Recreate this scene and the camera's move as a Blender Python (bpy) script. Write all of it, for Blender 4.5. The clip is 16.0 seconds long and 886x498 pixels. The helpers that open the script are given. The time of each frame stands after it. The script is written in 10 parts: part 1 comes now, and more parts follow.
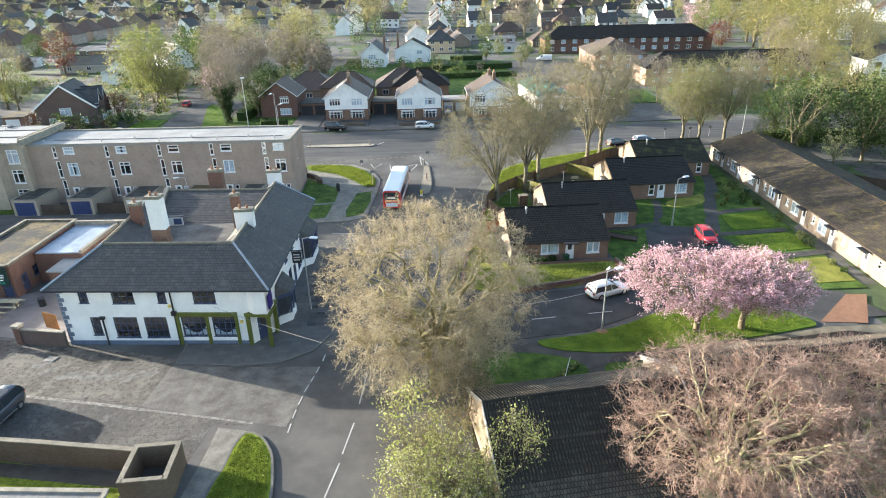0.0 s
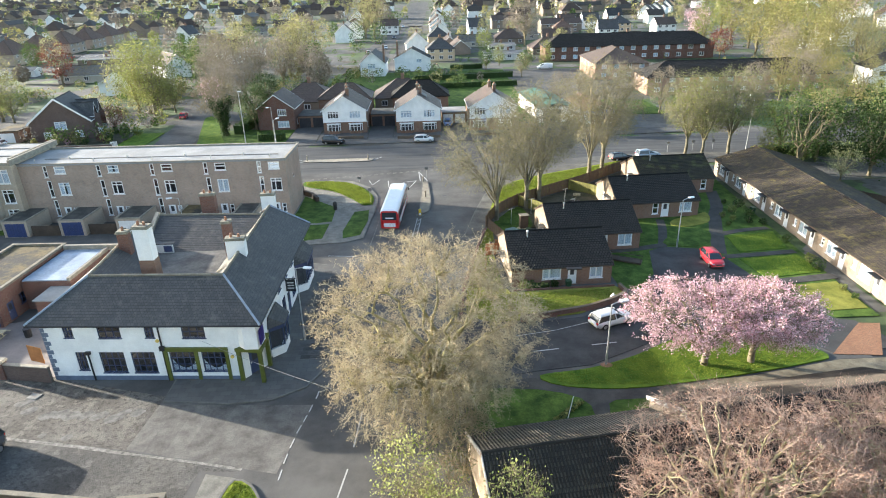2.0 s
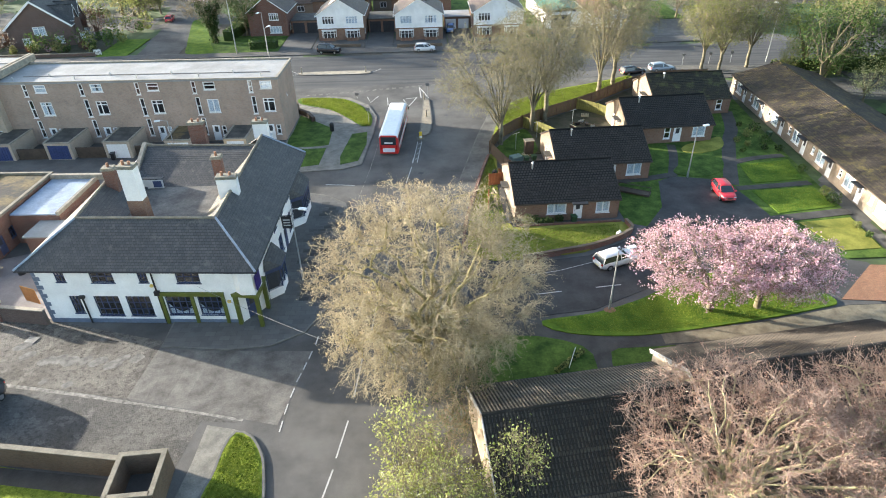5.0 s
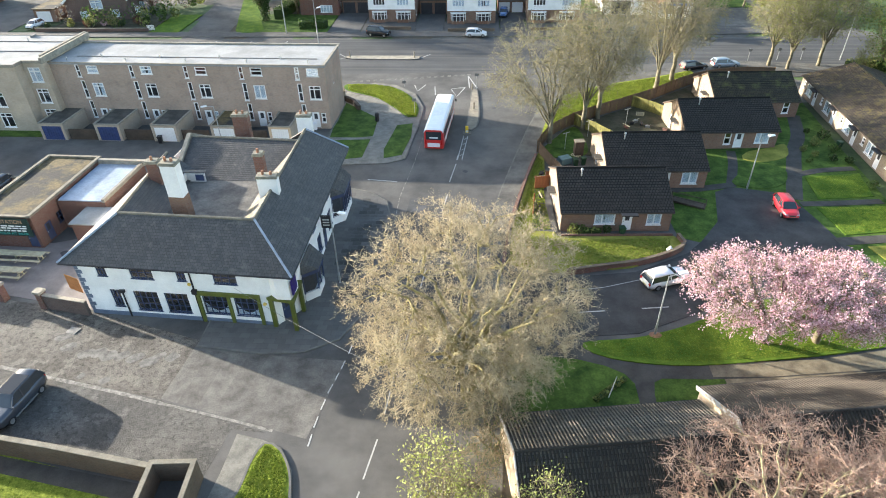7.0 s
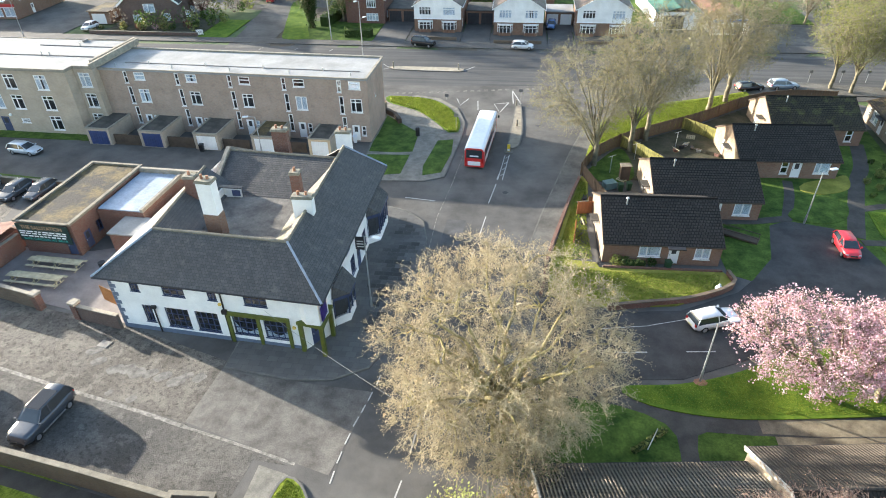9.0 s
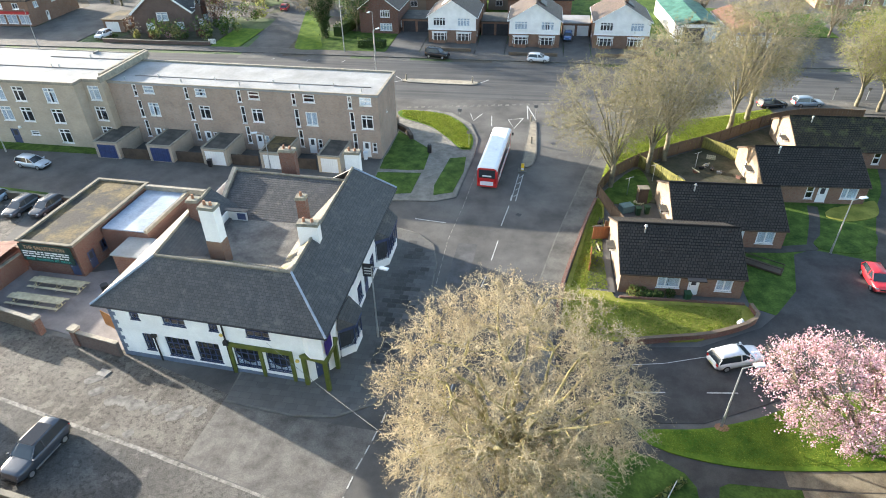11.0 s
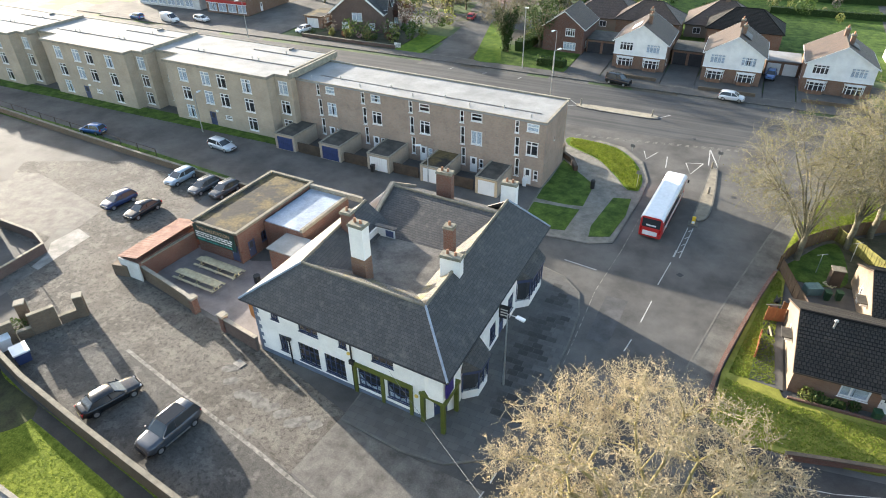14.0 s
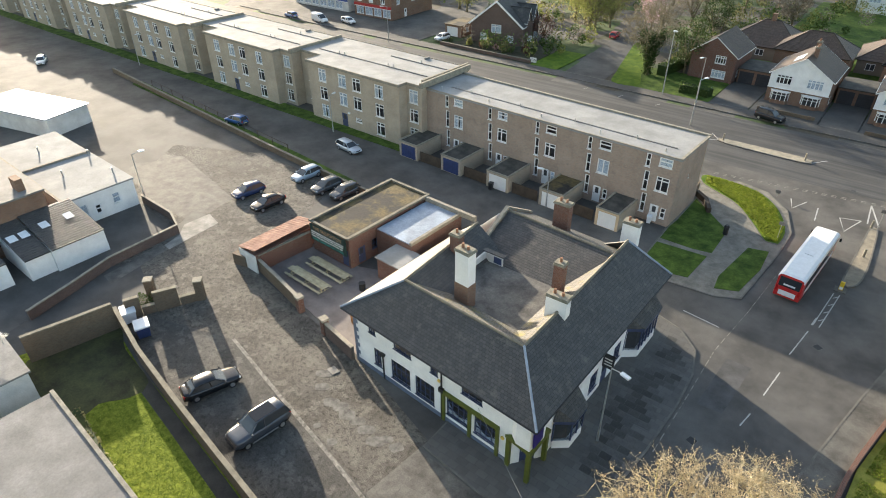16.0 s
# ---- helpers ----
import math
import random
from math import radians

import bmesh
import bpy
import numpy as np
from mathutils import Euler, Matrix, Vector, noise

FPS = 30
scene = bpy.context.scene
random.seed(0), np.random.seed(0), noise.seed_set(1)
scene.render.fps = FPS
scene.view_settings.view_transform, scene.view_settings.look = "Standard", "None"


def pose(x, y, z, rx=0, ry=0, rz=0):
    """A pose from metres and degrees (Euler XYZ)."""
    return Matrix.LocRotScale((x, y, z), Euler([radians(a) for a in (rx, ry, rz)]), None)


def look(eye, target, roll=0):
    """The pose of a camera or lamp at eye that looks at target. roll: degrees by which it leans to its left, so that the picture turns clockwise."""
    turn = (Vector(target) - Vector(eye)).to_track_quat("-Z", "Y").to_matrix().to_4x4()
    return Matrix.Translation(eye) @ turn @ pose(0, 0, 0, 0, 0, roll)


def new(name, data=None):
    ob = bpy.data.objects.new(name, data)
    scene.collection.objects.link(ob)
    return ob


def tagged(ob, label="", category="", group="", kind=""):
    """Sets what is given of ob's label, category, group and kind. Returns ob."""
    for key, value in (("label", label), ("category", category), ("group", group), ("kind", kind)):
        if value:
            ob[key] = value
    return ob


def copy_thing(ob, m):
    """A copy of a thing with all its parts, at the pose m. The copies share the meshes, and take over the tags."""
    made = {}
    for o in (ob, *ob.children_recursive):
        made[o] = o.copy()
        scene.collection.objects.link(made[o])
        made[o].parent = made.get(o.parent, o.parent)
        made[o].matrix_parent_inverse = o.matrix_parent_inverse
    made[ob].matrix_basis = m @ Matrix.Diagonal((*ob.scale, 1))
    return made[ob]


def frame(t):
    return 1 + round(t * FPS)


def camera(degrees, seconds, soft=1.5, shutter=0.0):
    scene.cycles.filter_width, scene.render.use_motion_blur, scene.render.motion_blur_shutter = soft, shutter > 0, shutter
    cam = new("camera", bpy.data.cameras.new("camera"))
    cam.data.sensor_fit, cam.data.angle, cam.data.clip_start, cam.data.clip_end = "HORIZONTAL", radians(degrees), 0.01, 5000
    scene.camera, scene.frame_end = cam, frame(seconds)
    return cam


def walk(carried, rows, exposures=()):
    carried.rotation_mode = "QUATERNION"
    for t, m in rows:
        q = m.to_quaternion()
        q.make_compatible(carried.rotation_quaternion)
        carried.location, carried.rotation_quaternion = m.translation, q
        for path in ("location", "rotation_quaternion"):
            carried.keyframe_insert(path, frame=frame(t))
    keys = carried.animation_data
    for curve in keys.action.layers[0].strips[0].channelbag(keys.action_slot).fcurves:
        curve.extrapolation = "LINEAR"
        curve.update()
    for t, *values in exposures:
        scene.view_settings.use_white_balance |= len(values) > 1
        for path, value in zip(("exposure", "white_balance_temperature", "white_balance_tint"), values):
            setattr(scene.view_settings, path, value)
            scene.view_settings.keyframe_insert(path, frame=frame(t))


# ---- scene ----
cam = camera(71.5, 16.0, 1.0)
PATH = [
    (0, (0.586, 0.552, 30.454), (0.632, 2.375, 29.633), -1.3),
    (0.5, (0.665, 1.191, 30.437), (0.712, 3.017, 29.621), -1.3),
    (1, (0.732, 1.983, 30.629), (0.778, 3.809, 29.814), -1.4),
    (1.5, (0.844, 2.75, 31.19), (0.889, 4.576, 30.375), -1.4),
    (2, (0.98, 3.33, 31.857), (1.023, 5.158, 31.046), -1.5),
    (2.5, (1.018, 3.863, 32.49), (1.059, 5.692, 31.682), -1.5),
    (3, (1.039, 4.514, 33.099), (1.08, 6.343, 32.291), -1.5),
    (3.5, (1.075, 5.197, 33.562), (1.119, 7.026, 32.755), -1.5),
    (4, (1.22, 5.742, 33.785), (1.257, 7.53, 32.889), -1.7),
    (4.5, (1.201, 6.311, 33.901), (1.233, 8.024, 32.869), -1.6),
    (7, (1.259, 10.181, 35.787), (1.152, 11.805, 34.626), -1.2),
    (7.5, (1.414, 10.944, 35.973), (1.233, 12.563, 34.813), -1.3),
    (8, (1.36, 11.67, 36.17), (1.156, 13.288, 35.012), -1.2),
    (8.5, (1.257, 12.313, 36.341), (1.04, 13.932, 35.187), -1.2),
    (9, (1.083, 12.979, 36.55), (0.858, 14.598, 35.397), -1.1),
    (11.5, (0.818, 16.588, 37.455), (0.516, 18.201, 36.313), -1.2),
    (12, (0.658, 17.19, 37.583), (0.281, 18.791, 36.445), -1.1),
    (12.5, (0.454, 17.954, 37.831), (-0.008, 19.533, 36.693), -0.9),
    (13, (0.338, 18.647, 38.008), (-0.212, 20.201, 36.875), -0.9),
    (13.5, (0.175, 19.352, 38.135), (-0.462, 20.875, 37.006), -0.8),
    (14, (-0.133, 20.034, 38.29), (-0.851, 21.523, 37.164), -0.7),
    (14.5, (-0.274, 20.731, 38.446), (-1.075, 22.181, 37.326), -0.6),
    (15, (-0.7, 21.342, 38.448), (-1.577, 22.752, 37.334), -0.5),
    (15.5, (-1.014, 21.857, 38.48), (-1.968, 23.223, 37.374), -0.3),
    (16, (-1.198, 22.455, 38.764), (-2.229, 23.764, 37.659), -0.3),
]
walk(cam, [(t, look(eye, target, roll)) for t, eye, target, roll in PATH], [(0, 1.96, 6380, 9), (7, 2.08, 6500, 9), (9, 2.14, 6520, 9), (13, 2.1, 6620, 10), (14.5, 1.9, 6850, 10), (16, 1.66, 7200, 10)])

# ---- light ----
SUN_DIR = Vector((-math.cos(radians(21.5)), math.sin(radians(21.5)), math.tan(radians(12.0)))).normalized()
world = bpy.data.worlds.new("sky")
scene.world = world
world.use_nodes = True
wn = world.node_tree.nodes
sky = wn.new("ShaderNodeTexSky")
sky.sky_type, sky.sun_disc = "NISHITA", False
sky.sun_elevation, sky.sun_rotation = radians(12.0), radians(291.5)
sky.air_density, sky.dust_density = 1.0, 1.5
wn["Background"].inputs["Strength"].default_value = 0.15
world.node_tree.links.new(sky.outputs["Color"], wn["Background"].inputs["Color"])
sun_data = bpy.data.lights.new("sun", "SUN")
sun_data.energy, sun_data.angle, sun_data.color = 5.0, radians(0.6), (1.0, 0.92, 0.8)
sun = new("sun", sun_data)
sun.matrix_world = Matrix.Translation((-60, 30, 60)) @ SUN_DIR.to_track_quat("Z", "Y").to_matrix().to_4x4()


# ---- materials ----
def nodes_of(name):
    m = bpy.data.materials.new(name)
    m.use_nodes = True
    nt = m.node_tree
    return m, nt, nt.nodes["Principled BSDF"]


def ramp_between(nt, fac, a, b, lo=0.3, hi=0.7):
    r = nt.nodes.new("ShaderNodeValToRGB")
    r.color_ramp.elements[0].position, r.color_ramp.elements[1].position = lo, hi
    r.color_ramp.elements[0].color, r.color_ramp.elements[1].color = (*a, 1), (*b, 1)
    nt.links.new(fac, r.inputs["Fac"])
    return r.outputs["Color"]


def noise_fac(nt, vec, scale, detail=4.0, rough=0.6):
    n = nt.nodes.new("ShaderNodeTexNoise")
    n.inputs["Scale"].default_value, n.inputs["Detail"].default_value, n.inputs["Roughness"].default_value = scale, detail, rough
    nt.links.new(vec, n.inputs["Vector"])
    return n.outputs["Fac"]


def mix_col(nt, fac, a, b, kind="MIX"):
    x = nt.nodes.new("ShaderNodeMix")
    x.data_type, x.blend_type = "RGBA", kind
    for sock, val in ((x.inputs[0], fac), (x.inputs[6], a), (x.inputs[7], b)):
        if isinstance(val, (int, float)):
            sock.default_value = val
        elif isinstance(val, tuple):
            sock.default_value = (*val, 1)
        else:
            nt.links.new(val, sock)
    return x.outputs[2]


def shade(c, k):
    return tuple(min(1.0, v * k) for v in c)


def add_bump(nt, bsdf, fac, strength, dist):
    b = nt.nodes.new("ShaderNodeBump")
    b.inputs["Strength"].default_value, b.inputs["Distance"].default_value = strength, dist
    nt.links.new(fac, b.inputs["Height"])
    nt.links.new(b.outputs["Normal"], bsdf.inputs["Normal"])


def mat(name, col, rough=0.8, var=0.25, scale=0.6, fine=12.0, bump=0.15, metal=0.0, col2=None, lo=0.35, hi=0.65, spec=0.4, island=0.0, rnd=0.0):
    """A surface with variation at two scales in metres: broad patches and fine grain."""
    m, nt, bsdf = nodes_of(name)
    tc = nt.nodes.new("ShaderNodeTexCoord")
    vec = tc.outputs["Object"]
    big = noise_fac(nt, vec, scale, 5.0, 0.65)
    small = noise_fac(nt, vec, fine, 3.0, 0.6)
    c = ramp_between(nt, big, shade(col, 1 - var * 0.7), col2 or shade(col, 1 + var * 0.7), lo, hi)
    g = ramp_between(nt, small, shade((1, 1, 1), 1 - var * 0.6), (1, 1, 1), 0.3, 0.65)
    c = mix_col(nt, 1.0, c, g, "MULTIPLY")
    if island or rnd:
        src = nt.nodes.new("ShaderNodeNewGeometry").outputs["Random Per Island"] if island else nt.nodes.new("ShaderNodeObjectInfo").outputs["Random"]
        k = island or rnd
        c = mix_col(nt, 1.0, c, ramp_between(nt, src, (1 - k,) * 3, (1, 1, 1), 0.0, 1.0), "MULTIPLY")
    nt.links.new(c, bsdf.inputs["Base Color"])
    bsdf.inputs["Roughness"].default_value, bsdf.inputs["Metallic"].default_value = rough, metal
    bsdf.inputs["Specular IOR Level"].default_value = spec
    if bump:
        add_bump(nt, bsdf, small, bump, 0.03)
    return m


def tile_mat(name, c1, c2, joint, bw, bh, gap=0.01, rough=0.85, bump=0.4, stain=None, stain_lo=0.5, spec=0.3, offset=0.5, stain_scale=0.35):
    """Bricks, slates or tiles of real size, on UVs in metres, with stains over them."""
    m, nt, bsdf = nodes_of(name)
    tc = nt.nodes.new("ShaderNodeTexCoord")
    br = nt.nodes.new("ShaderNodeTexBrick")
    br.offset = offset
    for key, val in (("Color1", c1), ("Color2", c2), ("Mortar", joint)):
        br.inputs[key].default_value = (*val, 1)
    for key, val in (("Scale", 1.0), ("Mortar Size", gap), ("Brick Width", bw), ("Row Height", bh), ("Bias", 0.0), ("Mortar Smooth", 0.3)):
        br.inputs[key].default_value = val
    nt.links.new(tc.outputs["UV"], br.inputs["Vector"])
    c = br.outputs["Color"]
    big = noise_fac(nt, tc.outputs["Object"], stain_scale, 5.0, 0.7)
    c = mix_col(nt, 1.0, c, ramp_between(nt, big, (0.72, 0.72, 0.72), (1, 1, 1), 0.3, 0.7), "MULTIPLY")
    if stain:
        s = noise_fac(nt, tc.outputs["Object"], 0.9, 6.0, 0.75)
        f = nt.nodes.new("ShaderNodeMapRange")
        f.inputs["From Min"].default_value, f.inputs["From Max"].default_value = stain_lo, stain_lo + 0.18
        nt.links.new(s, f.inputs["Value"])
        c = mix_col(nt, f.outputs["Result"], c, stain)
    nt.links.new(c, bsdf.inputs["Base Color"])
    bsdf.inputs["Roughness"].default_value = rough
    bsdf.inputs["Specular IOR Level"].default_value = spec
    grain = noise_fac(nt, tc.outputs["Object"], 25.0, 2.0)
    h = mix_col(nt, 0.35, br.outputs["Fac"], grain)
    inv = nt.nodes.new("ShaderNodeInvert")
    nt.links.new(h, inv.inputs["Color"])
    add_bump(nt, bsdf, inv.outputs["Color"], bump, 0.02)
    return m


def paint_mat(name, col, rough=0.35, coat=0.6, metal=0.0):
    m, nt, bsdf = nodes_of(name)
    tc = nt.nodes.new("ShaderNodeTexCoord")
    n = noise_fac(nt, tc.outputs["Object"], 2.5, 4.0)
    nt.links.new(ramp_between(nt, n, shade(col, 0.86), col), bsdf.inputs["Base Color"])
    bsdf.inputs["Roughness"].default_value, bsdf.inputs["Metallic"].default_value = rough, metal
    bsdf.inputs["Coat Weight"].default_value, bsdf.inputs["Coat Roughness"].default_value = coat, 0.08
    return m


def glass_mat(name, tint, clear=0.5):
    m, nt, bsdf = nodes_of(name)
    out = nt.nodes["Material Output"]
    nt.nodes.remove(bsdf)
    tr, gl, fr, mx = (nt.nodes.new(k) for k in ("ShaderNodeBsdfTransparent", "ShaderNodeBsdfGlossy", "ShaderNodeLayerWeight", "ShaderNodeMixShader"))
    tr.inputs["Color"].default_value = (*shade(tint, clear), 1)
    gl.inputs["Roughness"].default_value = 0.03
    fr.inputs["Blend"].default_value = 0.5
    cube, lift = (nt.nodes.new("ShaderNodeMath") for _ in range(2))
    cube.operation, lift.operation = "POWER", "MULTIPLY_ADD"
    cube.inputs[1].default_value, lift.inputs[1].default_value, lift.inputs[2].default_value = 3.0, 0.6, 0.13
    nt.links.new(fr.outputs["Facing"], cube.inputs[0])
    nt.links.new(cube.outputs[0], lift.inputs[0])
    nt.links.new(lift.outputs[0], mx.inputs[0])
    nt.links.new(tr.outputs[0], mx.inputs[1])
    nt.links.new(gl.outputs[0], mx.inputs[2])
    nt.links.new(mx.outputs[0], out.inputs["Surface"])
    return m


def leaf_mat(name, a, b, trans=0.25):
    m, nt, bsdf = nodes_of(name)
    geo = nt.nodes.new("ShaderNodeNewGeometry")
    c = ramp_between(nt, geo.outputs["Random Per Island"], a, b, 0.0, 1.0)
    tc = nt.nodes.new("ShaderNodeTexCoord")
    c = mix_col(nt, 1.0, c, ramp_between(nt, noise_fac(nt, tc.outputs["Object"], 0.7), (0.65, 0.65, 0.65), (1, 1, 1)), "MULTIPLY")
    nt.links.new(c, bsdf.inputs["Base Color"])
    bsdf.inputs["Roughness"].default_value = 0.6
    bsdf.inputs["Specular IOR Level"].default_value = 0.2
    tl, mx = nt.nodes.new("ShaderNodeBsdfTranslucent"), nt.nodes.new("ShaderNodeMixShader")
    nt.links.new(c, tl.inputs["Color"])
    mx.inputs[0].default_value = trans
    nt.links.new(bsdf.outputs[0], mx.inputs[1])
    nt.links.new(tl.outputs[0], mx.inputs[2])
    nt.links.new(mx.outputs[0], nt.nodes["Material Output"].inputs["Surface"])
    return m


M_ASPHALT = mat("asphalt", (0.102, 0.099, 0.095), 0.85, 0.4, 0.16, 18.0, 0.3, col2=(0.146, 0.14, 0.131), spec=0.2)
M_ASPHALT_DARK = mat("dark_asphalt", (0.06, 0.059, 0.058), 0.85, 0.4, 0.4, 14.0, 0.25, spec=0.22)
# Path tone darkened to hold shade in the colour.
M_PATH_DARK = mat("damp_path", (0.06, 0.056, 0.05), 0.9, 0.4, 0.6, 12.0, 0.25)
M_COPING = mat("weathered_coping", (0.2, 0.18, 0.14), 0.9, 0.35, 1.2, 10.0, 0.35)


def rubble_mat(name, dark, mid, pale, bump=1.0):
    """Broken old tarmac: pale worn areas, dark holes with hard edges and loose stones."""
    m, nt, bsdf = nodes_of(name)
    vec = nt.nodes.new("ShaderNodeTexCoord").outputs["Object"]
    broad, broken, grit = noise_fac(nt, vec, 0.22, 3.0, 0.5), noise_fac(nt, vec, 2.6, 7.0, 0.72), noise_fac(nt, vec, 11.0, 3.0, 0.7)
    c = mix_col(nt, ramp_between(nt, broad, (0, 0, 0), (1, 1, 1), 0.4, 0.62), mid, pale)
    c = mix_col(nt, ramp_between(nt, broken, (1, 1, 1), (0, 0, 0), 0.34, 0.52), c, dark)
    crust = noise_fac(nt, vec, 0.75, 9.0, 0.72)
    c = mix_col(nt, ramp_between(nt, crust, (0, 0, 0), (0.75, 0.75, 0.75), 0.53, 0.58), c, shade(pale, 1.2))
    c = mix_col(nt, 1.0, c, ramp_between(nt, grit, (0.55, 0.55, 0.55), (1.15, 1.15, 1.15), 0.32, 0.68), "MULTIPLY")
    nt.links.new(c, bsdf.inputs["Base Color"])
    bsdf.inputs["Roughness"].default_value, bsdf.inputs["Specular IOR Level"].default_value = 0.9, 0.25
    add = nt.nodes.new("ShaderNodeMath")
    add.operation = "ADD"
    nt.links.new(broken, add.inputs[0])
    nt.links.new(grit, add.inputs[1])
    add_bump(nt, bsdf, add.outputs[0], bump, 0.05)
    return m


M_ASPHALT_OLD = rubble_mat("worn_asphalt", (0.044, 0.041, 0.036), (0.118, 0.108, 0.095), (0.18, 0.166, 0.146), 1.8)
M_ASPHALT_YARD = rubble_mat("gritty_yard_tarmac", (0.055, 0.053, 0.05), (0.095, 0.091, 0.085), (0.14, 0.133, 0.121), 1.6)
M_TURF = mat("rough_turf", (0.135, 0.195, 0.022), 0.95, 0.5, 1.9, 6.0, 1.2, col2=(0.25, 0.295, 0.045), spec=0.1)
# Brightened beyond plain grass: low sun on the verge is put into the colour.
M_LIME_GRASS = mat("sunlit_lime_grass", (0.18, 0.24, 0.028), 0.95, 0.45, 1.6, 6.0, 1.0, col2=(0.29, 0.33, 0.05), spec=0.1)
M_CONCRETE_PATCH = mat("frontage_concrete", (0.145, 0.135, 0.122), 0.88, 0.5, 0.7, 9.0, 0.8, col2=(0.2, 0.187, 0.168), rnd=0.2)
M_PAVE = tile_mat("paving", (0.11, 0.107, 0.103), (0.14, 0.137, 0.13), (0.08, 0.08, 0.08), 0.9, 0.6, 0.012, 0.9, 0.2, stain=(0.11, 0.11, 0.11), stain_lo=0.55)
M_PAVE_TAN = mat("tan_paving", (0.19, 0.18, 0.155), 0.9, 0.4, 0.8, 9.0, 0.3)
M_FOOTWAY = mat("worn_footway", (0.105, 0.1, 0.09), 0.9, 0.45, 0.35, 12.0, 0.3, col2=(0.165, 0.157, 0.14))
# Tan path brightened to hold sunlight in the colour.
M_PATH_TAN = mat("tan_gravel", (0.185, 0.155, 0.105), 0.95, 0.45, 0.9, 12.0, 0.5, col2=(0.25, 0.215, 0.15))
M_PATH = mat("tarmac_path", (0.085, 0.082, 0.078), 0.9, 0.3, 0.3, 12.0, 0.2)
M_KERB = mat("kerb_stone", (0.135, 0.13, 0.118), 0.9, 0.3, 0.8, 10.0, 0.2)
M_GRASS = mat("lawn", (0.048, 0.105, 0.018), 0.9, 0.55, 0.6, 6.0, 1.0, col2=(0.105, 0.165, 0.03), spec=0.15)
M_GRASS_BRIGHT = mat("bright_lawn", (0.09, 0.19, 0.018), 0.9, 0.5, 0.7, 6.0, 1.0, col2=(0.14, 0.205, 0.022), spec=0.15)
# Yellower, brighter grass with the sunlight put into its colour.
M_GRASS_SUNLIT = mat("dry_lawn", (0.2, 0.215, 0.04), 0.9, 0.4, 0.5, 9.0, 0.6, col2=(0.29, 0.28, 0.06), spec=0.15)
def patch_mat(name, cols, size):
    """Plots of garden, gravel and paving of about that many metres, with grain."""
    m, nt, bsdf = nodes_of(name)
    tc = nt.nodes.new("ShaderNodeTexCoord")
    vo = nt.nodes.new("ShaderNodeTexVoronoi")
    vo.distance = "CHEBYCHEV"
    vo.inputs["Scale"].default_value = 1.0 / size
    nt.links.new(tc.outputs["Object"], vo.inputs["Vector"])
    sep = nt.nodes.new("ShaderNodeSeparateColor")
    nt.links.new(vo.outputs["Color"], sep.inputs["Color"])
    r = nt.nodes.new("ShaderNodeValToRGB")
    r.color_ramp.interpolation = "CONSTANT"
    while len(r.color_ramp.elements) < len(cols):
        r.color_ramp.elements.new(0.5)
    for k, (e, c) in enumerate(zip(r.color_ramp.elements, cols)):
        e.position, e.color = k / len(cols), (*c, 1)
    nt.links.new(sep.outputs["Red"], r.inputs["Fac"])
    c = mix_col(nt, 1.0, r.outputs["Color"], ramp_between(nt, noise_fac(nt, tc.outputs["Object"], 0.6, 6.0, 0.7), (0.45, 0.45, 0.45), (1.15, 1.15, 1.15)), "MULTIPLY")
    nt.links.new(c, bsdf.inputs["Base Color"])
    bsdf.inputs["Roughness"].default_value = 0.9
    return m


M_GROUND = patch_mat("suburb_ground", ((0.05, 0.08, 0.025), (0.07, 0.12, 0.03), (0.1, 0.097, 0.09), (0.045, 0.06, 0.025), (0.085, 0.085, 0.078), (0.08, 0.066, 0.045), (0.06, 0.1, 0.03), (0.125, 0.12, 0.112)), 9.0)
M_PAINT_LINE = mat("road_paint", (0.34, 0.34, 0.33), 0.8, 0.5, 1.5, 8.0, 0.1, lo=0.25, hi=0.5)
M_YELLOW_LINE = mat("yellow_paint", (0.32, 0.27, 0.12), 0.8, 0.5, 1.5, 8.0, 0.1)
M_RENDER = mat("white_render", (0.8, 0.79, 0.77), 0.85, 0.12, 0.5, 10.0, 0.12)
M_RENDER_GREY = mat("painted_render", (0.6, 0.6, 0.58), 0.85, 0.2, 0.5, 10.0, 0.12)
M_BRICK_DARK = tile_mat("dark_brick", (0.12, 0.08, 0.068), (0.165, 0.11, 0.09), (0.16, 0.13, 0.115), 0.225, 0.075)
M_BRICK_ROSE = tile_mat("rose_brick", (0.31, 0.175, 0.125), (0.39, 0.235, 0.17), (0.4, 0.32, 0.26), 0.225, 0.075)
M_BRICK_TAN = tile_mat("tan_brick", (0.25, 0.185, 0.13), (0.32, 0.245, 0.175), (0.3, 0.26, 0.21), 0.225, 0.075, stain=(0.2, 0.15, 0.11), stain_lo=0.55)
M_BRICK_TAUPE = tile_mat("taupe_brick", (0.345, 0.25, 0.198), (0.425, 0.315, 0.252), (0.34, 0.3, 0.26), 0.225, 0.075, stain=(0.2, 0.165, 0.14), stain_lo=0.55)
M_BRICK_BUFF = tile_mat("buff_brick", (0.42, 0.345, 0.265), (0.5, 0.41, 0.32), (0.4, 0.36, 0.3), 0.225, 0.075)
M_BRICK_RED = tile_mat("red_brick", (0.145, 0.062, 0.045), (0.2, 0.092, 0.067), (0.2, 0.16, 0.135), 0.225, 0.075)
M_BRICK_BROWN = tile_mat("brown_brick", (0.2, 0.105, 0.07), (0.27, 0.15, 0.1), (0.25, 0.2, 0.16), 0.225, 0.075)
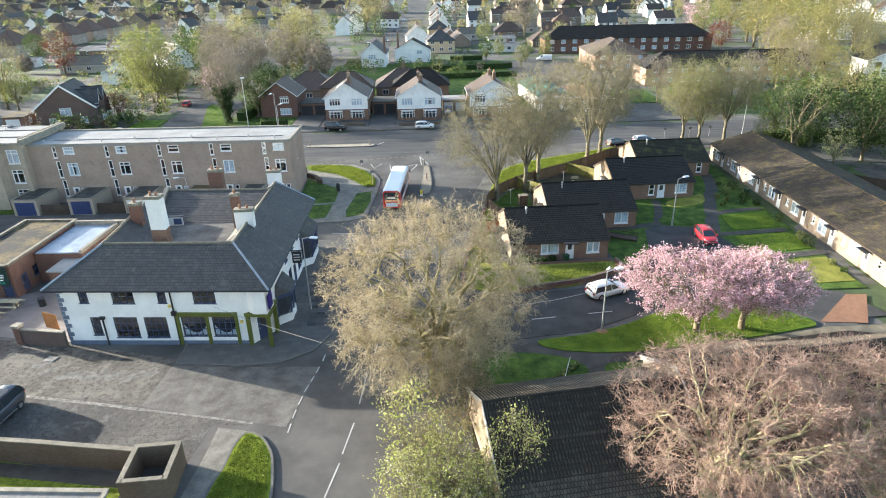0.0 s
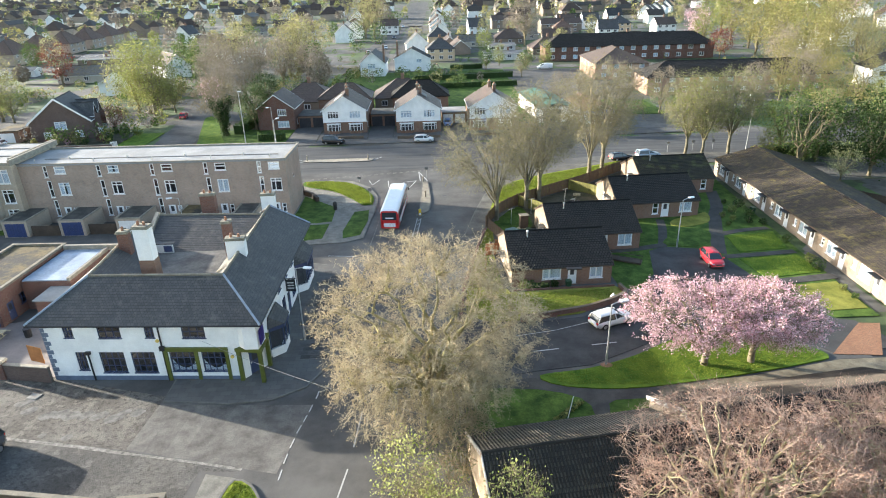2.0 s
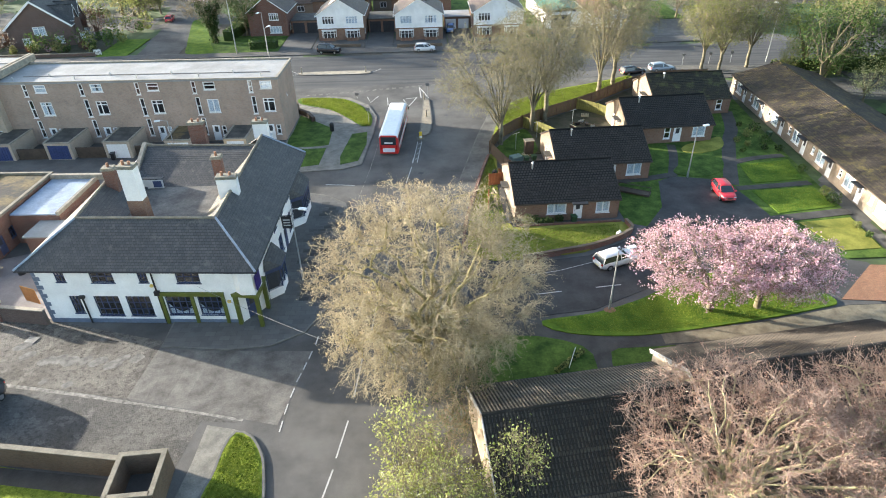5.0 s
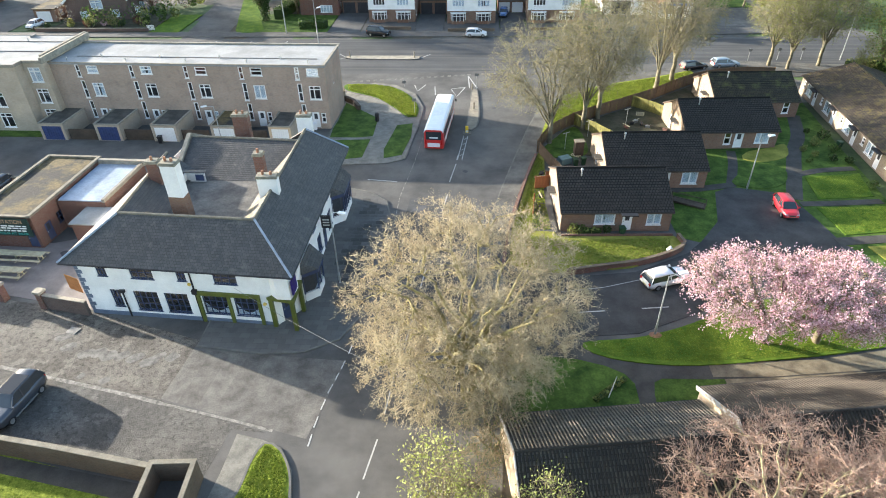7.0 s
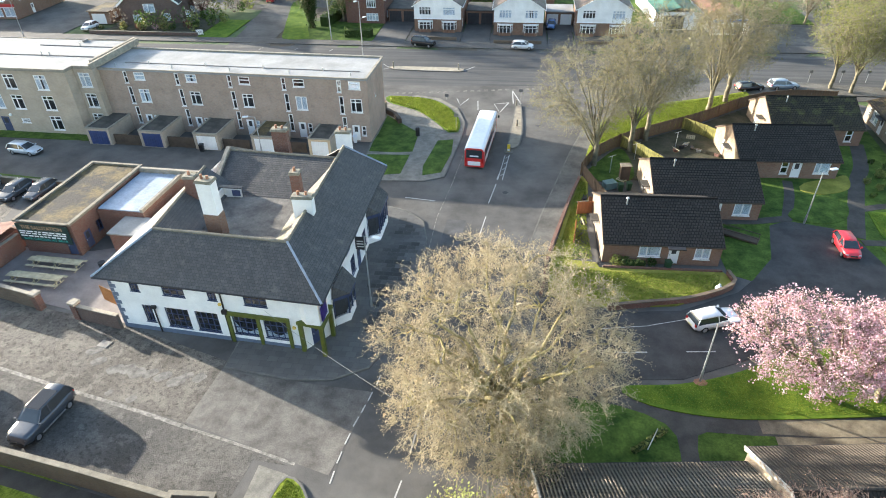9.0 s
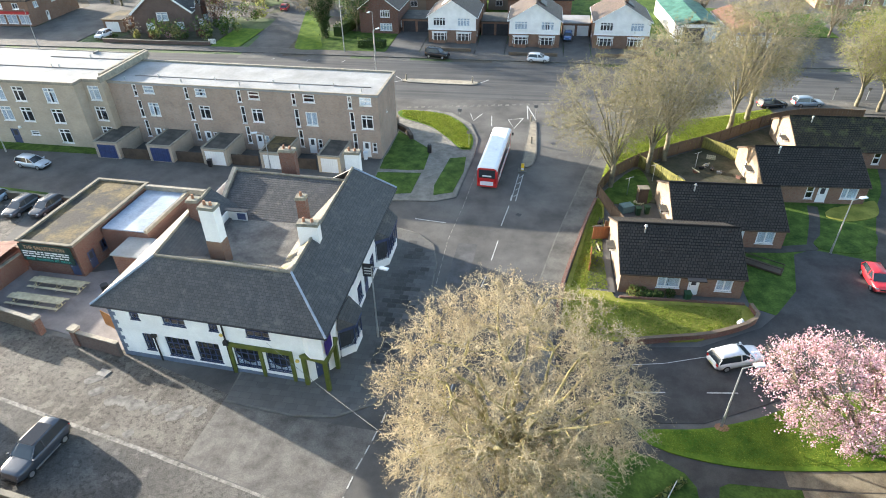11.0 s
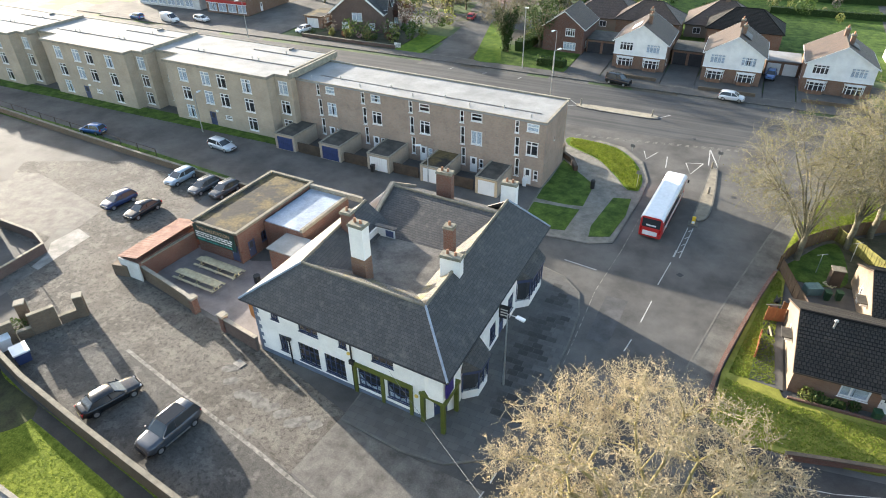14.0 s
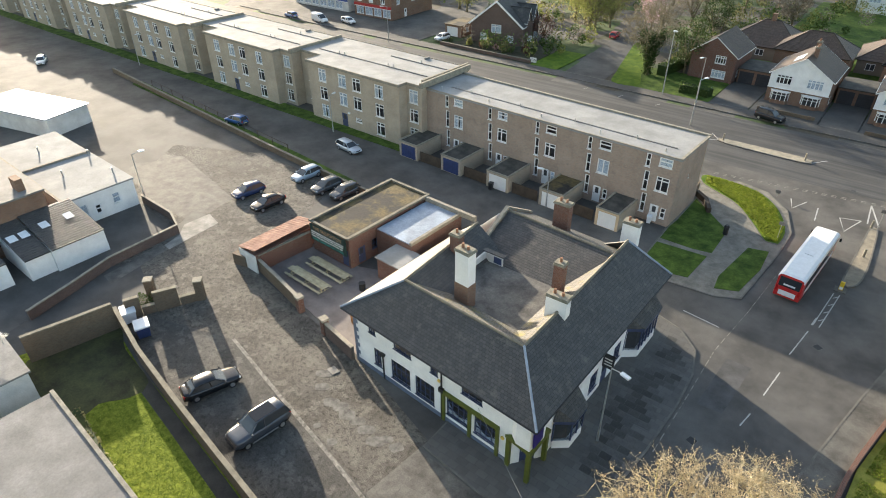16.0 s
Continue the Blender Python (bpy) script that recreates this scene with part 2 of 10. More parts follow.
M_BRICK_PALE = tile_mat("pale_brick", (0.5, 0.38, 0.26), (0.58, 0.46, 0.32), (0.5, 0.45, 0.38), 0.225, 0.075)
M_BRICK_WALL = tile_mat("garden_brick", (0.13, 0.092, 0.064), (0.18, 0.128, 0.088), (0.16, 0.138, 0.108), 0.225, 0.075, stain=(0.16, 0.14, 0.1), stain_lo=0.58)
M_SLATE = tile_mat("slate", (0.062, 0.063, 0.066), (0.094, 0.092, 0.089), (0.034, 0.034, 0.034), 0.3, 0.26, 0.016, 0.65, 0.4, stain=(0.135, 0.13, 0.11), stain_lo=0.56, spec=0.4)
M_TILE_DARK = tile_mat("dark_tile", (0.034, 0.031, 0.028), (0.052, 0.046, 0.04), (0.012, 0.011, 0.01), 0.33, 0.34, 0.045, 0.85, 0.6, stain=(0.09, 0.08, 0.055), stain_lo=0.62, spec=0.25)
M_TILE_MOSS = tile_mat("mossed_dark_tile", (0.036, 0.034, 0.024), (0.056, 0.052, 0.034), (0.012, 0.011, 0.01), 0.33, 0.34, 0.045, 0.9, 0.6, stain=(0.085, 0.085, 0.03), stain_lo=0.5)
M_TILE_BROWN = tile_mat("brown_tile", (0.085, 0.058, 0.045), (0.125, 0.085, 0.064), (0.05, 0.04, 0.03), 0.3, 0.3, 0.015, 0.6, 0.5, stain=(0.19, 0.15, 0.06), stain_lo=0.6, spec=0.45)
M_TILE_ROW = tile_mat("mossy_tile", (0.05, 0.04, 0.03), (0.085, 0.066, 0.046), (0.025, 0.02, 0.017), 0.3, 0.32, 0.025, 0.8, 0.6, stain=(0.12, 0.1, 0.035), stain_lo=0.5, stain_scale=0.15)
M_TILE_FADED = tile_mat("faded_brown_tile", (0.135, 0.09, 0.072), (0.18, 0.122, 0.097), (0.07, 0.05, 0.04), 0.3, 0.3, 0.015, 0.8, 0.4, stain=(0.2, 0.16, 0.1), stain_lo=0.6)
M_TILE_GREYBROWN = tile_mat("weathered_tile", (0.15, 0.142, 0.13), (0.2, 0.19, 0.174), (0.04, 0.035, 0.03), 0.3, 0.3, 0.015, 0.85, 0.5, stain=(0.2, 0.17, 0.06), stain_lo=0.5, stain_scale=0.15)
M_TILE_RED = tile_mat("red_tile", (0.19, 0.085, 0.055), (0.25, 0.12, 0.08), (0.07, 0.04, 0.03), 0.3, 0.3, 0.015, 0.6, 0.5, stain=(0.12, 0.09, 0.07), stain_lo=0.55, spec=0.45)
M_FELT = mat("roof_felt", (0.27, 0.275, 0.275), 0.9, 0.25, 0.3, 6.0, 0.15)
M_FELT_DARK = mat("dark_roof_felt", (0.06, 0.058, 0.055), 0.85, 0.4, 0.7, 8.0, 0.3, col2=(0.1, 0.095, 0.08))
M_FELT_MOSS = mat("mossy_roof_felt", (0.08, 0.075, 0.067), 0.9, 0.8, 0.32, 3.2, 1.4, col2=(0.14, 0.105, 0.045), lo=0.44, hi=0.58)
M_FELT_GREY = mat("grey_roof_felt", (0.2, 0.195, 0.19), 0.85, 0.3, 0.35, 6.0, 0.2)
M_FELT_COURT = mat("stained_roof_felt", (0.105, 0.1, 0.094), 0.85, 0.45, 0.55, 7.0, 0.3, col2=(0.19, 0.18, 0.165))
M_FELT_BLUE = mat("wet_roof_sheet", (0.3, 0.36, 0.44), 0.45, 0.35, 0.5, 6.0, 0.1)
M_LEAD = mat("lead_flashing", (0.3, 0.35, 0.42), 0.5, 0.2, 2.0, 12.0, 0.1, metal=0.2)
M_STONE = mat("coping_stone", (0.27, 0.245, 0.2), 0.9, 0.3, 1.5, 12.0, 0.3)
M_UPVC = mat("white_plastic", (0.78, 0.78, 0.77), 0.4, 0.06, 1.0, 12.0, 0.0)
M_DARK_FRAME = mat("dark_frame", (0.045, 0.062, 0.125), 0.5, 0.2, 2.0, 12.0, 0.0)
M_GREEN_PAINT = mat("olive_paint", (0.1, 0.115, 0.02), 0.5, 0.2, 1.5, 12.0, 0.05)
M_BLUE_DOOR = mat("blue_door_paint", (0.03, 0.05, 0.14), 0.5, 0.2, 1.5, 12.0, 0.05)
M_GREY_BLUE = mat("grey_blue_paint", (0.13, 0.16, 0.22), 0.6, 0.2, 1.5, 12.0, 0.05)
M_SIGN_YELLOW = mat("yellow_sign_paint", (0.7, 0.5, 0.12), 0.5, 0.2, 1.5, 12.0, 0.0)
M_PURPLE = mat("purple_sign_paint", (0.03, 0.015, 0.14), 0.4, 0.2, 1.5, 12.0, 0.0)
M_WOOD = mat("bench_timber", (0.4, 0.36, 0.24), 0.8, 0.3, 1.5, 20.0, 0.2)
M_FENCE = mat("fence_timber", (0.15, 0.095, 0.055), 0.85, 0.35, 0.9, 16.0, 0.25)
M_FENCE_DARK = mat("dark_fence_timber", (0.075, 0.055, 0.04), 0.85, 0.35, 0.9, 16.0, 0.25)
# Moss on timber, brightened to put the sun on it into the colour.
M_FENCE_MOSS_LIT = mat("mossy_fence_timber", (0.14, 0.13, 0.045), 0.9, 0.4, 1.2, 12.0, 0.2, col2=(0.25, 0.24, 0.06))
M_BARK = mat("bark", (0.17, 0.135, 0.09), 0.9, 0.4, 1.2, 14.0, 0.6, col2=(0.24, 0.21, 0.12))
M_TWIG = mat("twig_bark", (0.3, 0.235, 0.15), 0.85, 0.3, 0.4, 6.0, 0.0, col2=(0.36, 0.29, 0.17))
M_TWIG_RED = mat("reddish_twig_bark", (0.33, 0.225, 0.175), 0.85, 0.3, 0.5, 6.0, 0.0, col2=(0.46, 0.34, 0.27))
M_TWIG_GREY = mat("grey_twig_bark", (0.2, 0.17, 0.12), 0.85, 0.3, 0.5, 6.0, 0.0, col2=(0.26, 0.22, 0.13))
M_GLASS = glass_mat("window_glass", (0.96, 0.98, 1.0), 0.97)
M_CURTAIN = mat("net_curtain", (0.62, 0.7, 0.78), 0.9, 0.15, 1.0, 8.0, 0.0)
# Near black: puts a room's dimness into the colour; also for plain dark parts.
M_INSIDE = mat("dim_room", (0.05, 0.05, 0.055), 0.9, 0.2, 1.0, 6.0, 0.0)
M_METAL = mat("galvanised_metal", (0.42, 0.43, 0.43), 0.45, 0.15, 2.0, 12.0, 0.05, metal=0.6)
M_BLACK = mat("black_plastic", (0.02, 0.02, 0.022), 0.5, 0.2, 2.0, 12.0, 0.0)
M_TYRE = mat("tyre_rubber", (0.022, 0.022, 0.022), 0.85, 0.2, 2.0, 12.0, 0.1)
M_LAMP_HEAD = mat("lamp_head_plastic", (0.7, 0.73, 0.76), 0.35, 0.08, 2.0, 12.0, 0.0)
M_RUST_SHEET = mat("rusty_sheet", (0.2, 0.105, 0.085), 0.9, 0.35, 0.8, 8.0, 0.1, col2=(0.27, 0.155, 0.125), spec=0.2)
M_CREAM = mat("cream_render", (0.55, 0.42, 0.28), 0.85, 0.15, 0.6, 10.0, 0.1)

import collections


# ---- builders ----
def thing(name, x, y, turn=0.0, label="", category="", group="", kind="", z=0.0):
    ob = new(name)
    ob.empty_display_size = 0.5
    ob.matrix_world = pose(x, y, z, 0, 0, turn)
    return tagged(ob, label, category, group, kind)


def part(name, bm, material, parent, label="", kind="", smooth=False):
    """Links a bmesh, or a mesh, as one object under a thing or part."""
    if isinstance(bm, bpy.types.Mesh):
        me = bm
    else:
        me = bpy.data.meshes.new(name)
        bm.to_mesh(me)
        bm.free()
        if smooth:
            me.shade_smooth()
    if material and not me.materials:
        me.materials.append(material)
    ob = new(name, me)
    ob.parent = parent
    return tagged(ob, label, "", "", kind)


def solo(name, bm, material, label="", category="", group="", kind="", smooth=False):
    return tagged(part(name, bm, material, None, smooth=smooth), label, category, group, kind)


def box(bm, x0, y0, z0, x1, y1, z1, m=None):
    """A box with UVs in metres."""
    uv = bm.loops.layers.uv.verify()
    pts = [(x0, y0, z0), (x1, y0, z0), (x1, y1, z0), (x0, y1, z0), (x0, y0, z1), (x1, y0, z1), (x1, y1, z1), (x0, y1, z1)]
    v = [bm.verts.new(m @ Vector(p) if m else p) for p in pts]
    for idx, ax in (((3, 2, 1, 0), 2), ((4, 5, 6, 7), 2), ((0, 1, 5, 4), 1), ((1, 2, 6, 5), 0), ((2, 3, 7, 6), 1), ((3, 0, 4, 7), 0)):
        f = bm.faces.new([v[i] for i in idx])
        for lp, i in zip(f.loops, idx):
            p = pts[i]
            lp[uv].uv = (p[0], p[1]) if ax == 2 else (p[0], p[2]) if ax == 1 else (p[1], p[2])
    return bm


def boxes(*rows):
    bm = bmesh.new()
    for r in rows:
        box(bm, *r)
    return bm


def rounded_box(x0, y0, z0, x1, y1, z1, r=0.03, seg=2):
    bm = boxes((x0, y0, z0, x1, y1, z1))
    bmesh.ops.bevel(bm, geom=list(bm.edges), offset=r, segments=seg, profile=0.7, affect="EDGES")
    return bm


def tube(bm, p, q, r0, r1=None, n=10, cap=True):
    p, q = Vector(p), Vector(q)
    r1 = r0 if r1 is None else r1
    m = Matrix.Translation((p + q) / 2) @ (q - p).to_track_quat("Z", "Y").to_matrix().to_4x4()
    bmesh.ops.create_cone(bm, cap_ends=cap, segments=n, radius1=r0, radius2=r1, depth=(q - p).length, matrix=m)
    return bm


def slab(pts, z0, z1, bm=None):
    """A level plate with the outline pts."""
    bm = bm or bmesh.new()
    uv = bm.loops.layers.uv.verify()
    area = sum(a[0] * b[1] - b[0] * a[1] for a, b in zip(pts, pts[1:] + pts[:1]))
    pts = pts if area > 0 else pts[::-1]
    lo, hi = ([bm.verts.new((x, y, z)) for x, y in pts] for z in (z0, z1))
    top = bm.faces.new(hi)
    bm.faces.new(lo[::-1])
    for i in range(len(pts)):
        j = (i + 1) % len(pts)
        bm.faces.new((lo[i], lo[j], hi[j], hi[i]))
    for f in bm.faces:
        for lp in f.loops:
            lp[uv].uv = lp.vert.co.xy
    bmesh.ops.recalc_face_normals(bm, faces=bm.faces)
    bmesh.ops.triangulate(bm, faces=[f for f in bm.faces if len(f.verts) > 4], ngon_method="EAR_CLIP")
    return bm


def smooth_line(pts, step=1.0, closed=False):
    """Points along a curve through pts."""
    out, n = [], len(pts)
    for i in range(n if closed else n - 1):
        p = [Vector(pts[k % n] if closed else pts[max(0, min(n - 1, k))]) for k in (i - 1, i, i + 1, i + 2)]
        cnt = max(1, int((p[2] - p[1]).length / step))
        for s in range(cnt):
            t = s / cnt
            out.append(0.5 * ((2 * p[1]) + (p[2] - p[0]) * t + (2 * p[0] - 5 * p[1] + 4 * p[2] - p[3]) * t * t + (3 * p[1] - p[0] - 3 * p[2] + p[3]) * t ** 3))
    if not closed:
        out.append(Vector(pts[-1]))
    return out


def ribbon(pts, width, z0, z1, bm=None):
    """A strip of a width along pts, as a plate."""
    bm = bm or bmesh.new()
    uv = bm.loops.layers.uv.verify()
    pts = [Vector(p[:2]) for p in pts]
    rows, run = [], 0.0
    for i, p in enumerate(pts):
        d = (pts[min(i + 1, len(pts) - 1)] - pts[max(i - 1, 0)]).normalized()
        nrm = Vector((-d.y, d.x)) * width / 2
        run += (p - pts[i - 1]).length if i else 0
        rows.append(([bm.verts.new((*(p + nrm), z)) for z in (z0, z1)] + [bm.verts.new((*(p - nrm), z)) for z in (z1, z0)], run))
    for (a, ra), (b, rb) in zip(rows, rows[1:]):
        for k in range(4):
            f = bm.faces.new((a[k], a[(k + 1) % 4], b[(k + 1) % 4], b[k]))
            w = width if k == 1 else abs(z1 - z0)
            for lp, c in zip(f.loops, ((ra, 0), (ra, w), (rb, w), (rb, 0))):
                lp[uv].uv = c
    for row in (rows[0][0][::-1], rows[-1][0]):
        bm.faces.new(row)
    bmesh.ops.recalc_face_normals(bm, faces=bm.faces)
    return bm


def wall_run(name, pts, width, height, material, label, cap=None, category="wall", kind="structure", z0=0.0):
    """A free-standing wall along pts, with a coping of its own."""
    w = thing(name, 0, 0, 0, label, category, kind=kind)
    part("brickwork", ribbon(pts, width, z0, height), material, w)
    if cap:
        part("coping", ribbon(pts, width + 0.08, height, height + 0.09), cap, w)
    return w


def courses(bm, a, b, c, d, step=0.3, lip=0.035, thick=0.1):
    """A tiled slope: eave from a to b, top edge from d to c; each course overlaps the one below."""
    a, b, c, d = (Vector(p) for p in (a, b, c, d))
    uv = bm.loops.layers.uv.verify()
    along = (b - a).normalized()
    nrm = (b - a).cross(d - a if (d - a).length > (c - a).length * 0.2 else c - a).normalized()
    if nrm.z < 0:
        nrm = -nrm
    up = nrm.cross(along)
    n = max(1, int(((d - a).dot(up) if up.z > 0 else -(d - a).dot(up)) / step + 0.5)) or 1
    n = max(n, 1)

    def add(quad):
        f = bm.faces.new([bm.verts.new(p) for p in quad])
        for lp in f.loops:
            lp[uv].uv = ((lp.vert.co - a).dot(along), abs((lp.vert.co - a).dot(up)))
        f.normal_update()
        if f.normal.dot(nrm) < -0.1:
            f.normal_flip()
    for i in range(n):
        s, t = i / n, (i + 1) / n
        l0, r0, l1, r1 = a.lerp(d, s), b.lerp(c, s), a.lerp(d, t), b.lerp(c, t)
        add((l0 + nrm * lip, r0 + nrm * lip, r1, l1))
        add((l0, r0, r0 + nrm * lip, l0 + nrm * lip))
    e = nrm * thick
    for q in ((a - e, b - e, c - e, d - e), (a - e, b - e, b, a), (b - e, c - e, c, b), (d - e, a - e, a, d)):
        if (Vector(q[0]) - Vector(q[3])).length > 1e-4:
            add(q)
    bmesh.ops.remove_doubles(bm, verts=bm.verts, dist=0.0005)
    return bm


def bars(w, h, cols=2, rows=1, b=0.07, depth=0.06, trans=0.0, split=None):
    """A window frame with mullions as one grid, in the plane y = 0, from the lower left corner."""
    xs = sorted([0, b, w - b, w] + [w * c + s * b / 2 for c in ([split] if split else [k / cols for k in range(1, cols)]) for s in (-1, 1)])
    cuts = [h * k / rows for k in range(1, rows)] + ([h * trans] if trans else [])
    zs = sorted([0, b, h - b, h] + [c + s * b / 2 for c in cuts for s in (-1, 1)])
    bm, vert = bmesh.new(), {}

    def v(i, j, side):
        if (i, j, side) not in vert:
            vert[i, j, side] = bm.verts.new((xs[i], side * depth / 2, zs[j]))
        return vert[i, j, side]
    full = {(i, j) for i in range(len(xs) - 1) for j in range(len(zs) - 1) if i % 2 == 0 or j % 2 == 0}
    for i, j in full:
        for side in (-1, 1):
            q = [v(i, j, side), v(i + 1, j, side), v(i + 1, j + 1, side), v(i, j + 1, side)]
            bm.faces.new(q if side < 0 else q[::-1])
        for (di, dj), (p, q) in (((-1, 0), ((0, 0), (0, 1))), ((1, 0), ((1, 0), (1, 1))), ((0, -1), ((0, 0), (1, 0))), ((0, 1), ((0, 1), (1, 1)))):
            if (i + di, j + dj) not in full:
                bm.faces.new((v(i + p[0], j + p[1], -1), v(i + q[0], j + q[1], -1), v(i + q[0], j + q[1], 1), v(i + p[0], j + p[1], 1)))
    bmesh.ops.recalc_face_normals(bm, faces=bm.faces)
    return bm


def ribbed(w, h, n=8):
    """A garage door pressed into upright ribs."""
    pts = []
    for k in range(n):
        a, c = w * k / n, w * (k + 1) / n
        pts += [(a, 0.0), (a + 0.03, -0.04), (c - 0.03, -0.04)]
    pts.append((w, 0.0))
    bm = bmesh.new()
    lo, hi = ([bm.verts.new((x, y, z)) for x, y in pts] for z in (0, h))
    for k in range(len(pts) - 1):
        bm.faces.new((lo[k], lo[k + 1], hi[k + 1], hi[k]))
    back = [bm.verts.new(p) for p in ((0, 0.03, 0), (w, 0.03, 0), (w, 0.03, h), (0, 0.03, h))]
    bm.faces.new(back[::-1])
    bm.faces.new([*lo, back[1], back[0]][::-1])
    bm.faces.new([*hi, back[2], back[3]])
    bmesh.ops.recalc_face_normals(bm, faces=bm.faces)
    return bm


MESHES = {}


def cached(key, make):
    if key not in MESHES:
        bm = make()
        me = bpy.data.meshes.new(str(key[0]))
        bm.to_mesh(me)
        bm.free()
        MESHES[key] = me
    return MESHES[key]


def mesh_part(name, key, make, material, parent, m=None, label=""):
    """A part whose mesh is shared with all parts made by the same key."""
    me = cached(key + (material.name,), make)
    if not me.materials:
        me.materials.append(material)
    ob = new(name, me)
    ob.parent = parent
    if m is not None:
        ob.matrix_local = m
    return tagged(ob, label)


# style: columns, rows, transom, frame material, curtain share
STYLES = {
    "plain": (2, 1, 0.0, "M_UPVC", 0.8),
    "casement": (2, 1, 0.74, "M_UPVC", 0.45),
    "bay4": (4, 1, 0.72, "M_UPVC", 0.55),
    "wide": (3, 1, 0.7, "M_UPVC", 0.85),
    "picture": (2, 1, 0.0, "M_UPVC", 0.5),
    "single": (1, 1, 0.55, "M_UPVC", 0.35),
    "slit": (1, 2, 0.0, "M_UPVC", 0.2),
    "sash": (3, 2, 0.0, "M_DARK_FRAME", 0.1),
    "pub": (4, 3, 0.0, "M_DARK_FRAME", 0.0),
    "shop": (3, 1, 0.75, "M_DARK_FRAME", 0.0),
}


def facade(parent, p0, p1, z0, z1, openings, material, thick=0.25, apex=None, name="wall", rng=random.Random(5)):
    """A wall from p0 to p1, whose outer face looks to the right of that way, with openings cut through it and a window or door in each.
    openings: (u0, v0, u1, v1, style). apex: height of a gable over it."""
    p0, p1 = Vector((*p0, 0)), Vector((*p1, 0))
    length = (p1 - p0).length
    e = (p1 - p0) / length
    frame_m = Matrix.Translation(p0) @ Matrix(((e.x, -e.y, 0), (e.y, e.x, 0), (0, 0, 1))).to_4x4()
    us = sorted({0.0, length, *(o[0] for o in openings), *(o[2] for o in openings)})
    vs = sorted({z0, z1, *(o[1] for o in openings), *(o[3] for o in openings)})
    bm = bmesh.new()
    uv = bm.loops.layers.uv.verify()

    def quad(pts):
        f = bm.faces.new([bm.verts.new(frame_m @ Vector(p)) for p in pts])
        for lp, p in zip(f.loops, pts):
            lp[uv].uv = (p[0] + p[1], p[2])
    for ua, ub in zip(us, us[1:]):
        for va, vb in zip(vs, vs[1:]):
            cu, cv = (ua + ub) / 2, (va + vb) / 2
            if any(o[0] < cu < o[2] and o[1] < cv < o[3] for o in openings):
                continue
            quad(((ua, 0, va), (ub, 0, va), (ub, 0, vb), (ua, 0, vb)))
            ia, ib = max(ua, 0.004), min(ub, length - 0.004)
            quad(((ib, thick, va), (ia, thick, va), (ia, thick, vb), (ib, thick, vb)))
    for u0, v0, u1, v1, *_ in openings:
        quad(((u0, 0, v0), (u1, 0, v0), (u1, thick, v0), (u0, thick, v0)))
        quad(((u0, thick, v1), (u1, thick, v1), (u1, 0, v1), (u0, 0, v1)))
        quad(((u0, thick, v0), (u0, thick, v1), (u0, 0, v1), (u0, 0, v0)))
        quad(((u1, 0, v0), (u1, 0, v1), (u1, thick, v1), (u1, thick, v0)))
    quad(((0, 0, z0), (0, 0, z1), (0.004, thick, z1), (0.004, thick, z0)))
    quad(((length - 0.004, thick, z0), (length - 0.004, thick, z1), (length, 0, z1), (length, 0, z0)))
    if apex:
        au, az = (length / 2, apex) if isinstance(apex, (int, float)) else apex
        quad(((0, 0, z1), (length, 0, z1), (au, 0, az)))
        quad(((length - 0.004, thick, z1), (0.004, thick, z1), (au, thick, az)))
    wall = part(name, bm, material, parent)
    for u0, v0, u1, v1, style in openings:
        w, h = round(u1 - u0, 2), round(v1 - v0, 2)
        at = frame_m @ Matrix.Translation((u0, 0.09, v0))
        if style.startswith("door") or style.startswith("garage"):
            col = {"door": M_UPVC, "door_dark": M_DARK_FRAME, "door_wood": M_FENCE, "garage": M_BLUE_DOOR, "garage_white": M_UPVC, "garage_dark": M_INSIDE, "door_green": M_GREEN_PAINT}[style]
            if style.startswith("door"):
                leaf = mesh_part("door", ("door", w, h), lambda: boxes((0.04, -0.03, 0.02, w - 0.04, 0.03, h - 0.03), (0, -0.05, 0, 0.05, 0.05, h), (w - 0.05, -0.05, 0, w, 0.05, h), (0, -0.048, h - 0.05, w, 0.048, h)), col, parent, at)
                mesh_part("pane", ("dpane", w, h), lambda: boxes((w * 0.28, -0.042, h * 0.55, w * 0.72, -0.03, h * 0.9)), M_INSIDE, leaf)
                mesh_part("door_handle", ("dhandle", w, h), lambda: boxes((w * 0.12, -0.09, h * 0.47, w * 0.17, -0.03, h * 0.53)), M_METAL, leaf)
            else:
                leaf = mesh_part("garage_door", ("gdoor", w, h), lambda: ribbed(w, h), col, parent, at)
            continue
        cols, rows, trans, fm, curtain = STYLES[style]
        mat_f = {"M_UPVC": M_UPVC, "M_DARK_FRAME": M_DARK_FRAME}[fm]
        win = mesh_part("window", ("win", style, w, h), lambda: bars(w, h, cols, rows, (0.13 if fm == "M_UPVC" else 0.06) if w > 0.7 else 0.12, 0.07, trans, {"picture": 0.37, "casement": 0.42}.get(style)), mat_f, parent, at)
        mesh_part("pane", ("pane", w, h), lambda: boxes((0.03, -0.006, 0.03, w - 0.03, 0.006, h - 0.03)), M_GLASS, win).visible_shadow = False
        mesh_part("window_sill", ("sill", w), lambda: boxes((-0.06, -0.15, -0.07, w + 0.06, 0.02, 0.0)), mat_f if style in ("sash", "pub") else M_UPVC, win)
        if rng.random() < curtain:
            k = rng.choice((0.4, 0.49, 0.49))
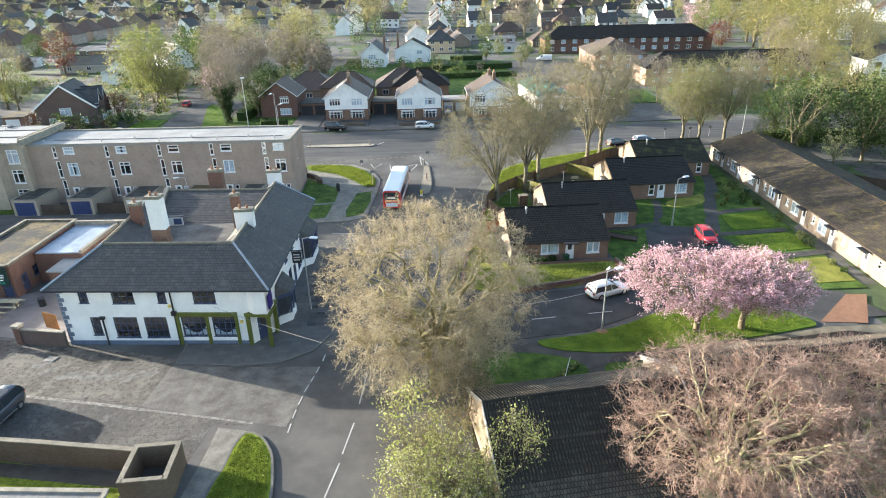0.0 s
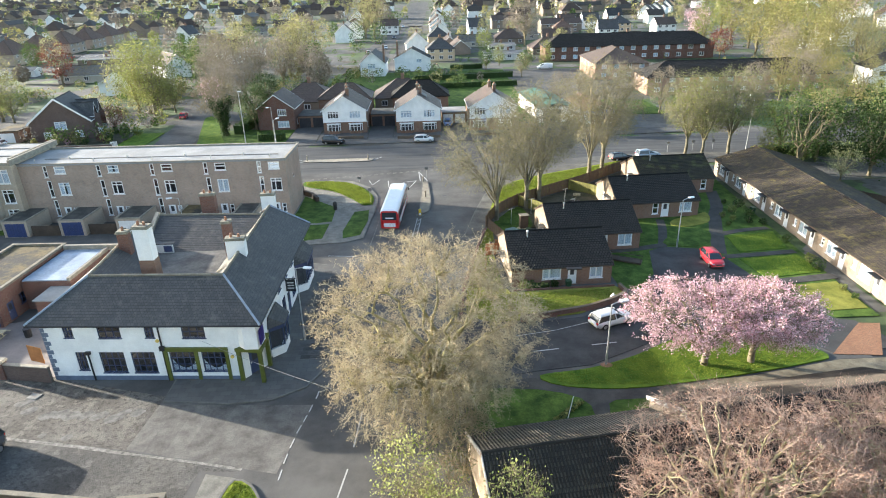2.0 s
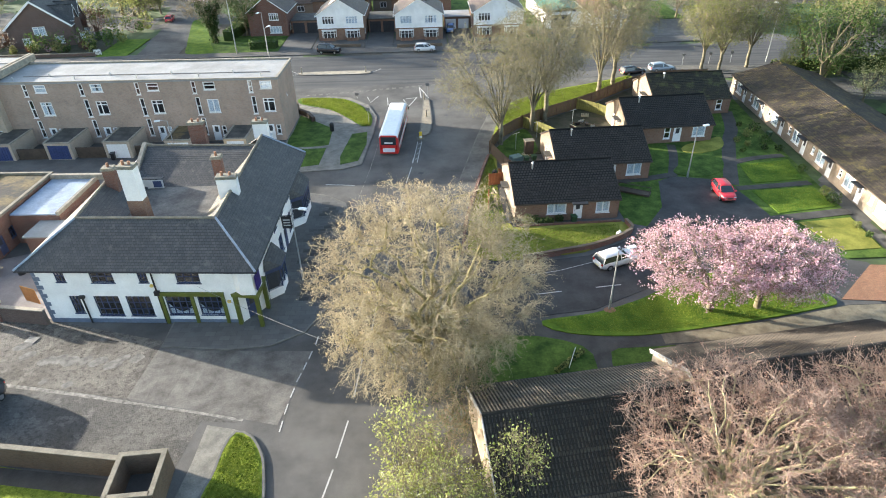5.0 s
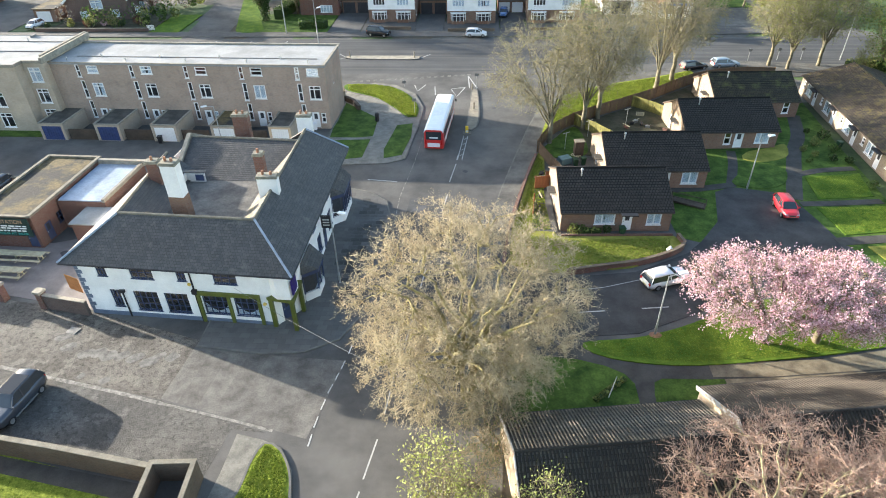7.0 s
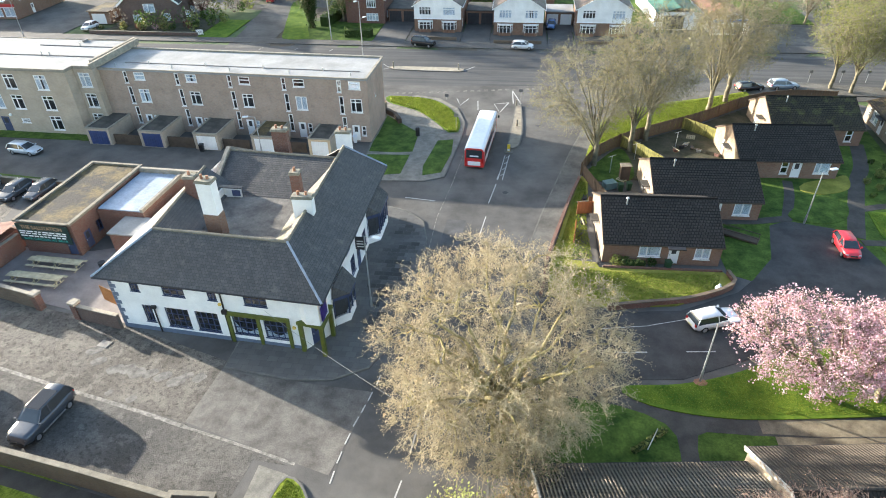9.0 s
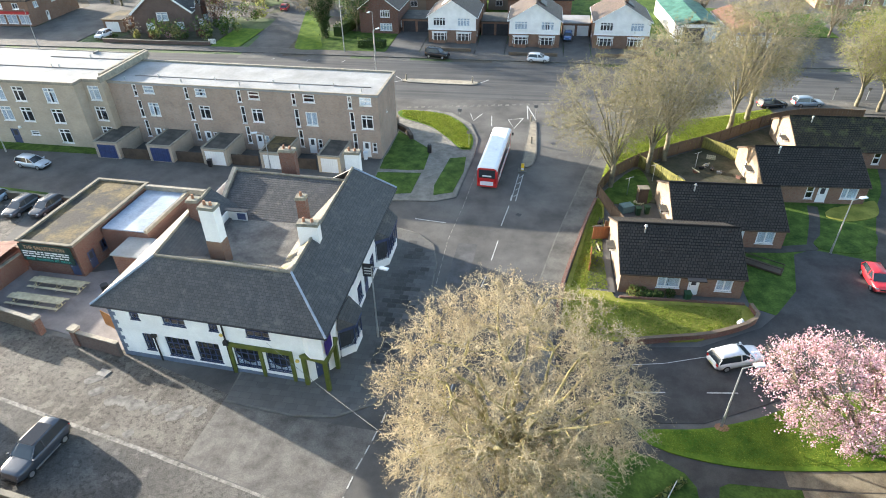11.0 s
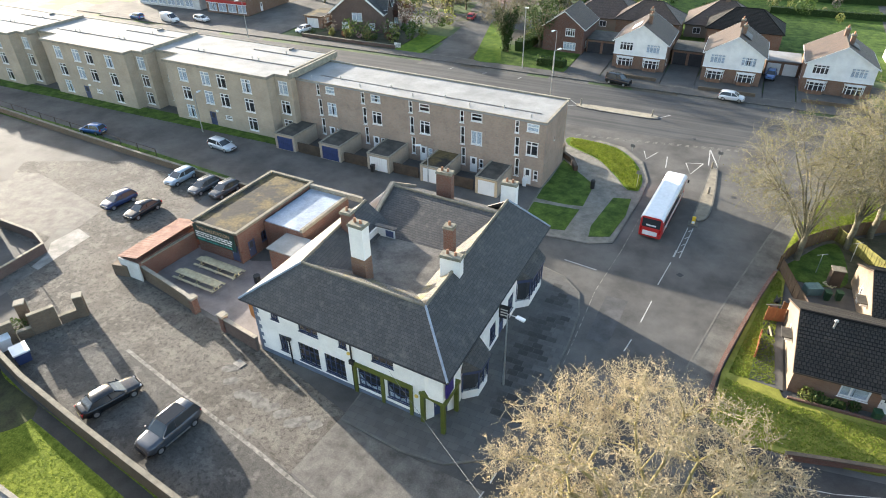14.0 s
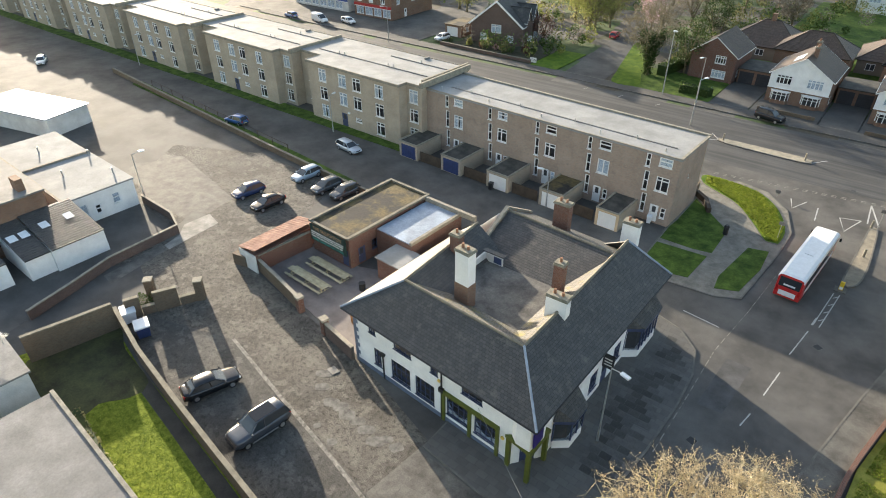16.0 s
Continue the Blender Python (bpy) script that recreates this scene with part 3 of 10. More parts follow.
            mesh_part("curtain", ("curtain", w, h, k), lambda: boxes((0.05, 0.05, 0.04, w * k, 0.08, h - 0.04), (w * (1 - k), 0.05, 0.04, w - 0.05, 0.08, h - 0.04)), M_CURTAIN, win)
    return wall


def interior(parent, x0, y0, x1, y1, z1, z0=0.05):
    """The floor slabs and a cross wall inside a house, coloured near black so its windows look dim."""
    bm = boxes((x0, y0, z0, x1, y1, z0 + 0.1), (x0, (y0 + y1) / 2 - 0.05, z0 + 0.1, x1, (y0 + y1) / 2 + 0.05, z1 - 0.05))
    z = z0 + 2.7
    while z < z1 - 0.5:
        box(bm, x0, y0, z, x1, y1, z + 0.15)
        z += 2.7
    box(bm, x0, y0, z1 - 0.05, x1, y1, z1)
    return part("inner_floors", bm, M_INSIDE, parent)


def gable_roof(parent, L, W, eave, ridge, material, over=0.35, side_over=0.3, step=0.3, ridge_mat=None, barge=True, trim=None):
    """A pitched roof over 0..L along x and 0..W along y, ridge along x."""
    s = (ridge - eave) / (W / 2)
    lo = eave - s * over
    bm = bmesh.new()
    courses(bm, (-side_over, -over, lo), (L + side_over, -over, lo), (L + side_over, W / 2, ridge), (-side_over, W / 2, ridge), step)
    courses(bm, (L + side_over, W + over, lo), (-side_over, W + over, lo), (-side_over, W / 2, ridge), (L + side_over, W / 2, ridge), step)
    r = part("roof", bm, material, parent)
    rb = bmesh.new()
    tube(rb, (-side_over, W / 2, ridge + 0.01), (L + side_over, W / 2, ridge + 0.01), 0.12, n=8)
    part("ridge_tiles", rb, ridge_mat or material, r)
    for y, k in ((-over - 0.08, -1), (W + over + 0.08, 1)):
        g = bmesh.new()
        box(g, -side_over, min(y, y - k * 0.11), lo - 0.12, L + side_over, max(y, y - k * 0.11), lo - 0.01)
        part("gutter", g, trim or (M_UPVC if barge else M_BLACK), parent)
    if barge:
        for x in (-side_over - 0.04, L + side_over + 0.002):
            b = bmesh.new()
            side = [[b.verts.new((x + o, y, z)) for y, z in ((-over, lo - 0.16), (W / 2, ridge - 0.16), (W + over, lo - 0.16), (W + over, lo + 0.02), (W / 2, ridge + 0.02), (-over, lo + 0.02))] for o in (0, 0.035)]
            for row in side:
                b.faces.new((row[0], row[1], row[4], row[5]))
                b.faces.new((row[1], row[2], row[3], row[4]))
            for k in range(6):
                b.faces.new((side[0][k], side[0][(k + 1) % 6], side[1][(k + 1) % 6], side[1][k]))
            bmesh.ops.recalc_face_normals(b, faces=b.faces)
            part("bargeboard", b, trim or M_UPVC, parent)
    return r


def hip_roof(parent, L, W, eave, ridge, material, over=0.4, step=0.3, name="roof"):
    """A hipped roof over 0..L, 0..W (ridge along the longer side)."""
    bm = bmesh.new()
    s = (ridge - eave) / (min(L, W) / 2)
    lo = eave - s * over
    x0, y0, x1, y1 = -over, -over, L + over, W + over
    if L >= W:
        r0, r1 = (W / 2, W / 2, ridge), (L - W / 2, W / 2, ridge)
        sides = (((x0, y0), (x1, y0), r1, r0), ((x1, y1), (x0, y1), r0, r1), ((x1, y0), (x1, y1), r1, r1), ((x0, y1), (x0, y0), r0, r0))
    else:
        r0, r1 = (L / 2, L / 2, ridge), (L / 2, W - L / 2, ridge)
        sides = (((x0, y0), (x1, y0), r0, r0), ((x1, y1), (x0, y1), r1, r1), ((x1, y0), (x1, y1), r1, r0), ((x0, y1), (x0, y0), r0, r1))
    for a, b, c, d in sides:
        courses(bm, (*a, lo), (*b, lo), c, d, step)
    r = part(name, bm, material, parent)
    hb = bmesh.new()
    for p, q in (((x0, y0, lo), r0), ((x0, y1, lo), r0 if L >= W else r1), ((x1, y0, lo), r1 if L >= W else r0), ((x1, y1, lo), r1), (r0, r1)):
        if (Vector(p) - Vector(q)).length > 0.1:
            tube(hb, p, q, 0.11, n=6)
    part("ridge_tiles", hb, material, r)
    return r


def chimney(parent, x, y, z0, z1, w=0.9, d=0.6, material=None, base_mat=None, base_h=0.0, pots=2, turn=0.0, cap=None):
    st = new("chimney")
    st.parent = parent
    st.matrix_local = pose(x, y, 0, 0, 0, turn)
    part("shaft", boxes((-w / 2, -d / 2, z0 + base_h, w / 2, d / 2, z1 - 0.25)), material, st)
    if base_h:
        part("base", boxes((-w / 2 - 0.03, -d / 2 - 0.03, z0, w / 2 + 0.03, d / 2 + 0.03, z0 + base_h)), base_mat or material, st)
    part("cap", boxes((-w / 2 - 0.08, -d / 2 - 0.08, z1 - 0.25, w / 2 + 0.08, d / 2 + 0.08, z1 - 0.12), (-w / 2 - 0.02, -d / 2 - 0.02, z1 - 0.12, w / 2 + 0.02, d / 2 + 0.02, z1)), cap or M_CAP, st)
    for k in range(pots):
        px = (k - (pots - 1) / 2) * (w / max(pots, 1)) * 0.8
        bm = tube(bmesh.new(), (px, 0, z1), (px, 0, z1 + (0.3 if k % 2 else 0.38)), 0.13, 0.11, 10)
        part("pot", bm, M_BRICK_POT, st)
    return st


M_CAP = mat("mossy_cap_stone", (0.24, 0.22, 0.17), 0.9, 0.35, 2.5, 12.0, 0.4, col2=(0.28, 0.265, 0.21))
M_BRICK_POT = mat("terracotta", (0.3, 0.15, 0.09), 0.8, 0.3, 2.0, 12.0, 0.1)


# ---- ground, roads, pavements ----
solo("ground", slab([(-3000, -800), (3000, -800), (3000, 4000), (-3000, 4000)], -0.5, -0.06), M_GROUND, "mottled green and grey ground of a suburb", "ground", kind="structure")
solo("road", slab([(-260, 12), (-10.2, 12), (-11.5, -120), (-0.5, -120), (0.2, 12), (40, 12), (40, 60), (42, 108), (70, 112), (160, 104), (160, 122), (70, 131.5), (20, 129.5), (-60, 129.5), (-100, 128.5), (-260, 131)], -0.05, 0.0), M_ASPHALT, "grey tarmac roads and yards with worn patches", "road", kind="structure")
solo("side_road", ribbon([(-53, 128), (-54, 140), (-57, 165), (-62, 200), (-66, 240)], 8.5, -0.05, 0.004), M_ASPHALT, "quiet tarmac side road between houses", "road", kind="structure")
solo("street", ribbon([(-20, 255), (-20, 330), (-16, 420), (-12, 560), (-5, 900)], 11, -0.05, 0.004), M_ASPHALT, "straight tarmac street among distant houses", "road", kind="structure")



def road_mat(name, dark, pale):
    """Tarmac worn in long streaks along the way that the wheels run."""
    m, nt, bsdf = nodes_of(name)
    tc, mp = nt.nodes.new("ShaderNodeTexCoord"), nt.nodes.new("ShaderNodeMapping")
    mp.inputs["Scale"].default_value = (0.03, 0.9, 1.0)
    nt.links.new(tc.outputs["Object"], mp.inputs["Vector"])
    streak, broad, grit = noise_fac(nt, mp.outputs["Vector"], 1.0, 5.0, 0.65), noise_fac(nt, tc.outputs["Object"], 0.12, 4.0, 0.6), noise_fac(nt, tc.outputs["Object"], 16.0, 3.0, 0.6)
    c = ramp_between(nt, streak, dark, pale, 0.35, 0.66)
    c = mix_col(nt, 1.0, c, ramp_between(nt, broad, (0.78, 0.78, 0.78), (1.12, 1.12, 1.12)), "MULTIPLY")
    c = mix_col(nt, 1.0, c, ramp_between(nt, grit, (0.75, 0.75, 0.75), (1, 1, 1), 0.3, 0.65), "MULTIPLY")
    nt.links.new(c, bsdf.inputs["Base Color"])
    bsdf.inputs["Roughness"].default_value, bsdf.inputs["Specular IOR Level"].default_value = 0.8, 0.25
    add_bump(nt, bsdf, grit, 0.25, 0.03)
    return m


M_ROAD_MAIN = road_mat("streaked_tarmac", (0.056, 0.057, 0.059), (0.106, 0.105, 0.102))
solo("main_road", slab([(-260, 112.5), (-60, 111.5), (-20, 110.2), (6, 112.0), (22, 114.4), (44, 117.2), (70, 114.4), (160, 106), (160, 121), (70, 130.6), (20, 129.2), (-60, 129.2), (-100, 128.2), (-260, 130.6)], -0.01, 0.0012), M_ROAD_MAIN, "darker main road worn in long streaks", "road", kind="structure")

FLAT = 0.004
solo("car_park", slab([(-88, 66), (-72, 42), (-56, 40.5), (-43.4, 44.3), (-22.2, 40.1), (-21.7, 46.5), (-32, 49.6), (-41, 51), (-51, 52.5), (-55, 60), (-58, 72), (-75, 72)], 0.0, FLAT), M_ASPHALT_OLD, "broken weathered tarmac of a car park", "car park", kind="structure")
solo("yard_tarmac", slab([(-56, 40.4), (-43.4, 44.25), (-22.2, 40.05), (-13.3, 37.4), (-16.0, 37.6), (-16.6, 33.2), (-19.6, 33.4), (-32.2, 35.5), (-47, 37.6), (-54.2, 39.2)], 0.0, 0.0055), M_ASPHALT_YARD, "gritty worn tarmac beside a garden wall", "car park", kind="structure")
M_SLAB_PALE = mat("pale_concrete", (0.26, 0.25, 0.23), 0.88, 0.4, 0.8, 12.0, 0.3, col2=(0.36, 0.34, 0.31))
solo("concrete_apron", slab([(-85, 56.2), (-86.4, 58.8), (-84.6, 61.2), (-86.1, 63.1), (-82.8, 64.4), (-66.4, 61.0), (-65.6, 57.0), (-66.6, 54.2), (-74, 54.3)], 0.0, 0.011), M_CONCRETE_PATCH, "smooth grey concrete apron in a car park", "forecourt", kind="structure")
solo("concrete_strip", slab([(-63.9, 51.6), (-65.6, 53.4), (-65.4, 56.8), (-62.6, 56.1), (-62.1, 49.2), (-63.3, 49.3)], 0.0, 0.015), M_SLAB_PALE, "pale strip of newer concrete", "forecourt", kind="structure")
solo("footway", slab([(-63.0, 42.0), (-63.7, 49.0), (-62.2, 49.0), (-60.9, 41.7)], 0.0, 0.013), M_CONCRETE_PATCH, "grey footway beside a yard wall", "pavement", kind="structure")
fr = thing("frontage", 0, 0, 0, "pale concrete forecourt cast in long bays", "forecourt", kind="structure")
corners = [(-21.8, 45.4), (-22.3, 40.2), (-10.4, 37.0), (-9.0, 44.6)]
for k in range(8):
    a, b = k / 8 + 0.0006, (k + 1) / 8 - 0.0006
    (x0, y0), (x1, y1), (x2, y2), (x3, y3) = corners
    top = [(x0 + (x3 - x0) * s, y0 + (y3 - y0) * s) for s in (a, b)]
    bot = [(x1 + (x2 - x1) * s, y1 + (y2 - y1) * s) for s in (a, b)]
    part("bay", slab([top[0], bot[0], bot[1], top[1]], 0.0, 0.009), M_CONCRETE_PATCH, fr)

KERB = 0.11


def raised(name, pts, material, label, category, h=KERB, kerb=True, step=0.8, closed_smooth=True):
    """A raised area with kerbstones round it."""
    line = [p for p in (smooth_line(pts, step, True) if closed_smooth else [Vector(q) for q in pts])]
    t = thing(name, 0, 0, 0, label, category, kind="structure")
    part("surface", slab([(p.x, p.y) for p in line], -0.04, h), material, t)
    if kerb:
        part("kerb", ribbon(line + [line[0]], 0.16, -0.03, h + 0.012), M_KERB, t)
    return t


raised("pavement_pub", [(-21.6, 49.2), (-21.6, 45.8), (-16, 45.1), (-12.6, 45.4), (-10.0, 47.0), (-8.6, 50.0), (-8.0, 56), (-7.8, 61.6), (-8.0, 66), (-8.9, 69.2), (-11.0, 71.2), (-13.2, 71.9), (-15.5, 72.0), (-15.5, 60), (-16, 49.5)], M_PAVE, "grey flagstone pavement with worn slabs", "pavement", closed_smooth=False)
raised("verge", smooth_line([(-20.0, 105.2), (-16, 105.2), (-12.5, 104.2), (-9.6, 101.1), (-7.6, 96.5), (-7.5, 92.4), (-8.8, 92.2), (-11.5, 96), (-14.5, 99.5), (-19.5, 102.5)], 0.7, True), M_GRASS_BRIGHT, "bright grass verge on a street corner", "verge", KERB + 0.02, closed_smooth=False)
raised("pavement_corner", [(-19.5, 103.2), (-15.5, 106.0), (-11.8, 105.0), (-8.6, 101.4), (-6.9, 96), (-7.0, 90), (-7.9, 79.5), (-10.2, 78.3), (-18.5, 77.6), (-19.0, 88)], M_PAVE_TAN, "tarmac footway round a street corner", "pavement", KERB - 0.02, closed_smooth=False)
# These shaded lawns take the darker grass, so part of the shade is colour.
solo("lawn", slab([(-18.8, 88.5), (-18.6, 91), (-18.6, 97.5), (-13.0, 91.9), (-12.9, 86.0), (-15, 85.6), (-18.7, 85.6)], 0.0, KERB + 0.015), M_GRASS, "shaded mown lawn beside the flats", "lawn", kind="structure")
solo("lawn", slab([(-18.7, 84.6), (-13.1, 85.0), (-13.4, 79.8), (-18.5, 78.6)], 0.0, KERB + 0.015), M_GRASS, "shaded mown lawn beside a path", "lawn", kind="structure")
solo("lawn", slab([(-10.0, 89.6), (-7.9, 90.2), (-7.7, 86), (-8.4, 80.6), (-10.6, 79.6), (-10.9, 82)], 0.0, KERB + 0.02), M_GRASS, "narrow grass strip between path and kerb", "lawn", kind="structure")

# verge and path beside the car-park mouth
raised("verge", [(-13.2, 36.5), (-12.0, 36.0), (-10.9, 34.3), (-10.35, 32.2), (-10.05, 30.2), (-9.95, 26), (-10, 20), (-14.6, 20), (-14.25, 30.4), (-13.85, 33.0), (-13.7, 35.1)], M_TURF, "bright grass verge with stone kerb", "verge", KERB + 0.02, step=0.5)
raised("pavement_near", [(-15.4, 37.2), (-13.4, 36.75), (-11.9, 36.15), (-10.75, 34.4), (-10.2, 32.2), (-9.9, 30), (-9.8, 12), (-16.8, 12), (-15.9, 30), (-15.5, 34)], M_PAVE_TAN, "tarmac footway with drain covers", "pavement", KERB - 0.02, kerb=False, closed_smooth=False)
solo("lawn", slab([(-54.5, 38.6), (-47, 37.0), (-40.5, 36.2), (-31, 34.9), (-19.8, 32.6), (-20.5, 24), (-48, 24), (-57, 31)], 0.0, 0.03), M_TURF, "mossy bright lawn behind a garden wall", "lawn", kind="structure")
# Dark patch laid over the lawn; the wall's shade is painted in its colour.
M_SHADED_LAWN = mat("bare_mossy_earth", (0.06, 0.06, 0.03), 0.95, 0.5, 0.5, 7.0, 0.6, col2=(0.085, 0.092, 0.035))
solo("bare_earth", slab(smooth_line([(-54.2, 38.4), (-50, 37.4), (-44.6, 36.5), (-44.2, 34.6), (-45.6, 32.6), (-45.4, 30.4), (-50, 29.6), (-55.6, 31.2)], 0.8, True), 0.0, 0.045), M_SHADED_LAWN, "bare mossy earth in the shade of a wall", "garden", kind="structure")
# Strip along the wall foot, coloured dark for the shade that falls there.
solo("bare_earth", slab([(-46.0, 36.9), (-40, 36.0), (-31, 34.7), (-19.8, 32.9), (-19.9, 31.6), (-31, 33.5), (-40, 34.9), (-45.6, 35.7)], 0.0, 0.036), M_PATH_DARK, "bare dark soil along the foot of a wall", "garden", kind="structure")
solo("lawn", slab([(-260, 85.2), (-58.8, 85.2), (-58.8, 88), (-260, 88)], 0.0, KERB), M_GRASS, "long grass strip before brick flats", "lawn", kind="structure")
solo("lawn", slab([(-120, 77.0), (-72, 73.8), (-57, 72.8), (-57, 74.2), (-72, 75.6), (-120, 79)], 0.0, KERB), M_GRASS, "rough grass strip along a wall", "lawn", kind="structure")

# right-hand side
raised("pavement_right", [(0.2, 30), (0.8, 50), (1.6, 60), (2.4, 64), (4.0, 72), (6.0, 80.5), (7.8, 88), (9.8, 95), (12.4, 101.2), (17, 105.2), (26, 110.2), (36, 115), (44, 116.8), (70, 114), (70, 111), (40, 112), (17, 95), (9, 82), (7.2, 75), (4.8, 64), (3.6, 58), (4, 52.5), (3.6, 45), (3.0, 30)], M_FOOTWAY, "tarmac footway along the road", "pavement", closed_smooth=False)
# Sunlight on this verge and the next lawn is also in their grass colour.
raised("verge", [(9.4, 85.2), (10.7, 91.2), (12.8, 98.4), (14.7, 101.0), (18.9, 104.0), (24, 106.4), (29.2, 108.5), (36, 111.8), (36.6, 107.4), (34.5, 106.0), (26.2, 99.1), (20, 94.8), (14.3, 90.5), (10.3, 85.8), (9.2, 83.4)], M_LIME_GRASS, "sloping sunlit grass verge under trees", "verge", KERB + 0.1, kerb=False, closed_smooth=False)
solo("lawn", slab([(4.9, 63.6), (7.3, 75), (8.9, 81.3), (9.6, 80.5), (9.0, 70), (9.2, 63.8), (9.6, 62.6), (14, 62.7), (21.2, 63.2), (22.0, 62.0), (21.0, 60.2), (16, 57.6), (11, 56.8), (7, 56.6), (4.5, 58)], 0.0, 0.16), M_GRASS_SUNLIT, "sunlit lawn wrapped round a bungalow", "lawn", kind="structure")
raised("verge", smooth_line([(10.1, 47.2), (14.6, 48.0), (19, 49.6), (23.5, 52.0), (28.4, 53.4), (33.5, 51.8), (36.2, 48.6), (34, 47.6), (27, 46.2), (18, 45.0), (12, 45.6)], 0.8, True), M_GRASS_BRIGHT, "island of bright grass beneath a cherry tree", "verge", KERB + 0.03, kerb=False, closed_smooth=False)
# The footway's shade is put into its dark tarmac colour.
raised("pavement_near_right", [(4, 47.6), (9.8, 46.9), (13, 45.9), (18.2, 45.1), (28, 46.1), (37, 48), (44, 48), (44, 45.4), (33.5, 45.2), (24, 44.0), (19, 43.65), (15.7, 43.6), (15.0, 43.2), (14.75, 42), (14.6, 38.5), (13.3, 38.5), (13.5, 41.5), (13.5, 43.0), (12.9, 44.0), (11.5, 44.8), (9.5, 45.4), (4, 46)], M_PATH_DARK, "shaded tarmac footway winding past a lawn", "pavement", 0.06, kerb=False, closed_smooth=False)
# Shade behind the roof is partly put into the darker grass here.
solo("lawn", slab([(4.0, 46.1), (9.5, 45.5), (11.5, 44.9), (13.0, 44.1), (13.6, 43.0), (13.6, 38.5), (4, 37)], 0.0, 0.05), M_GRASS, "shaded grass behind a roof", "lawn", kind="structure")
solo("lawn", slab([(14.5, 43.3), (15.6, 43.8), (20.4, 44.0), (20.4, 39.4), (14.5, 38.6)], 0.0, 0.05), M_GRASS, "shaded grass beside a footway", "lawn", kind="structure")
# Where sun reaches the path, these tan plates carry it in their colour.
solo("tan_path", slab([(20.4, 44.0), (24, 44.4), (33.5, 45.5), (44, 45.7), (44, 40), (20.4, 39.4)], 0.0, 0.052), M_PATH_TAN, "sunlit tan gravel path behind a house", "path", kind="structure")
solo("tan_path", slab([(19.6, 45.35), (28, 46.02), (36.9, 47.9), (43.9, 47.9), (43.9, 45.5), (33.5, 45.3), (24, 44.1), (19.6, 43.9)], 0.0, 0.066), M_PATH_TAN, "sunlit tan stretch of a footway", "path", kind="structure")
# Dark ground; in the bungalow yards the fence's shade is in this colour.
M_YARD = mat("trodden_garden", (0.05, 0.06, 0.025), 0.95, 0.5, 0.6, 6.0, 0.8, col2=(0.085, 0.075, 0.05))
solo("lawn", slab([(21.8, 63.0), (21.4, 72), (23.4, 83), (27.2, 93), (34, 101), (49, 103), (47.2, 84), (46.0, 66), (45.4, 55), (41, 55), (38, 62), (27, 63), (24, 62)], 0.0, 0.03), M_GRASS, "mown grass between bungalows", "lawn", "bungalow lawns", "structure")
solo("close", slab([(2.6, 46.5), (10, 48), (15, 48.6), (23, 52.6), (28.4, 54.2), (34, 52.6), (37, 49), (44, 49.5), (42.4, 54.2), (40.7, 54.8), (39.2, 57.6), (37.6, 62.6), (37.0, 66.7), (36.2, 71.0), (34.6, 72.3), (30.3, 73.4), (28.2, 72.2), (26.6, 66.0), (23.9, 62.3), (22, 60.2), (16.3, 57.0), (11, 56.2), (2.8, 57)], 0.0, 0.045), M_ASPHALT_DARK, "tarmac close curving between lawns", "road", kind="structure")
for k, (pts, w) in enumerate((([(30.4, 73.6), (32.4, 79.2), (33.2, 82.6)], 1.1), ([(36.4, 70.8), (38.3, 75.8), (41.2, 83.0), (43.4, 87.4), (45.4, 94)], 1.7), ([(38.6, 76.4), (42, 77.6), (46.2, 78.2)], 1.0), ([(36.6, 69.8), (41.0, 70.1), (45.6, 70.6)], 1.0), ([(37.2, 62.6), (42, 63.2), (46.3, 63.8)], 1.3), ([(26.4, 72.8), (29.6, 73.6), (30.6, 73.8)], 1.1), ([(22.3, 72.4), (26.4, 72.8)], 1.0))):
    solo("garden_path", ribbon(smooth_line(pts, 0.6), w, 0.0, 0.05 + 0.005 * k), M_PATH_DARK, "narrow dark tarmac garden path", "path", "garden paths", "structure")
for pts, m in (([(39.6, 76.0), (46.2, 76.9), (45.2, 71.6), (39.0, 70.9)], M_GRASS_BRIGHT), ([(38.0, 69.0), (45.4, 69.6), (45.4, 64.9), (38.6, 63.8)], M_GRASS_BRIGHT), ([(39.8, 61.8), (45.6, 62.4), (45.2, 56.5), (41.3, 56.3)], M_GRASS_SUNLIT),
               ([(30.8, 74.6), (33.4, 77.5), (36.4, 78.6), (38.0, 77.6), (36.9, 74.6), (34.6, 73.2), (31.8, 73.4)], M_GRASS), ([(34.0, 80.4), (35, 82.2), (38.4, 83.6), (40.6, 84.6), (39.6, 81.2), (36, 79.6)], M_GRASS_SUNLIT),
               ([(27.2, 93), (27, 99), (34.6, 105.4), (47, 108.0), (46, 103), (34, 102.6), (33.8, 93)], M_YARD), ([(9.2, 81.8), (10.8, 85.4), (14.6, 89.9), (20.2, 94.3), (26.4, 98.4), (27, 92.8), (27.2, 83), (15.8, 81)], M_YARD), ([(9.2, 81.6), (10.9, 85.2), (14.4, 89.4), (15.4, 84.4), (14.6, 80.9), (10.2, 80.4)], M_GRASS)):
    solo("lawn", slab(smooth_line(pts, 0.7, True) if len(pts) > 4 and m is not M_YARD else pts, 0.0, 0.096 if pts[0] == (9.2, 81.6) else 0.09), m, "small mown lawn in front of bungalows", "lawn", "bungalow lawns", "structure")
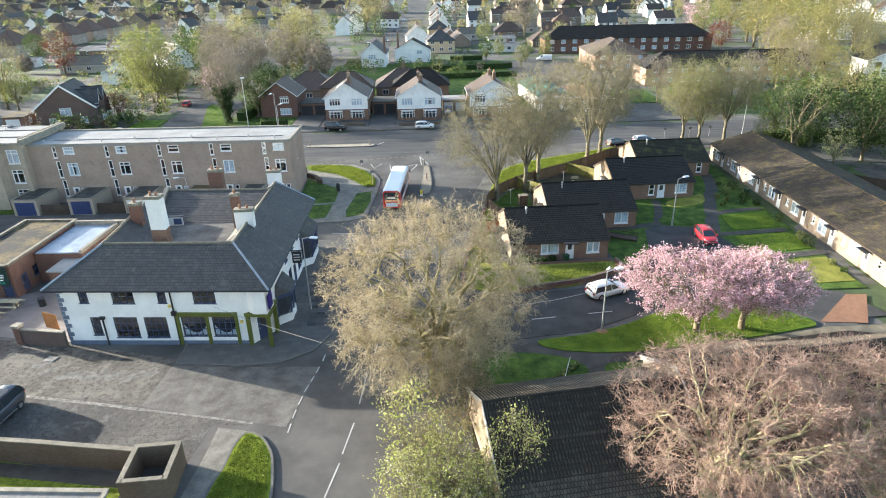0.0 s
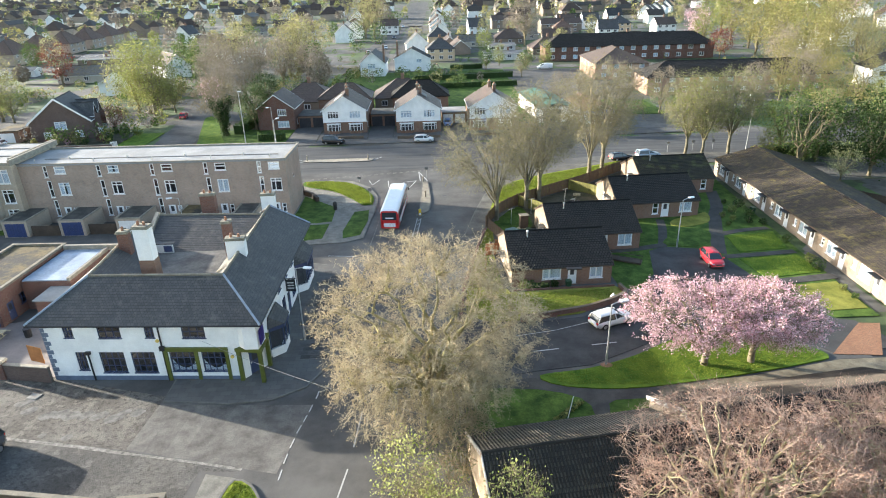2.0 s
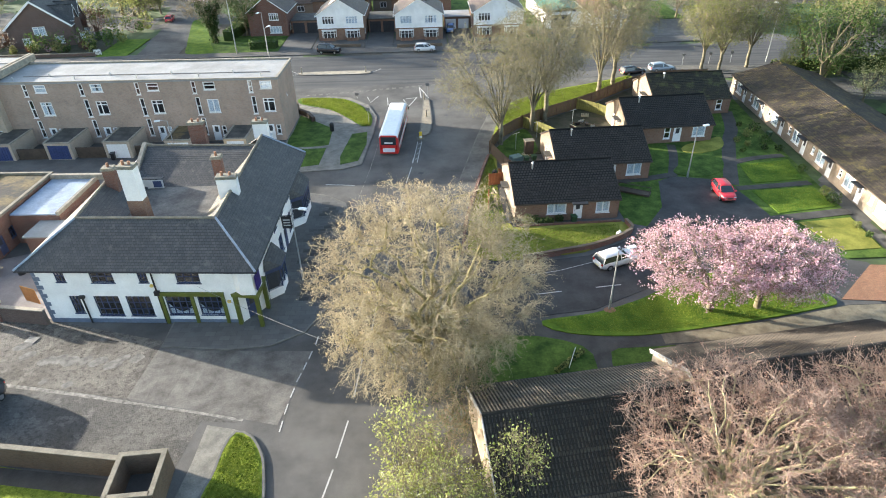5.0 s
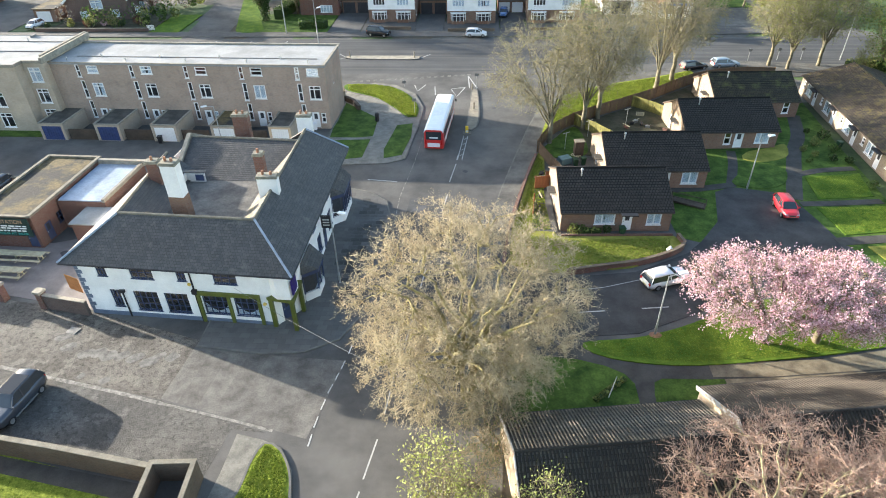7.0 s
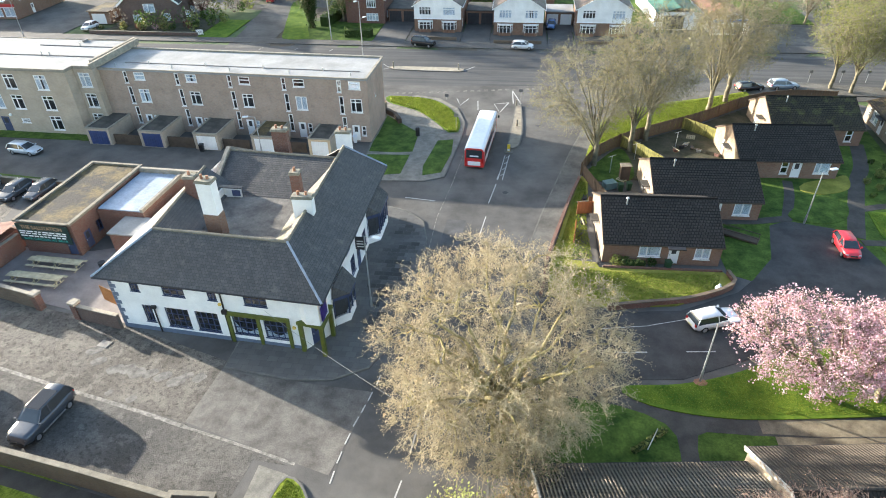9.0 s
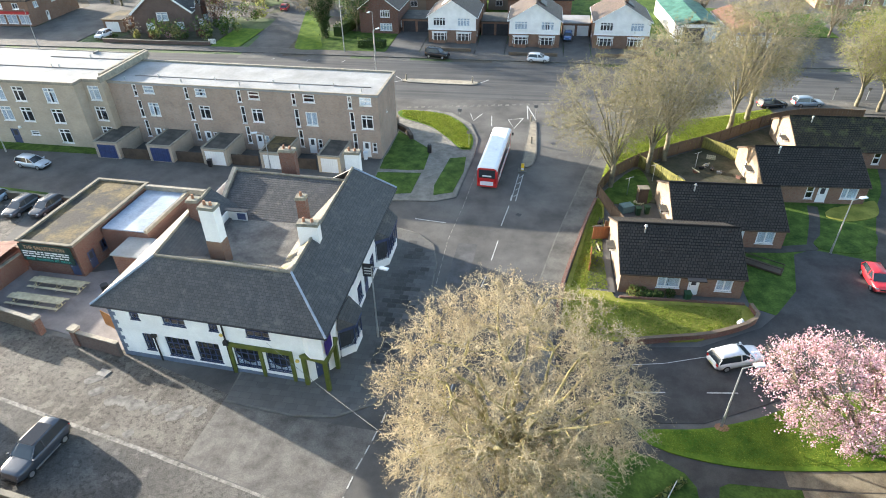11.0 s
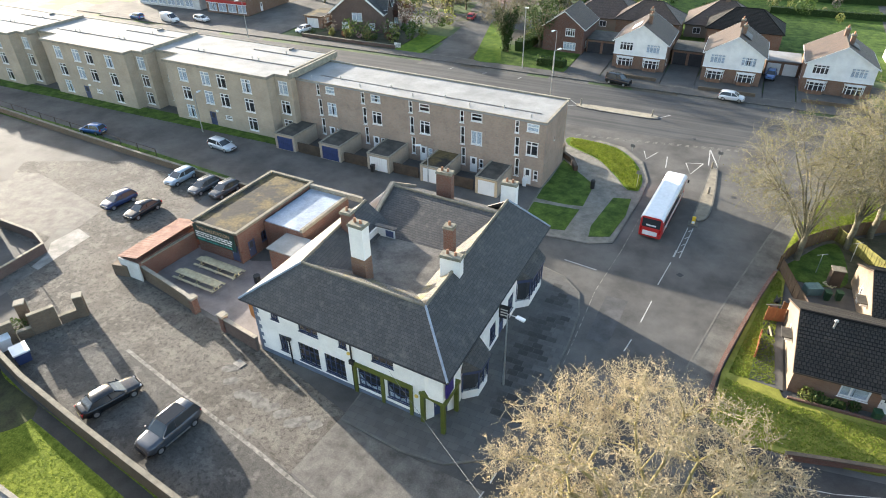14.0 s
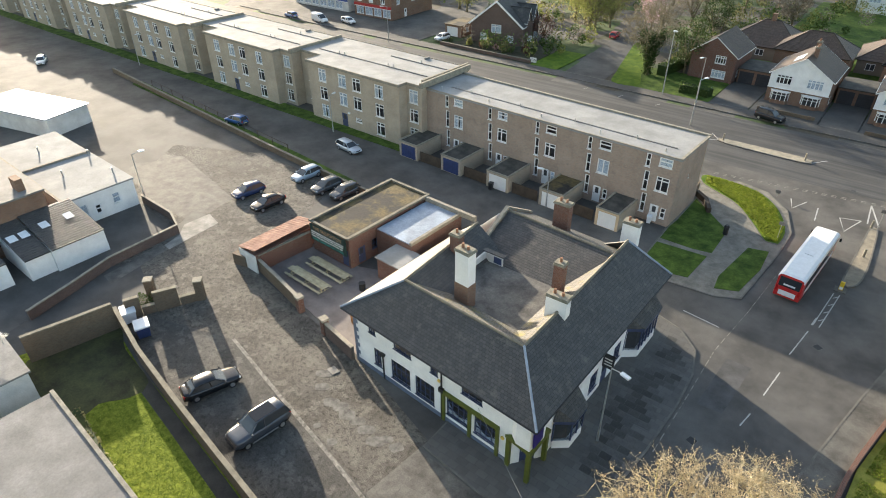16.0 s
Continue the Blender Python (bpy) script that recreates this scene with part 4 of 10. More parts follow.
solo("brick_forecourt", slab([(36.8, 48.8), (41, 48.3), (44.4, 53.6), (42.4, 53.8)], 0.0, 0.05), tile_mat("block_paving", (0.3, 0.14, 0.08), (0.38, 0.2, 0.11), (0.16, 0.1, 0.07), 0.2, 0.1), "red block-paved parking place", "forecourt", kind="structure")

# far pavement, drives and front gardens across the main road
raised("pavement_far", [(-150, 130.2), (-64, 131.0), (-48, 131.0), (20, 131.0), (60, 133.0), (60, 137), (20, 134.2), (-48, 134.0), (-64, 134.0), (-150, 133.4)], M_PATH, "tarmac footway along the far side", "pavement", closed_smooth=False)
for x0, x1 in ((-29.0, -22.6), (-11.6, -6.0), (5.4, 10.4)):
    solo("driveway", slab([(x0, 133.5), (x1, 133.5), (x1, 150), (x0, 150)], 0.0, 0.115), M_PATH, "dark tarmac driveway between houses", "driveway", "driveways", "structure")
for x0, x1, m in ((-22.4, -11.8, M_PATH), (-5.8, 5.2, M_PATH), (10.6, 22, M_PATH), (-47.5, -29.2, M_GRASS), (-88, -66, M_YARD), (-65.8, -59.6, M_GRASS_BRIGHT)):
    solo("front_garden", slab([(x0, 133.8), (x1, 133.8), (x1, 147), (x0, 147)], 0.0, 0.125), m, "front garden behind the footway", "garden", "front gardens", "structure")
solo("back_gardens", slab([(-30, 152), (60, 152), (60, 235), (-30, 235)], -0.05, 0.06), M_GRASS, "green back gardens", "garden", kind="structure")
solo("care_home_yard", slab([(28, 176), (60, 170), (64, 232), (30, 236)], 0.0, 0.09), M_ASPHALT, "tarmac yard of a care home", "yard", kind="structure")


# ---- road paint ----
def line(name, pts, w=0.12, material=None, label="worn white road line", z=0.006):
    return solo(name, ribbon(pts, w, z - 0.004, z + 0.004), material or M_PAINT_LINE, label, "road marking", "road markings", "structure")


def dashes(p, q, n, on, w=0.12, label="white dash of a centre line", z=0.006, material=None):
    p, q = Vector(p), Vector(q)
    for k in range(n):
        a = p.lerp(q, k / max(n - 1, 1))
        d = (q - p).normalized() * on / 2
        line("road_dash", [a - d, a + d], w, material, label, z)


M_WORN_LINE = mat("worn_pale_edging", (0.15, 0.142, 0.125), 0.9, 0.5, 2.2, 14.0, 0.3, col2=(0.33, 0.31, 0.28))
line("car_park_line", smooth_line([(-43.5, 44.4), (-34.3, 42.4), (-27, 40.9), (-21.9, 39.7)], 2), 0.32, M_WORN_LINE, "broad worn white line across a car park", 0.012)
line("kerb_line", smooth_line([(-21.9, 39.7), (-17, 38.6), (-13.0, 37.6)], 2), 0.22, M_WORN_LINE, "flush stone edging across the tarmac", 0.012)
for a, b in (((-6.6, 30.1), (-6.0, 33.1)), ((-5.9, 34.0), (-5.4, 37.2)), ((-5.2, 39.4), (-4.9, 43.5)), ((-4.5, 46), (-4.1, 50)), ((-3.8, 54), (-3.5, 57)), ((-3.1, 62.8), (-2.8, 64.6)), ((-2.5, 67.3), (-2.1, 71.0)), ((-2.0, 73.9), (-1.4, 78.4)), ((-1.35, 79.6), (-1.2, 81))):
    line("road_dash", [a, b], 0.11, None, "white dash of a centre line")
for o in (0.0, 0.55):
    line("centre_hatch", [(-1.25 + o, 79.6), (-0.65 + o, 86.4)], 0.1, None, "thin white hatch edge")
for y in (80.6, 82.2, 83.8, 85.4):
    line("centre_hatch", [(-1.05 + (y - 80) * 0.09, y), (-0.55 + (y - 80) * 0.09, y + 0.7)], 0.1, None, "thin white hatch bar")
for a, b in (((-8.8, 46.4), (-8.9, 45.4)), ((-9.05, 44.6), (-9.2, 43.7)), ((-9.3, 43.3), (-9.45, 42.5)), ((-9.55, 42.1), (-9.75, 41.2)), ((-9.8, 40.6), (-9.95, 39.6)), ((-10.0, 39), (-10.1, 38)), ((-10.1, 37.4), (-10.15, 36.4))):
    line("edge_dash", [a, b], 0.1, None, "short white dash across a yard mouth", 0.012)
for p, q, n in (((-7.55, 56.6), (-7.5, 62.0), 5), ((-7.5, 63.2), (-7.5, 69.6), 6), ((-7.45, 70.8), (-6.75, 77.4), 6), ((-6.65, 78.4), (-6.05, 86.8), 8)):
    dashes(p, q, n, 0.9, 0.08, "short worn white edge dash", material=M_WORN_LINE)
line("stop_line", [(-11.8, 74.25), (-8.2, 73.8)], 0.14, None, "white line across a side street")
for o in (0.0, 0.28):
    line("yellow_line", smooth_line([(1.9 - o, 58), (2.6 - o, 63), (4.9 - o, 74), (7.0 - o, 83), (8.9 - o, 90), (11 - o, 97)], 2), 0.1, M_YELLOW_LINE, "faded yellow parking line")
for o in (0.0, 0.4):
    dashes((-19, 106.5 + o), (4, 110.5 + o), 22, 0.6, 0.13, "short worn white give-way dash", material=M_WORN_LINE)
line("give_way_triangle", [(-0.9, 104.3), (-2.1, 100.4), (-3.1, 103.6), (-0.9, 104.3)], 0.16, None, "white give-way triangle")
line("give_way_triangle", [(-7.2, 105.4), (-8.3, 102.6), (-9.0, 105.2)], 0.16, None, "white give-way triangle")
line("lane_arrow", [(-5.7, 104.6), (-5.4, 101)], 0.14, None, "white lane arrow shaft")
line("island_chevron", [(-0.5, 109.4), (-0.2, 104)], 0.16, None, "white chevron before an island")
line("island_chevron", [(-0.5, 109.4), (1.0, 104)], 0.16, None, "white chevron before an island")
dashes((11.4, 51.2), (17.0, 51.9), 2, 2.4, 0.12, z=0.049)
line("close_edge_line", [(9, 53.8), (13, 54.6), (17, 56)], 0.06, None, "thin pale tar seam", 0.049)
for k in range(3):
    line("parking_bay_line", [(-50 + k * 7.0, 127.0), (-49.6 + k * 7.0, 128.2)], 0.1, None, "white parking bay line")
line("island_wing", [(-24.1, 120.6), (-22.4, 118.6), (-24.6, 117.2)], 0.14, None, "white painted wing of an island")
line("island_wing", [(-9.6, 117.8), (-7.6, 120.4)], 0.14, None, "white painted wing of an island")
raised("traffic_island", [(-0.3, 88.6), (0.9, 89.0), (1.35, 93.5), (1.0, 103.0), (0.3, 103.6), (-0.2, 93.4)], mat("island_flags", (0.25, 0.22, 0.17), 0.9, 0.3, 1.0, 10.0, 0.2), "narrow stone traffic island", "traffic island", step=0.6)
raised("traffic_island", [(-22.4, 118.6), (-21.5, 119.4), (-10.5, 119.4), (-9.4, 118.4), (-10.5, 117.5), (-21.0, 117.7)], mat("island_flags_old", (0.3, 0.27, 0.21), 0.9, 0.3, 1.0, 10.0, 0.2), "long kerbed refuge in the main road", "traffic island", step=0.6)


# ---- the public house ----
PX, PY = -23.5, 49.0
pub = thing("public_house", PX, PY, 0, "white rendered corner pub with slate hipped roofs and tall chimneys", "pub")


def P(x, y, z=None):
    return (x - PX, y - PY) if z is None else (x - PX, y - PY, z)


FLw, FRw, BRw, BLw = (-32.45, 49.65), (-15.5, 48.5), (-13.75, 70.2), (-31.5, 70.6)
up, lo = (4.15, 5.45), (0.95, 2.75)
facade(pub, P(*FLw), P(*FRw), 0, 5.75, [
    (1.9, 4.3, 2.75, 5.5, "sash"), (4.9, 4.25, 6.9, 5.5, "sash"), (9.0, 4.3, 9.8, 5.5, "sash"), (12.2, 4.25, 14.2, 5.5, "sash"),
    (2.4, 1.0, 3.3, 2.85, "sash"), (4.5, 0.75, 6.7, 2.85, "pub"), (7.3, 0.75, 9.4, 2.85, "pub"), (10.7, 0.9, 13.0, 2.95, "pub"), (13.5, 0.9, 15.7, 2.95, "pub")], M_RENDER)
facade(pub, P(-15.5, 48.5), P(-13.9, 50.6), 0, 5.75, [(0.7, 0.1, 1.9, 2.4, "door_dark"), (0.7, 4.2, 1.9, 5.4, "sash")], M_RENDER, name="corner_wall")
facade(pub, P(-13.9, 50.6), P(*BRw), 0, 5.75, [(6.0, 4.1, 7.2, 5.4, "sash"), (9.0, 4.1, 10.2, 5.4, "sash"), (12.0, 4.1, 13.2, 5.4, "sash"), (7.0, 0.9, 8.4, 2.8, "pub"), (9.2, 0.1, 10.4, 2.4, "door_dark"), (11.4, 0.9, 12.8, 2.8, "pub"), (17.4, 4.1, 18.6, 5.4, "sash")], M_RENDER)
facade(pub, P(*BRw), P(*BLw), 0, 5.75, [(4, 1, 5.4, 2.4, "sash"), (9, 1, 10.4, 2.4, "sash")], M_RENDER)
facade(pub, P(*BLw), P(*FLw), 0, 5.75, [(4.5, 4.1, 5.6, 5.4, "sash"), (16, 0.9, 17.2, 2.6, "sash")], M_RENDER)
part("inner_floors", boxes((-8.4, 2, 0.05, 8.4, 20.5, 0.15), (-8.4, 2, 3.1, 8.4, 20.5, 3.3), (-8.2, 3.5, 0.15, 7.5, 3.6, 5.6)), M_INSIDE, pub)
# roofs
EZ, RZ = 5.8, 8.7
E_FL, E_FR, E_BR = (-33.35, 49.15), (-13.3, 47.8), (-12.9, 70.9)
A, L_, N_ = (-16.95, 51.75), (-28.85, 52.5), (-16.75, 66.3)
rb = bmesh.new()
courses(rb, P(*E_FL, EZ), P(*E_FR, EZ), P(*A, RZ), P(*L_, RZ), 0.26, 0.018)
part("front_roof", rb, M_SLATE, pub)
rb = bmesh.new()
courses(rb, P(*E_FR, EZ), P(*E_BR, EZ), P(-16.9, 69.3, RZ), P(*A, RZ), 0.26, 0.018)
courses(rb, P(*E_BR, EZ), P(-20.9, 71.1, EZ), P(-16.9, 69.3, RZ), P(-16.9, 69.3, RZ), 0.26, 0.018)
part("side_roof", rb, M_SLATE, pub)
rb = bmesh.new()
courses(rb, P(-32.7, 65.0, EZ), P(*E_FL, EZ), P(*L_, RZ), P(-29.4, 63.6, RZ), 0.26, 0.018)
part("lit_side_roof", rb, M_SLATE, pub)
rb = bmesh.new()
courses(rb, P(-26.3, 55.2, 6.9), P(-26.6, 63.4, 6.9), P(-29.4, 63.6, RZ), P(*L_, RZ), 0.26, 0.018)
part("shaded_slope", rb, M_SLATE, pub)
# Inner slopes get paler tile than the slate, so sunlight is in the colour.
rb = bmesh.new()
courses(rb, P(-19.2, 54.6, 6.9), P(-26.3, 55.2, 6.9), P(*L_, RZ), P(*A, RZ), 0.26, 0.018)
courses(rb, P(-19.0, 65.0, 6.9), P(-19.2, 54.6, 6.9), P(*A, RZ), P(*N_, RZ), 0.26, 0.018)
part("inner_slope", rb, M_TILE_GREYBROWN, pub, "sunlit weathered inner roof slopes")
rb = bmesh.new()
courses(rb, P(-28.4, 61.6, 6.3), P(-19.0, 61.0, 6.3), P(-16.9, 66.6, RZ), P(-28.4, 67.4, RZ), 0.26, 0.018)
courses(rb, P(-17, 71.4, 6.2), P(-28.4, 72.0, 6.2), P(-28.4, 67.4, RZ), P(-16.9, 66.6, RZ), 0.26, 0.018)
part("back_roof", rb, M_SLATE, pub)
part("flat_roof", boxes((*P(-26.9, 54.4), 6.5, *P(-18.6, 61.4), 6.82)), M_FELT_COURT, pub, "stained grey flat roof felt")
gp = bmesh.new()
for a, b in (((-28.55, 61.4, 6.3), (-28.55, 67.4, 8.95)), ((-28.55, 67.4, 8.95), (-28.55, 72.1, 6.3))):
    d = (Vector(b) - Vector(a)).normalized()
    m = Matrix.Translation(Vector(P(*a))) @ d.to_track_quat("Y", "Z").to_matrix().to_4x4()
    box(gp, -0.2, 0, -0.14, 0.2, (Vector(b) - Vector(a)).length, 0.14, m)
part("gable_coping", gp, M_STONE, pub)
gw = bmesh.new()
gw.faces.new([gw.verts.new(P(-28.5, y, z)) for y, z in ((61.4, 5.5), (72.0, 5.5), (72.0, 6.3), (67.4, 8.8), (61.4, 6.2))])
gw.faces.new([gw.verts.new(P(-28.3, y, z)) for y, z in ((61.4, 5.5), (72.0, 5.5), (72.0, 6.3), (67.4, 8.8), (61.4, 6.2))])
part("gable_wall", gw, M_BRICK_RED, pub)
gw = bmesh.new()
gw.faces.new([gw.verts.new(P(x, y, z)) for x, y, z in ((-32.7, 65.0, 5.5), (-26.6, 63.4, 5.5), (-26.6, 63.4, 6.9), (-29.4, 63.6, 8.65), (-32.7, 64.9, 5.8))])
gw.faces.new([gw.verts.new(P(x, y - 0.25, z)) for x, y, z in ((-32.5, 65.0, 5.5), (-26.6, 63.4, 5.5), (-26.6, 63.4, 6.9), (-29.4, 63.6, 8.6), (-32.5, 64.9, 5.8))])
part("gable_wall", gw, M_BRICK_RED, pub)
for a, b in (((*E_FR, EZ), (*A, RZ)), ((*E_FL, EZ), (*L_, RZ)), ((*E_BR, EZ), (-16.9, 69.3, RZ))):
    hips = tube(bmesh.new(), Vector(P(*a)) + Vector((0, 0, 0.05)), Vector(P(*b)) + Vector((0, 0, 0.05)), 0.1, n=6)
    part("hip_flashing", hips, M_LEAD, pub, "pale blue-grey lead hip flashing")
rid = bmesh.new()
for a, b in ((A, L_), (A, (-16.9, 69.3)), (L_, (-29.4, 63.6)), ((-28.4, 67.4), (-16.9, 66.6))):
    tube(rid, P(*a, RZ + 0.03), P(*b, RZ + 0.03), 0.13, n=6)
part("ridge_tiles", rid, M_COPING, pub)
gut = bmesh.new()
for a, b in ((E_FL, E_FR), (E_FR, E_BR), ((-32.7, 65), E_FL)):
    tube(gut, P(*a, EZ - 0.08), P(*b, EZ - 0.08), 0.08, n=6)
part("gutter", gut, M_BLACK, pub)
sof = bmesh.new()
for q in ((E_FL, E_FR, FRw, FLw), (E_FR, E_BR, BRw, (-13.9, 50.6)), ((-32.7, 65.0), E_FL, FLw, (-31.7, 65))):
    sof.faces.new([sof.verts.new(P(*p, EZ - 0.06)) for p in q])
sof.faces.new([sof.verts.new(P(*p, EZ - 0.065)) for p in ((-13.3, 47.8), (-13.9, 50.6), (-15.5, 48.5))])
part("soffit", sof, M_DARK_FRAME, pub)
# chimneys
chimney(pub, *P(-24.5, 54.9), 6.6, 12.35, 1.35, 0.95, M_RENDER, M_BRICK_BROWN, 2.5, 2, -4)
chimney(pub, *P(-17.15, 56.9), 7.2, 10.1, 1.75, 0.8, M_RENDER, None, 0, 2, 2)
chimney(pub, *P(-18.9, 60.3), 6.8, 10.5, 0.85, 0.75, M_BRICK_RED, None, 0, 1, 2)
chimney(pub, *P(-23.6, 69.4), 6.3, 10.4, 1.6, 0.8, M_BRICK_RED, None, 0, 2, 0)
chimney(pub, *P(-17.5, 71.5), 5.8, 9.5, 1.55, 0.85, M_RENDER, None, 0, 2, 2)
chimney(pub, *P(-28.4, 59.0), 6.8, 10.3, 1.0, 0.8, M_BRICK_RED, None, 0, 1, 2)
# plinth, quoins, drainpipes
pl = ribbon([P(*FLw), P(*FRw)], 0.1, 0.0, 0.42)
part("plinth", pl, M_GREY_BLUE, pub, "grey-blue painted plinth")
dirf = (Vector(FRw) - Vector(FLw)).normalized()
for k in range(12):
    w = 0.55 if k % 2 else 0.3
    a = math.atan2(dirf.y, dirf.x)
    m = Matrix.Translation((*P(*FLw), 0.45 + k * 0.44)) @ Matrix.Rotation(a, 4, "Z")
    q = box(bmesh.new(), -0.03, -0.03, 0, w, 0.0, 0.4, m)
    box(q, -0.03, 0.0, 0, 0.0, 0.85 - w, 0.4, m)
    part("quoin", q, M_GREY_BLUE, pub, "grey-blue painted quoin")
for u in (3.55, 10.2):
    dp = bmesh.new()
    p = Vector(FLw) + dirf * u + Vector((0.06, -0.12))
    tube(dp, (*P(*p), 0.0), (*P(*p), 5.6 if u > 5 else 2.9), 0.07, n=6)
    box(dp, *P(p.x - 0.22, p.y - 0.15), 3.1 if u > 5 else 2.7, *P(p.x + 0.22, p.y + 0.1), 3.5 if u > 5 else 2.95)
    part("drainpipe", dp, M_BLACK, pub)
dm = new("roof_dormer")
dm.parent = pub
part("dormer_wall", boxes((*P(-26.9, 58.6), 6.55, *P(-26.75, 61.4), 7.75), (*P(-26.74, 61.25), 6.55, *P(-25.0, 61.4), 7.75)), M_RENDER_GREY, dm, "pale grey rendered recess wall")
part("dormer_roof", boxes((*P(-27.1, 61.2), 7.752, *P(-24.9, 61.7), 7.84)), M_SLATE, dm)
part("dormer_window", boxes((*P(-25.9, 61.2), 6.95, *P(-25.1, 61.247), 7.6)), M_DARK_FRAME, dm)
# olive shopfront surround on the front
for k, u in enumerate((10.45, 13.1, 15.75)):
    p = Vector(FLw) + dirf * u
    m = Matrix.Translation((*P(*p), 0)) @ Matrix.Rotation(math.atan2(dirf.y, dirf.x), 4, "Z")
    part("pilaster", box(bmesh.new(), -0.14, -0.16, 0, 0.14, 0.0, 3.15, m), M_GREEN_PAINT, pub)
p = Vector(FLw) + dirf * 10.3
m = Matrix.Translation((*P(*p), 0)) @ Matrix.Rotation(math.atan2(dirf.y, dirf.x), 4, "Z")
part("fascia", box(bmesh.new(), 0, -0.2, 3.0, 5.6, -0.003, 3.35, m), M_GREEN_PAINT, pub)
for u in (10.7, 13.5):
    w = 2.3 if u < 12 else 2.2
    p = Vector(FLw) + dirf * u
    m = Matrix.Translation((*P(*p), 0.0)) @ Matrix.Rotation(math.atan2(dirf.y, dirf.x), 4, "Z")
    cur = bmesh.new()
    rows_ = [[cur.verts.new(m @ Vector((w * (0.04 + 0.92 * k / 12), y, z))) for y in (0.17, 0.19) for z in (0.95, 1.15 + 0.85 * (abs(k - 6) / 6) ** 2)] for k in range(13)]
    for a_, b_ in zip(rows_, rows_[1:]):
        for i, j in ((0, 1), (1, 3), (3, 2), (2, 0)):
            cur.faces.new((a_[i], b_[i], b_[j], a_[j]))
    for end in (rows_[0], rows_[-1]):
        cur.faces.new((end[0], end[1], end[3], end[2]))
    part("net_curtain", cur, M_CURTAIN, pub, "white swagged net curtain")
for u, z in ((9.95, 4.0), (16.2, 2.4)):
    p = Vector(FLw) + dirf * u + Vector((0, -0.09))
    part("wall_plaque", tube(bmesh.new(), (*P(*p), z), (*P(p.x, p.y + 0.09), z), 0.16, n=10), M_SIGN_YELLOW, pub, "small yellow wall plaque")
# corner porch on posts
for x, y in ((-13.75, 47.95), (-15.65, 48.35), (-13.75, 50.4)):
    part("porch_post", boxes((*P(x - 0.16, y - 0.16), 0.1, *P(x + 0.16, y + 0.16), 3.1)), M_GREEN_PAINT, pub)
part("porch_beam", slab([P(-15.9, 48.2), P(-13.5, 47.75), P(-13.5, 50.6), P(-13.9, 50.6), P(-15.5, 48.5)], 3.1, 3.4), M_GREEN_PAINT, pub)
part("corner_oriel", slab([P(-15.5, 48.45), P(-14.9, 47.95), P(-13.75, 47.9), P(-13.55, 49.6), P(-13.9, 50.5)], 3.42, 5.6), M_RENDER, pub)
part("hanging_panel", boxes((*P(-13.62, 48.1), 3.75, *P(-13.5, 49.3), 5.1)), M_PURPLE, pub, "purple painted corner sign panel")
# bays on the street side
for y0, y1, h in ((51.6, 55.2, 3.5), (64.2, 69.6, 3.8)):
    bay = new("bay_window")
    bay.parent = pub
    pts = [P(-13.8, y0), P(-12.75, y0 + 0.9), P(-12.7, y1 - 0.9), P(-13.75, y1)]
    part("bay_base", slab(pts, 0.1, 0.95), M_RENDER, bay)
    part("bay_glazing", slab([(x * 1.0 - 0.04, y) for x, y in pts], 0.95, h - 0.7), M_GLASS, bay)
    for (xa, ya), (xb, yb) in zip(pts, pts[1:]):
        n = max(1, int(math.hypot(xb - xa, yb - ya) / 0.7))
        for k in range(n + 1):
            x, y = xa + (xb - xa) * k / n, ya + (yb - ya) * k / n
            if k < n or (xb, yb) == pts[-1]:
                part("mullion", boxes((x - 0.05, y - 0.05, 0.95, x + 0.05, y + 0.05, h - 0.7)), M_DARK_FRAME, bay)
    # Added dark fill behind the bay glass; its colour stands for an unlit room.
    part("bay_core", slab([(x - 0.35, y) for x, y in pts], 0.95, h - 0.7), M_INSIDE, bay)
    part("bay_fascia", slab([(x + (0.18 if i in (1, 2) else 0), y) for i, (x, y) in enumerate(pts)], h - 0.7, h - 0.25), M_DARK_FRAME, bay)
    rb = bmesh.new()
    (xa, ya), (xb, yb), (xc, yc), (xd, yd) = pts
    courses(rb, (xb + 0.25, yb - 0.1, h - 0.25), (xc + 0.25, yc + 0.1, h - 0.25), (xd, yd - 0.3, h + 0.7), (xa, ya + 0.3, h + 0.7), 0.26, 0.018)
    courses(rb, (xa, ya - 0.2, h - 0.25), (xb + 0.25, yb - 0.1, h - 0.25), (xa, ya + 0.3, h + 0.7), (xa, ya + 0.3, h + 0.7), 0.26, 0.018)
    courses(rb, (xc + 0.25, yc + 0.1, h - 0.25), (xd, yd + 0.2, h - 0.25), (xd, yd - 0.3, h + 0.7), (xd, yd - 0.3, h + 0.7), 0.26, 0.018)
    part("bay_roof", rb, M_SLATE, bay)

# annex with flat roofs, and the sign
ax = thing("annex", -45.5, 65.6, -2.5, "single-storey brick annex with flat mossy roof", "annex")
facade(ax, (-3.2, -6.3), (3.0, -6.3), 0, 3.75, [(4.9, 0.1, 5.9, 2.2, "door_dark")], M_BRICK_RED)
facade(ax, (3.0, -6.3), (3.0, 6.3), 0, 3.75, [(3.2, 1.0, 4.4, 2.2, "sash"), (1.2, 0.1, 2.2, 2.1, "door_dark")], M_BRICK_RED)
facade(ax, (3.0, 6.3), (-3.2, 6.3), 0, 3.75, [], M_BRICK_RED)
facade(ax, (-3.2, 6.3), (-3.2, -6.3), 0, 3.75, [], M_BRICK_RED)
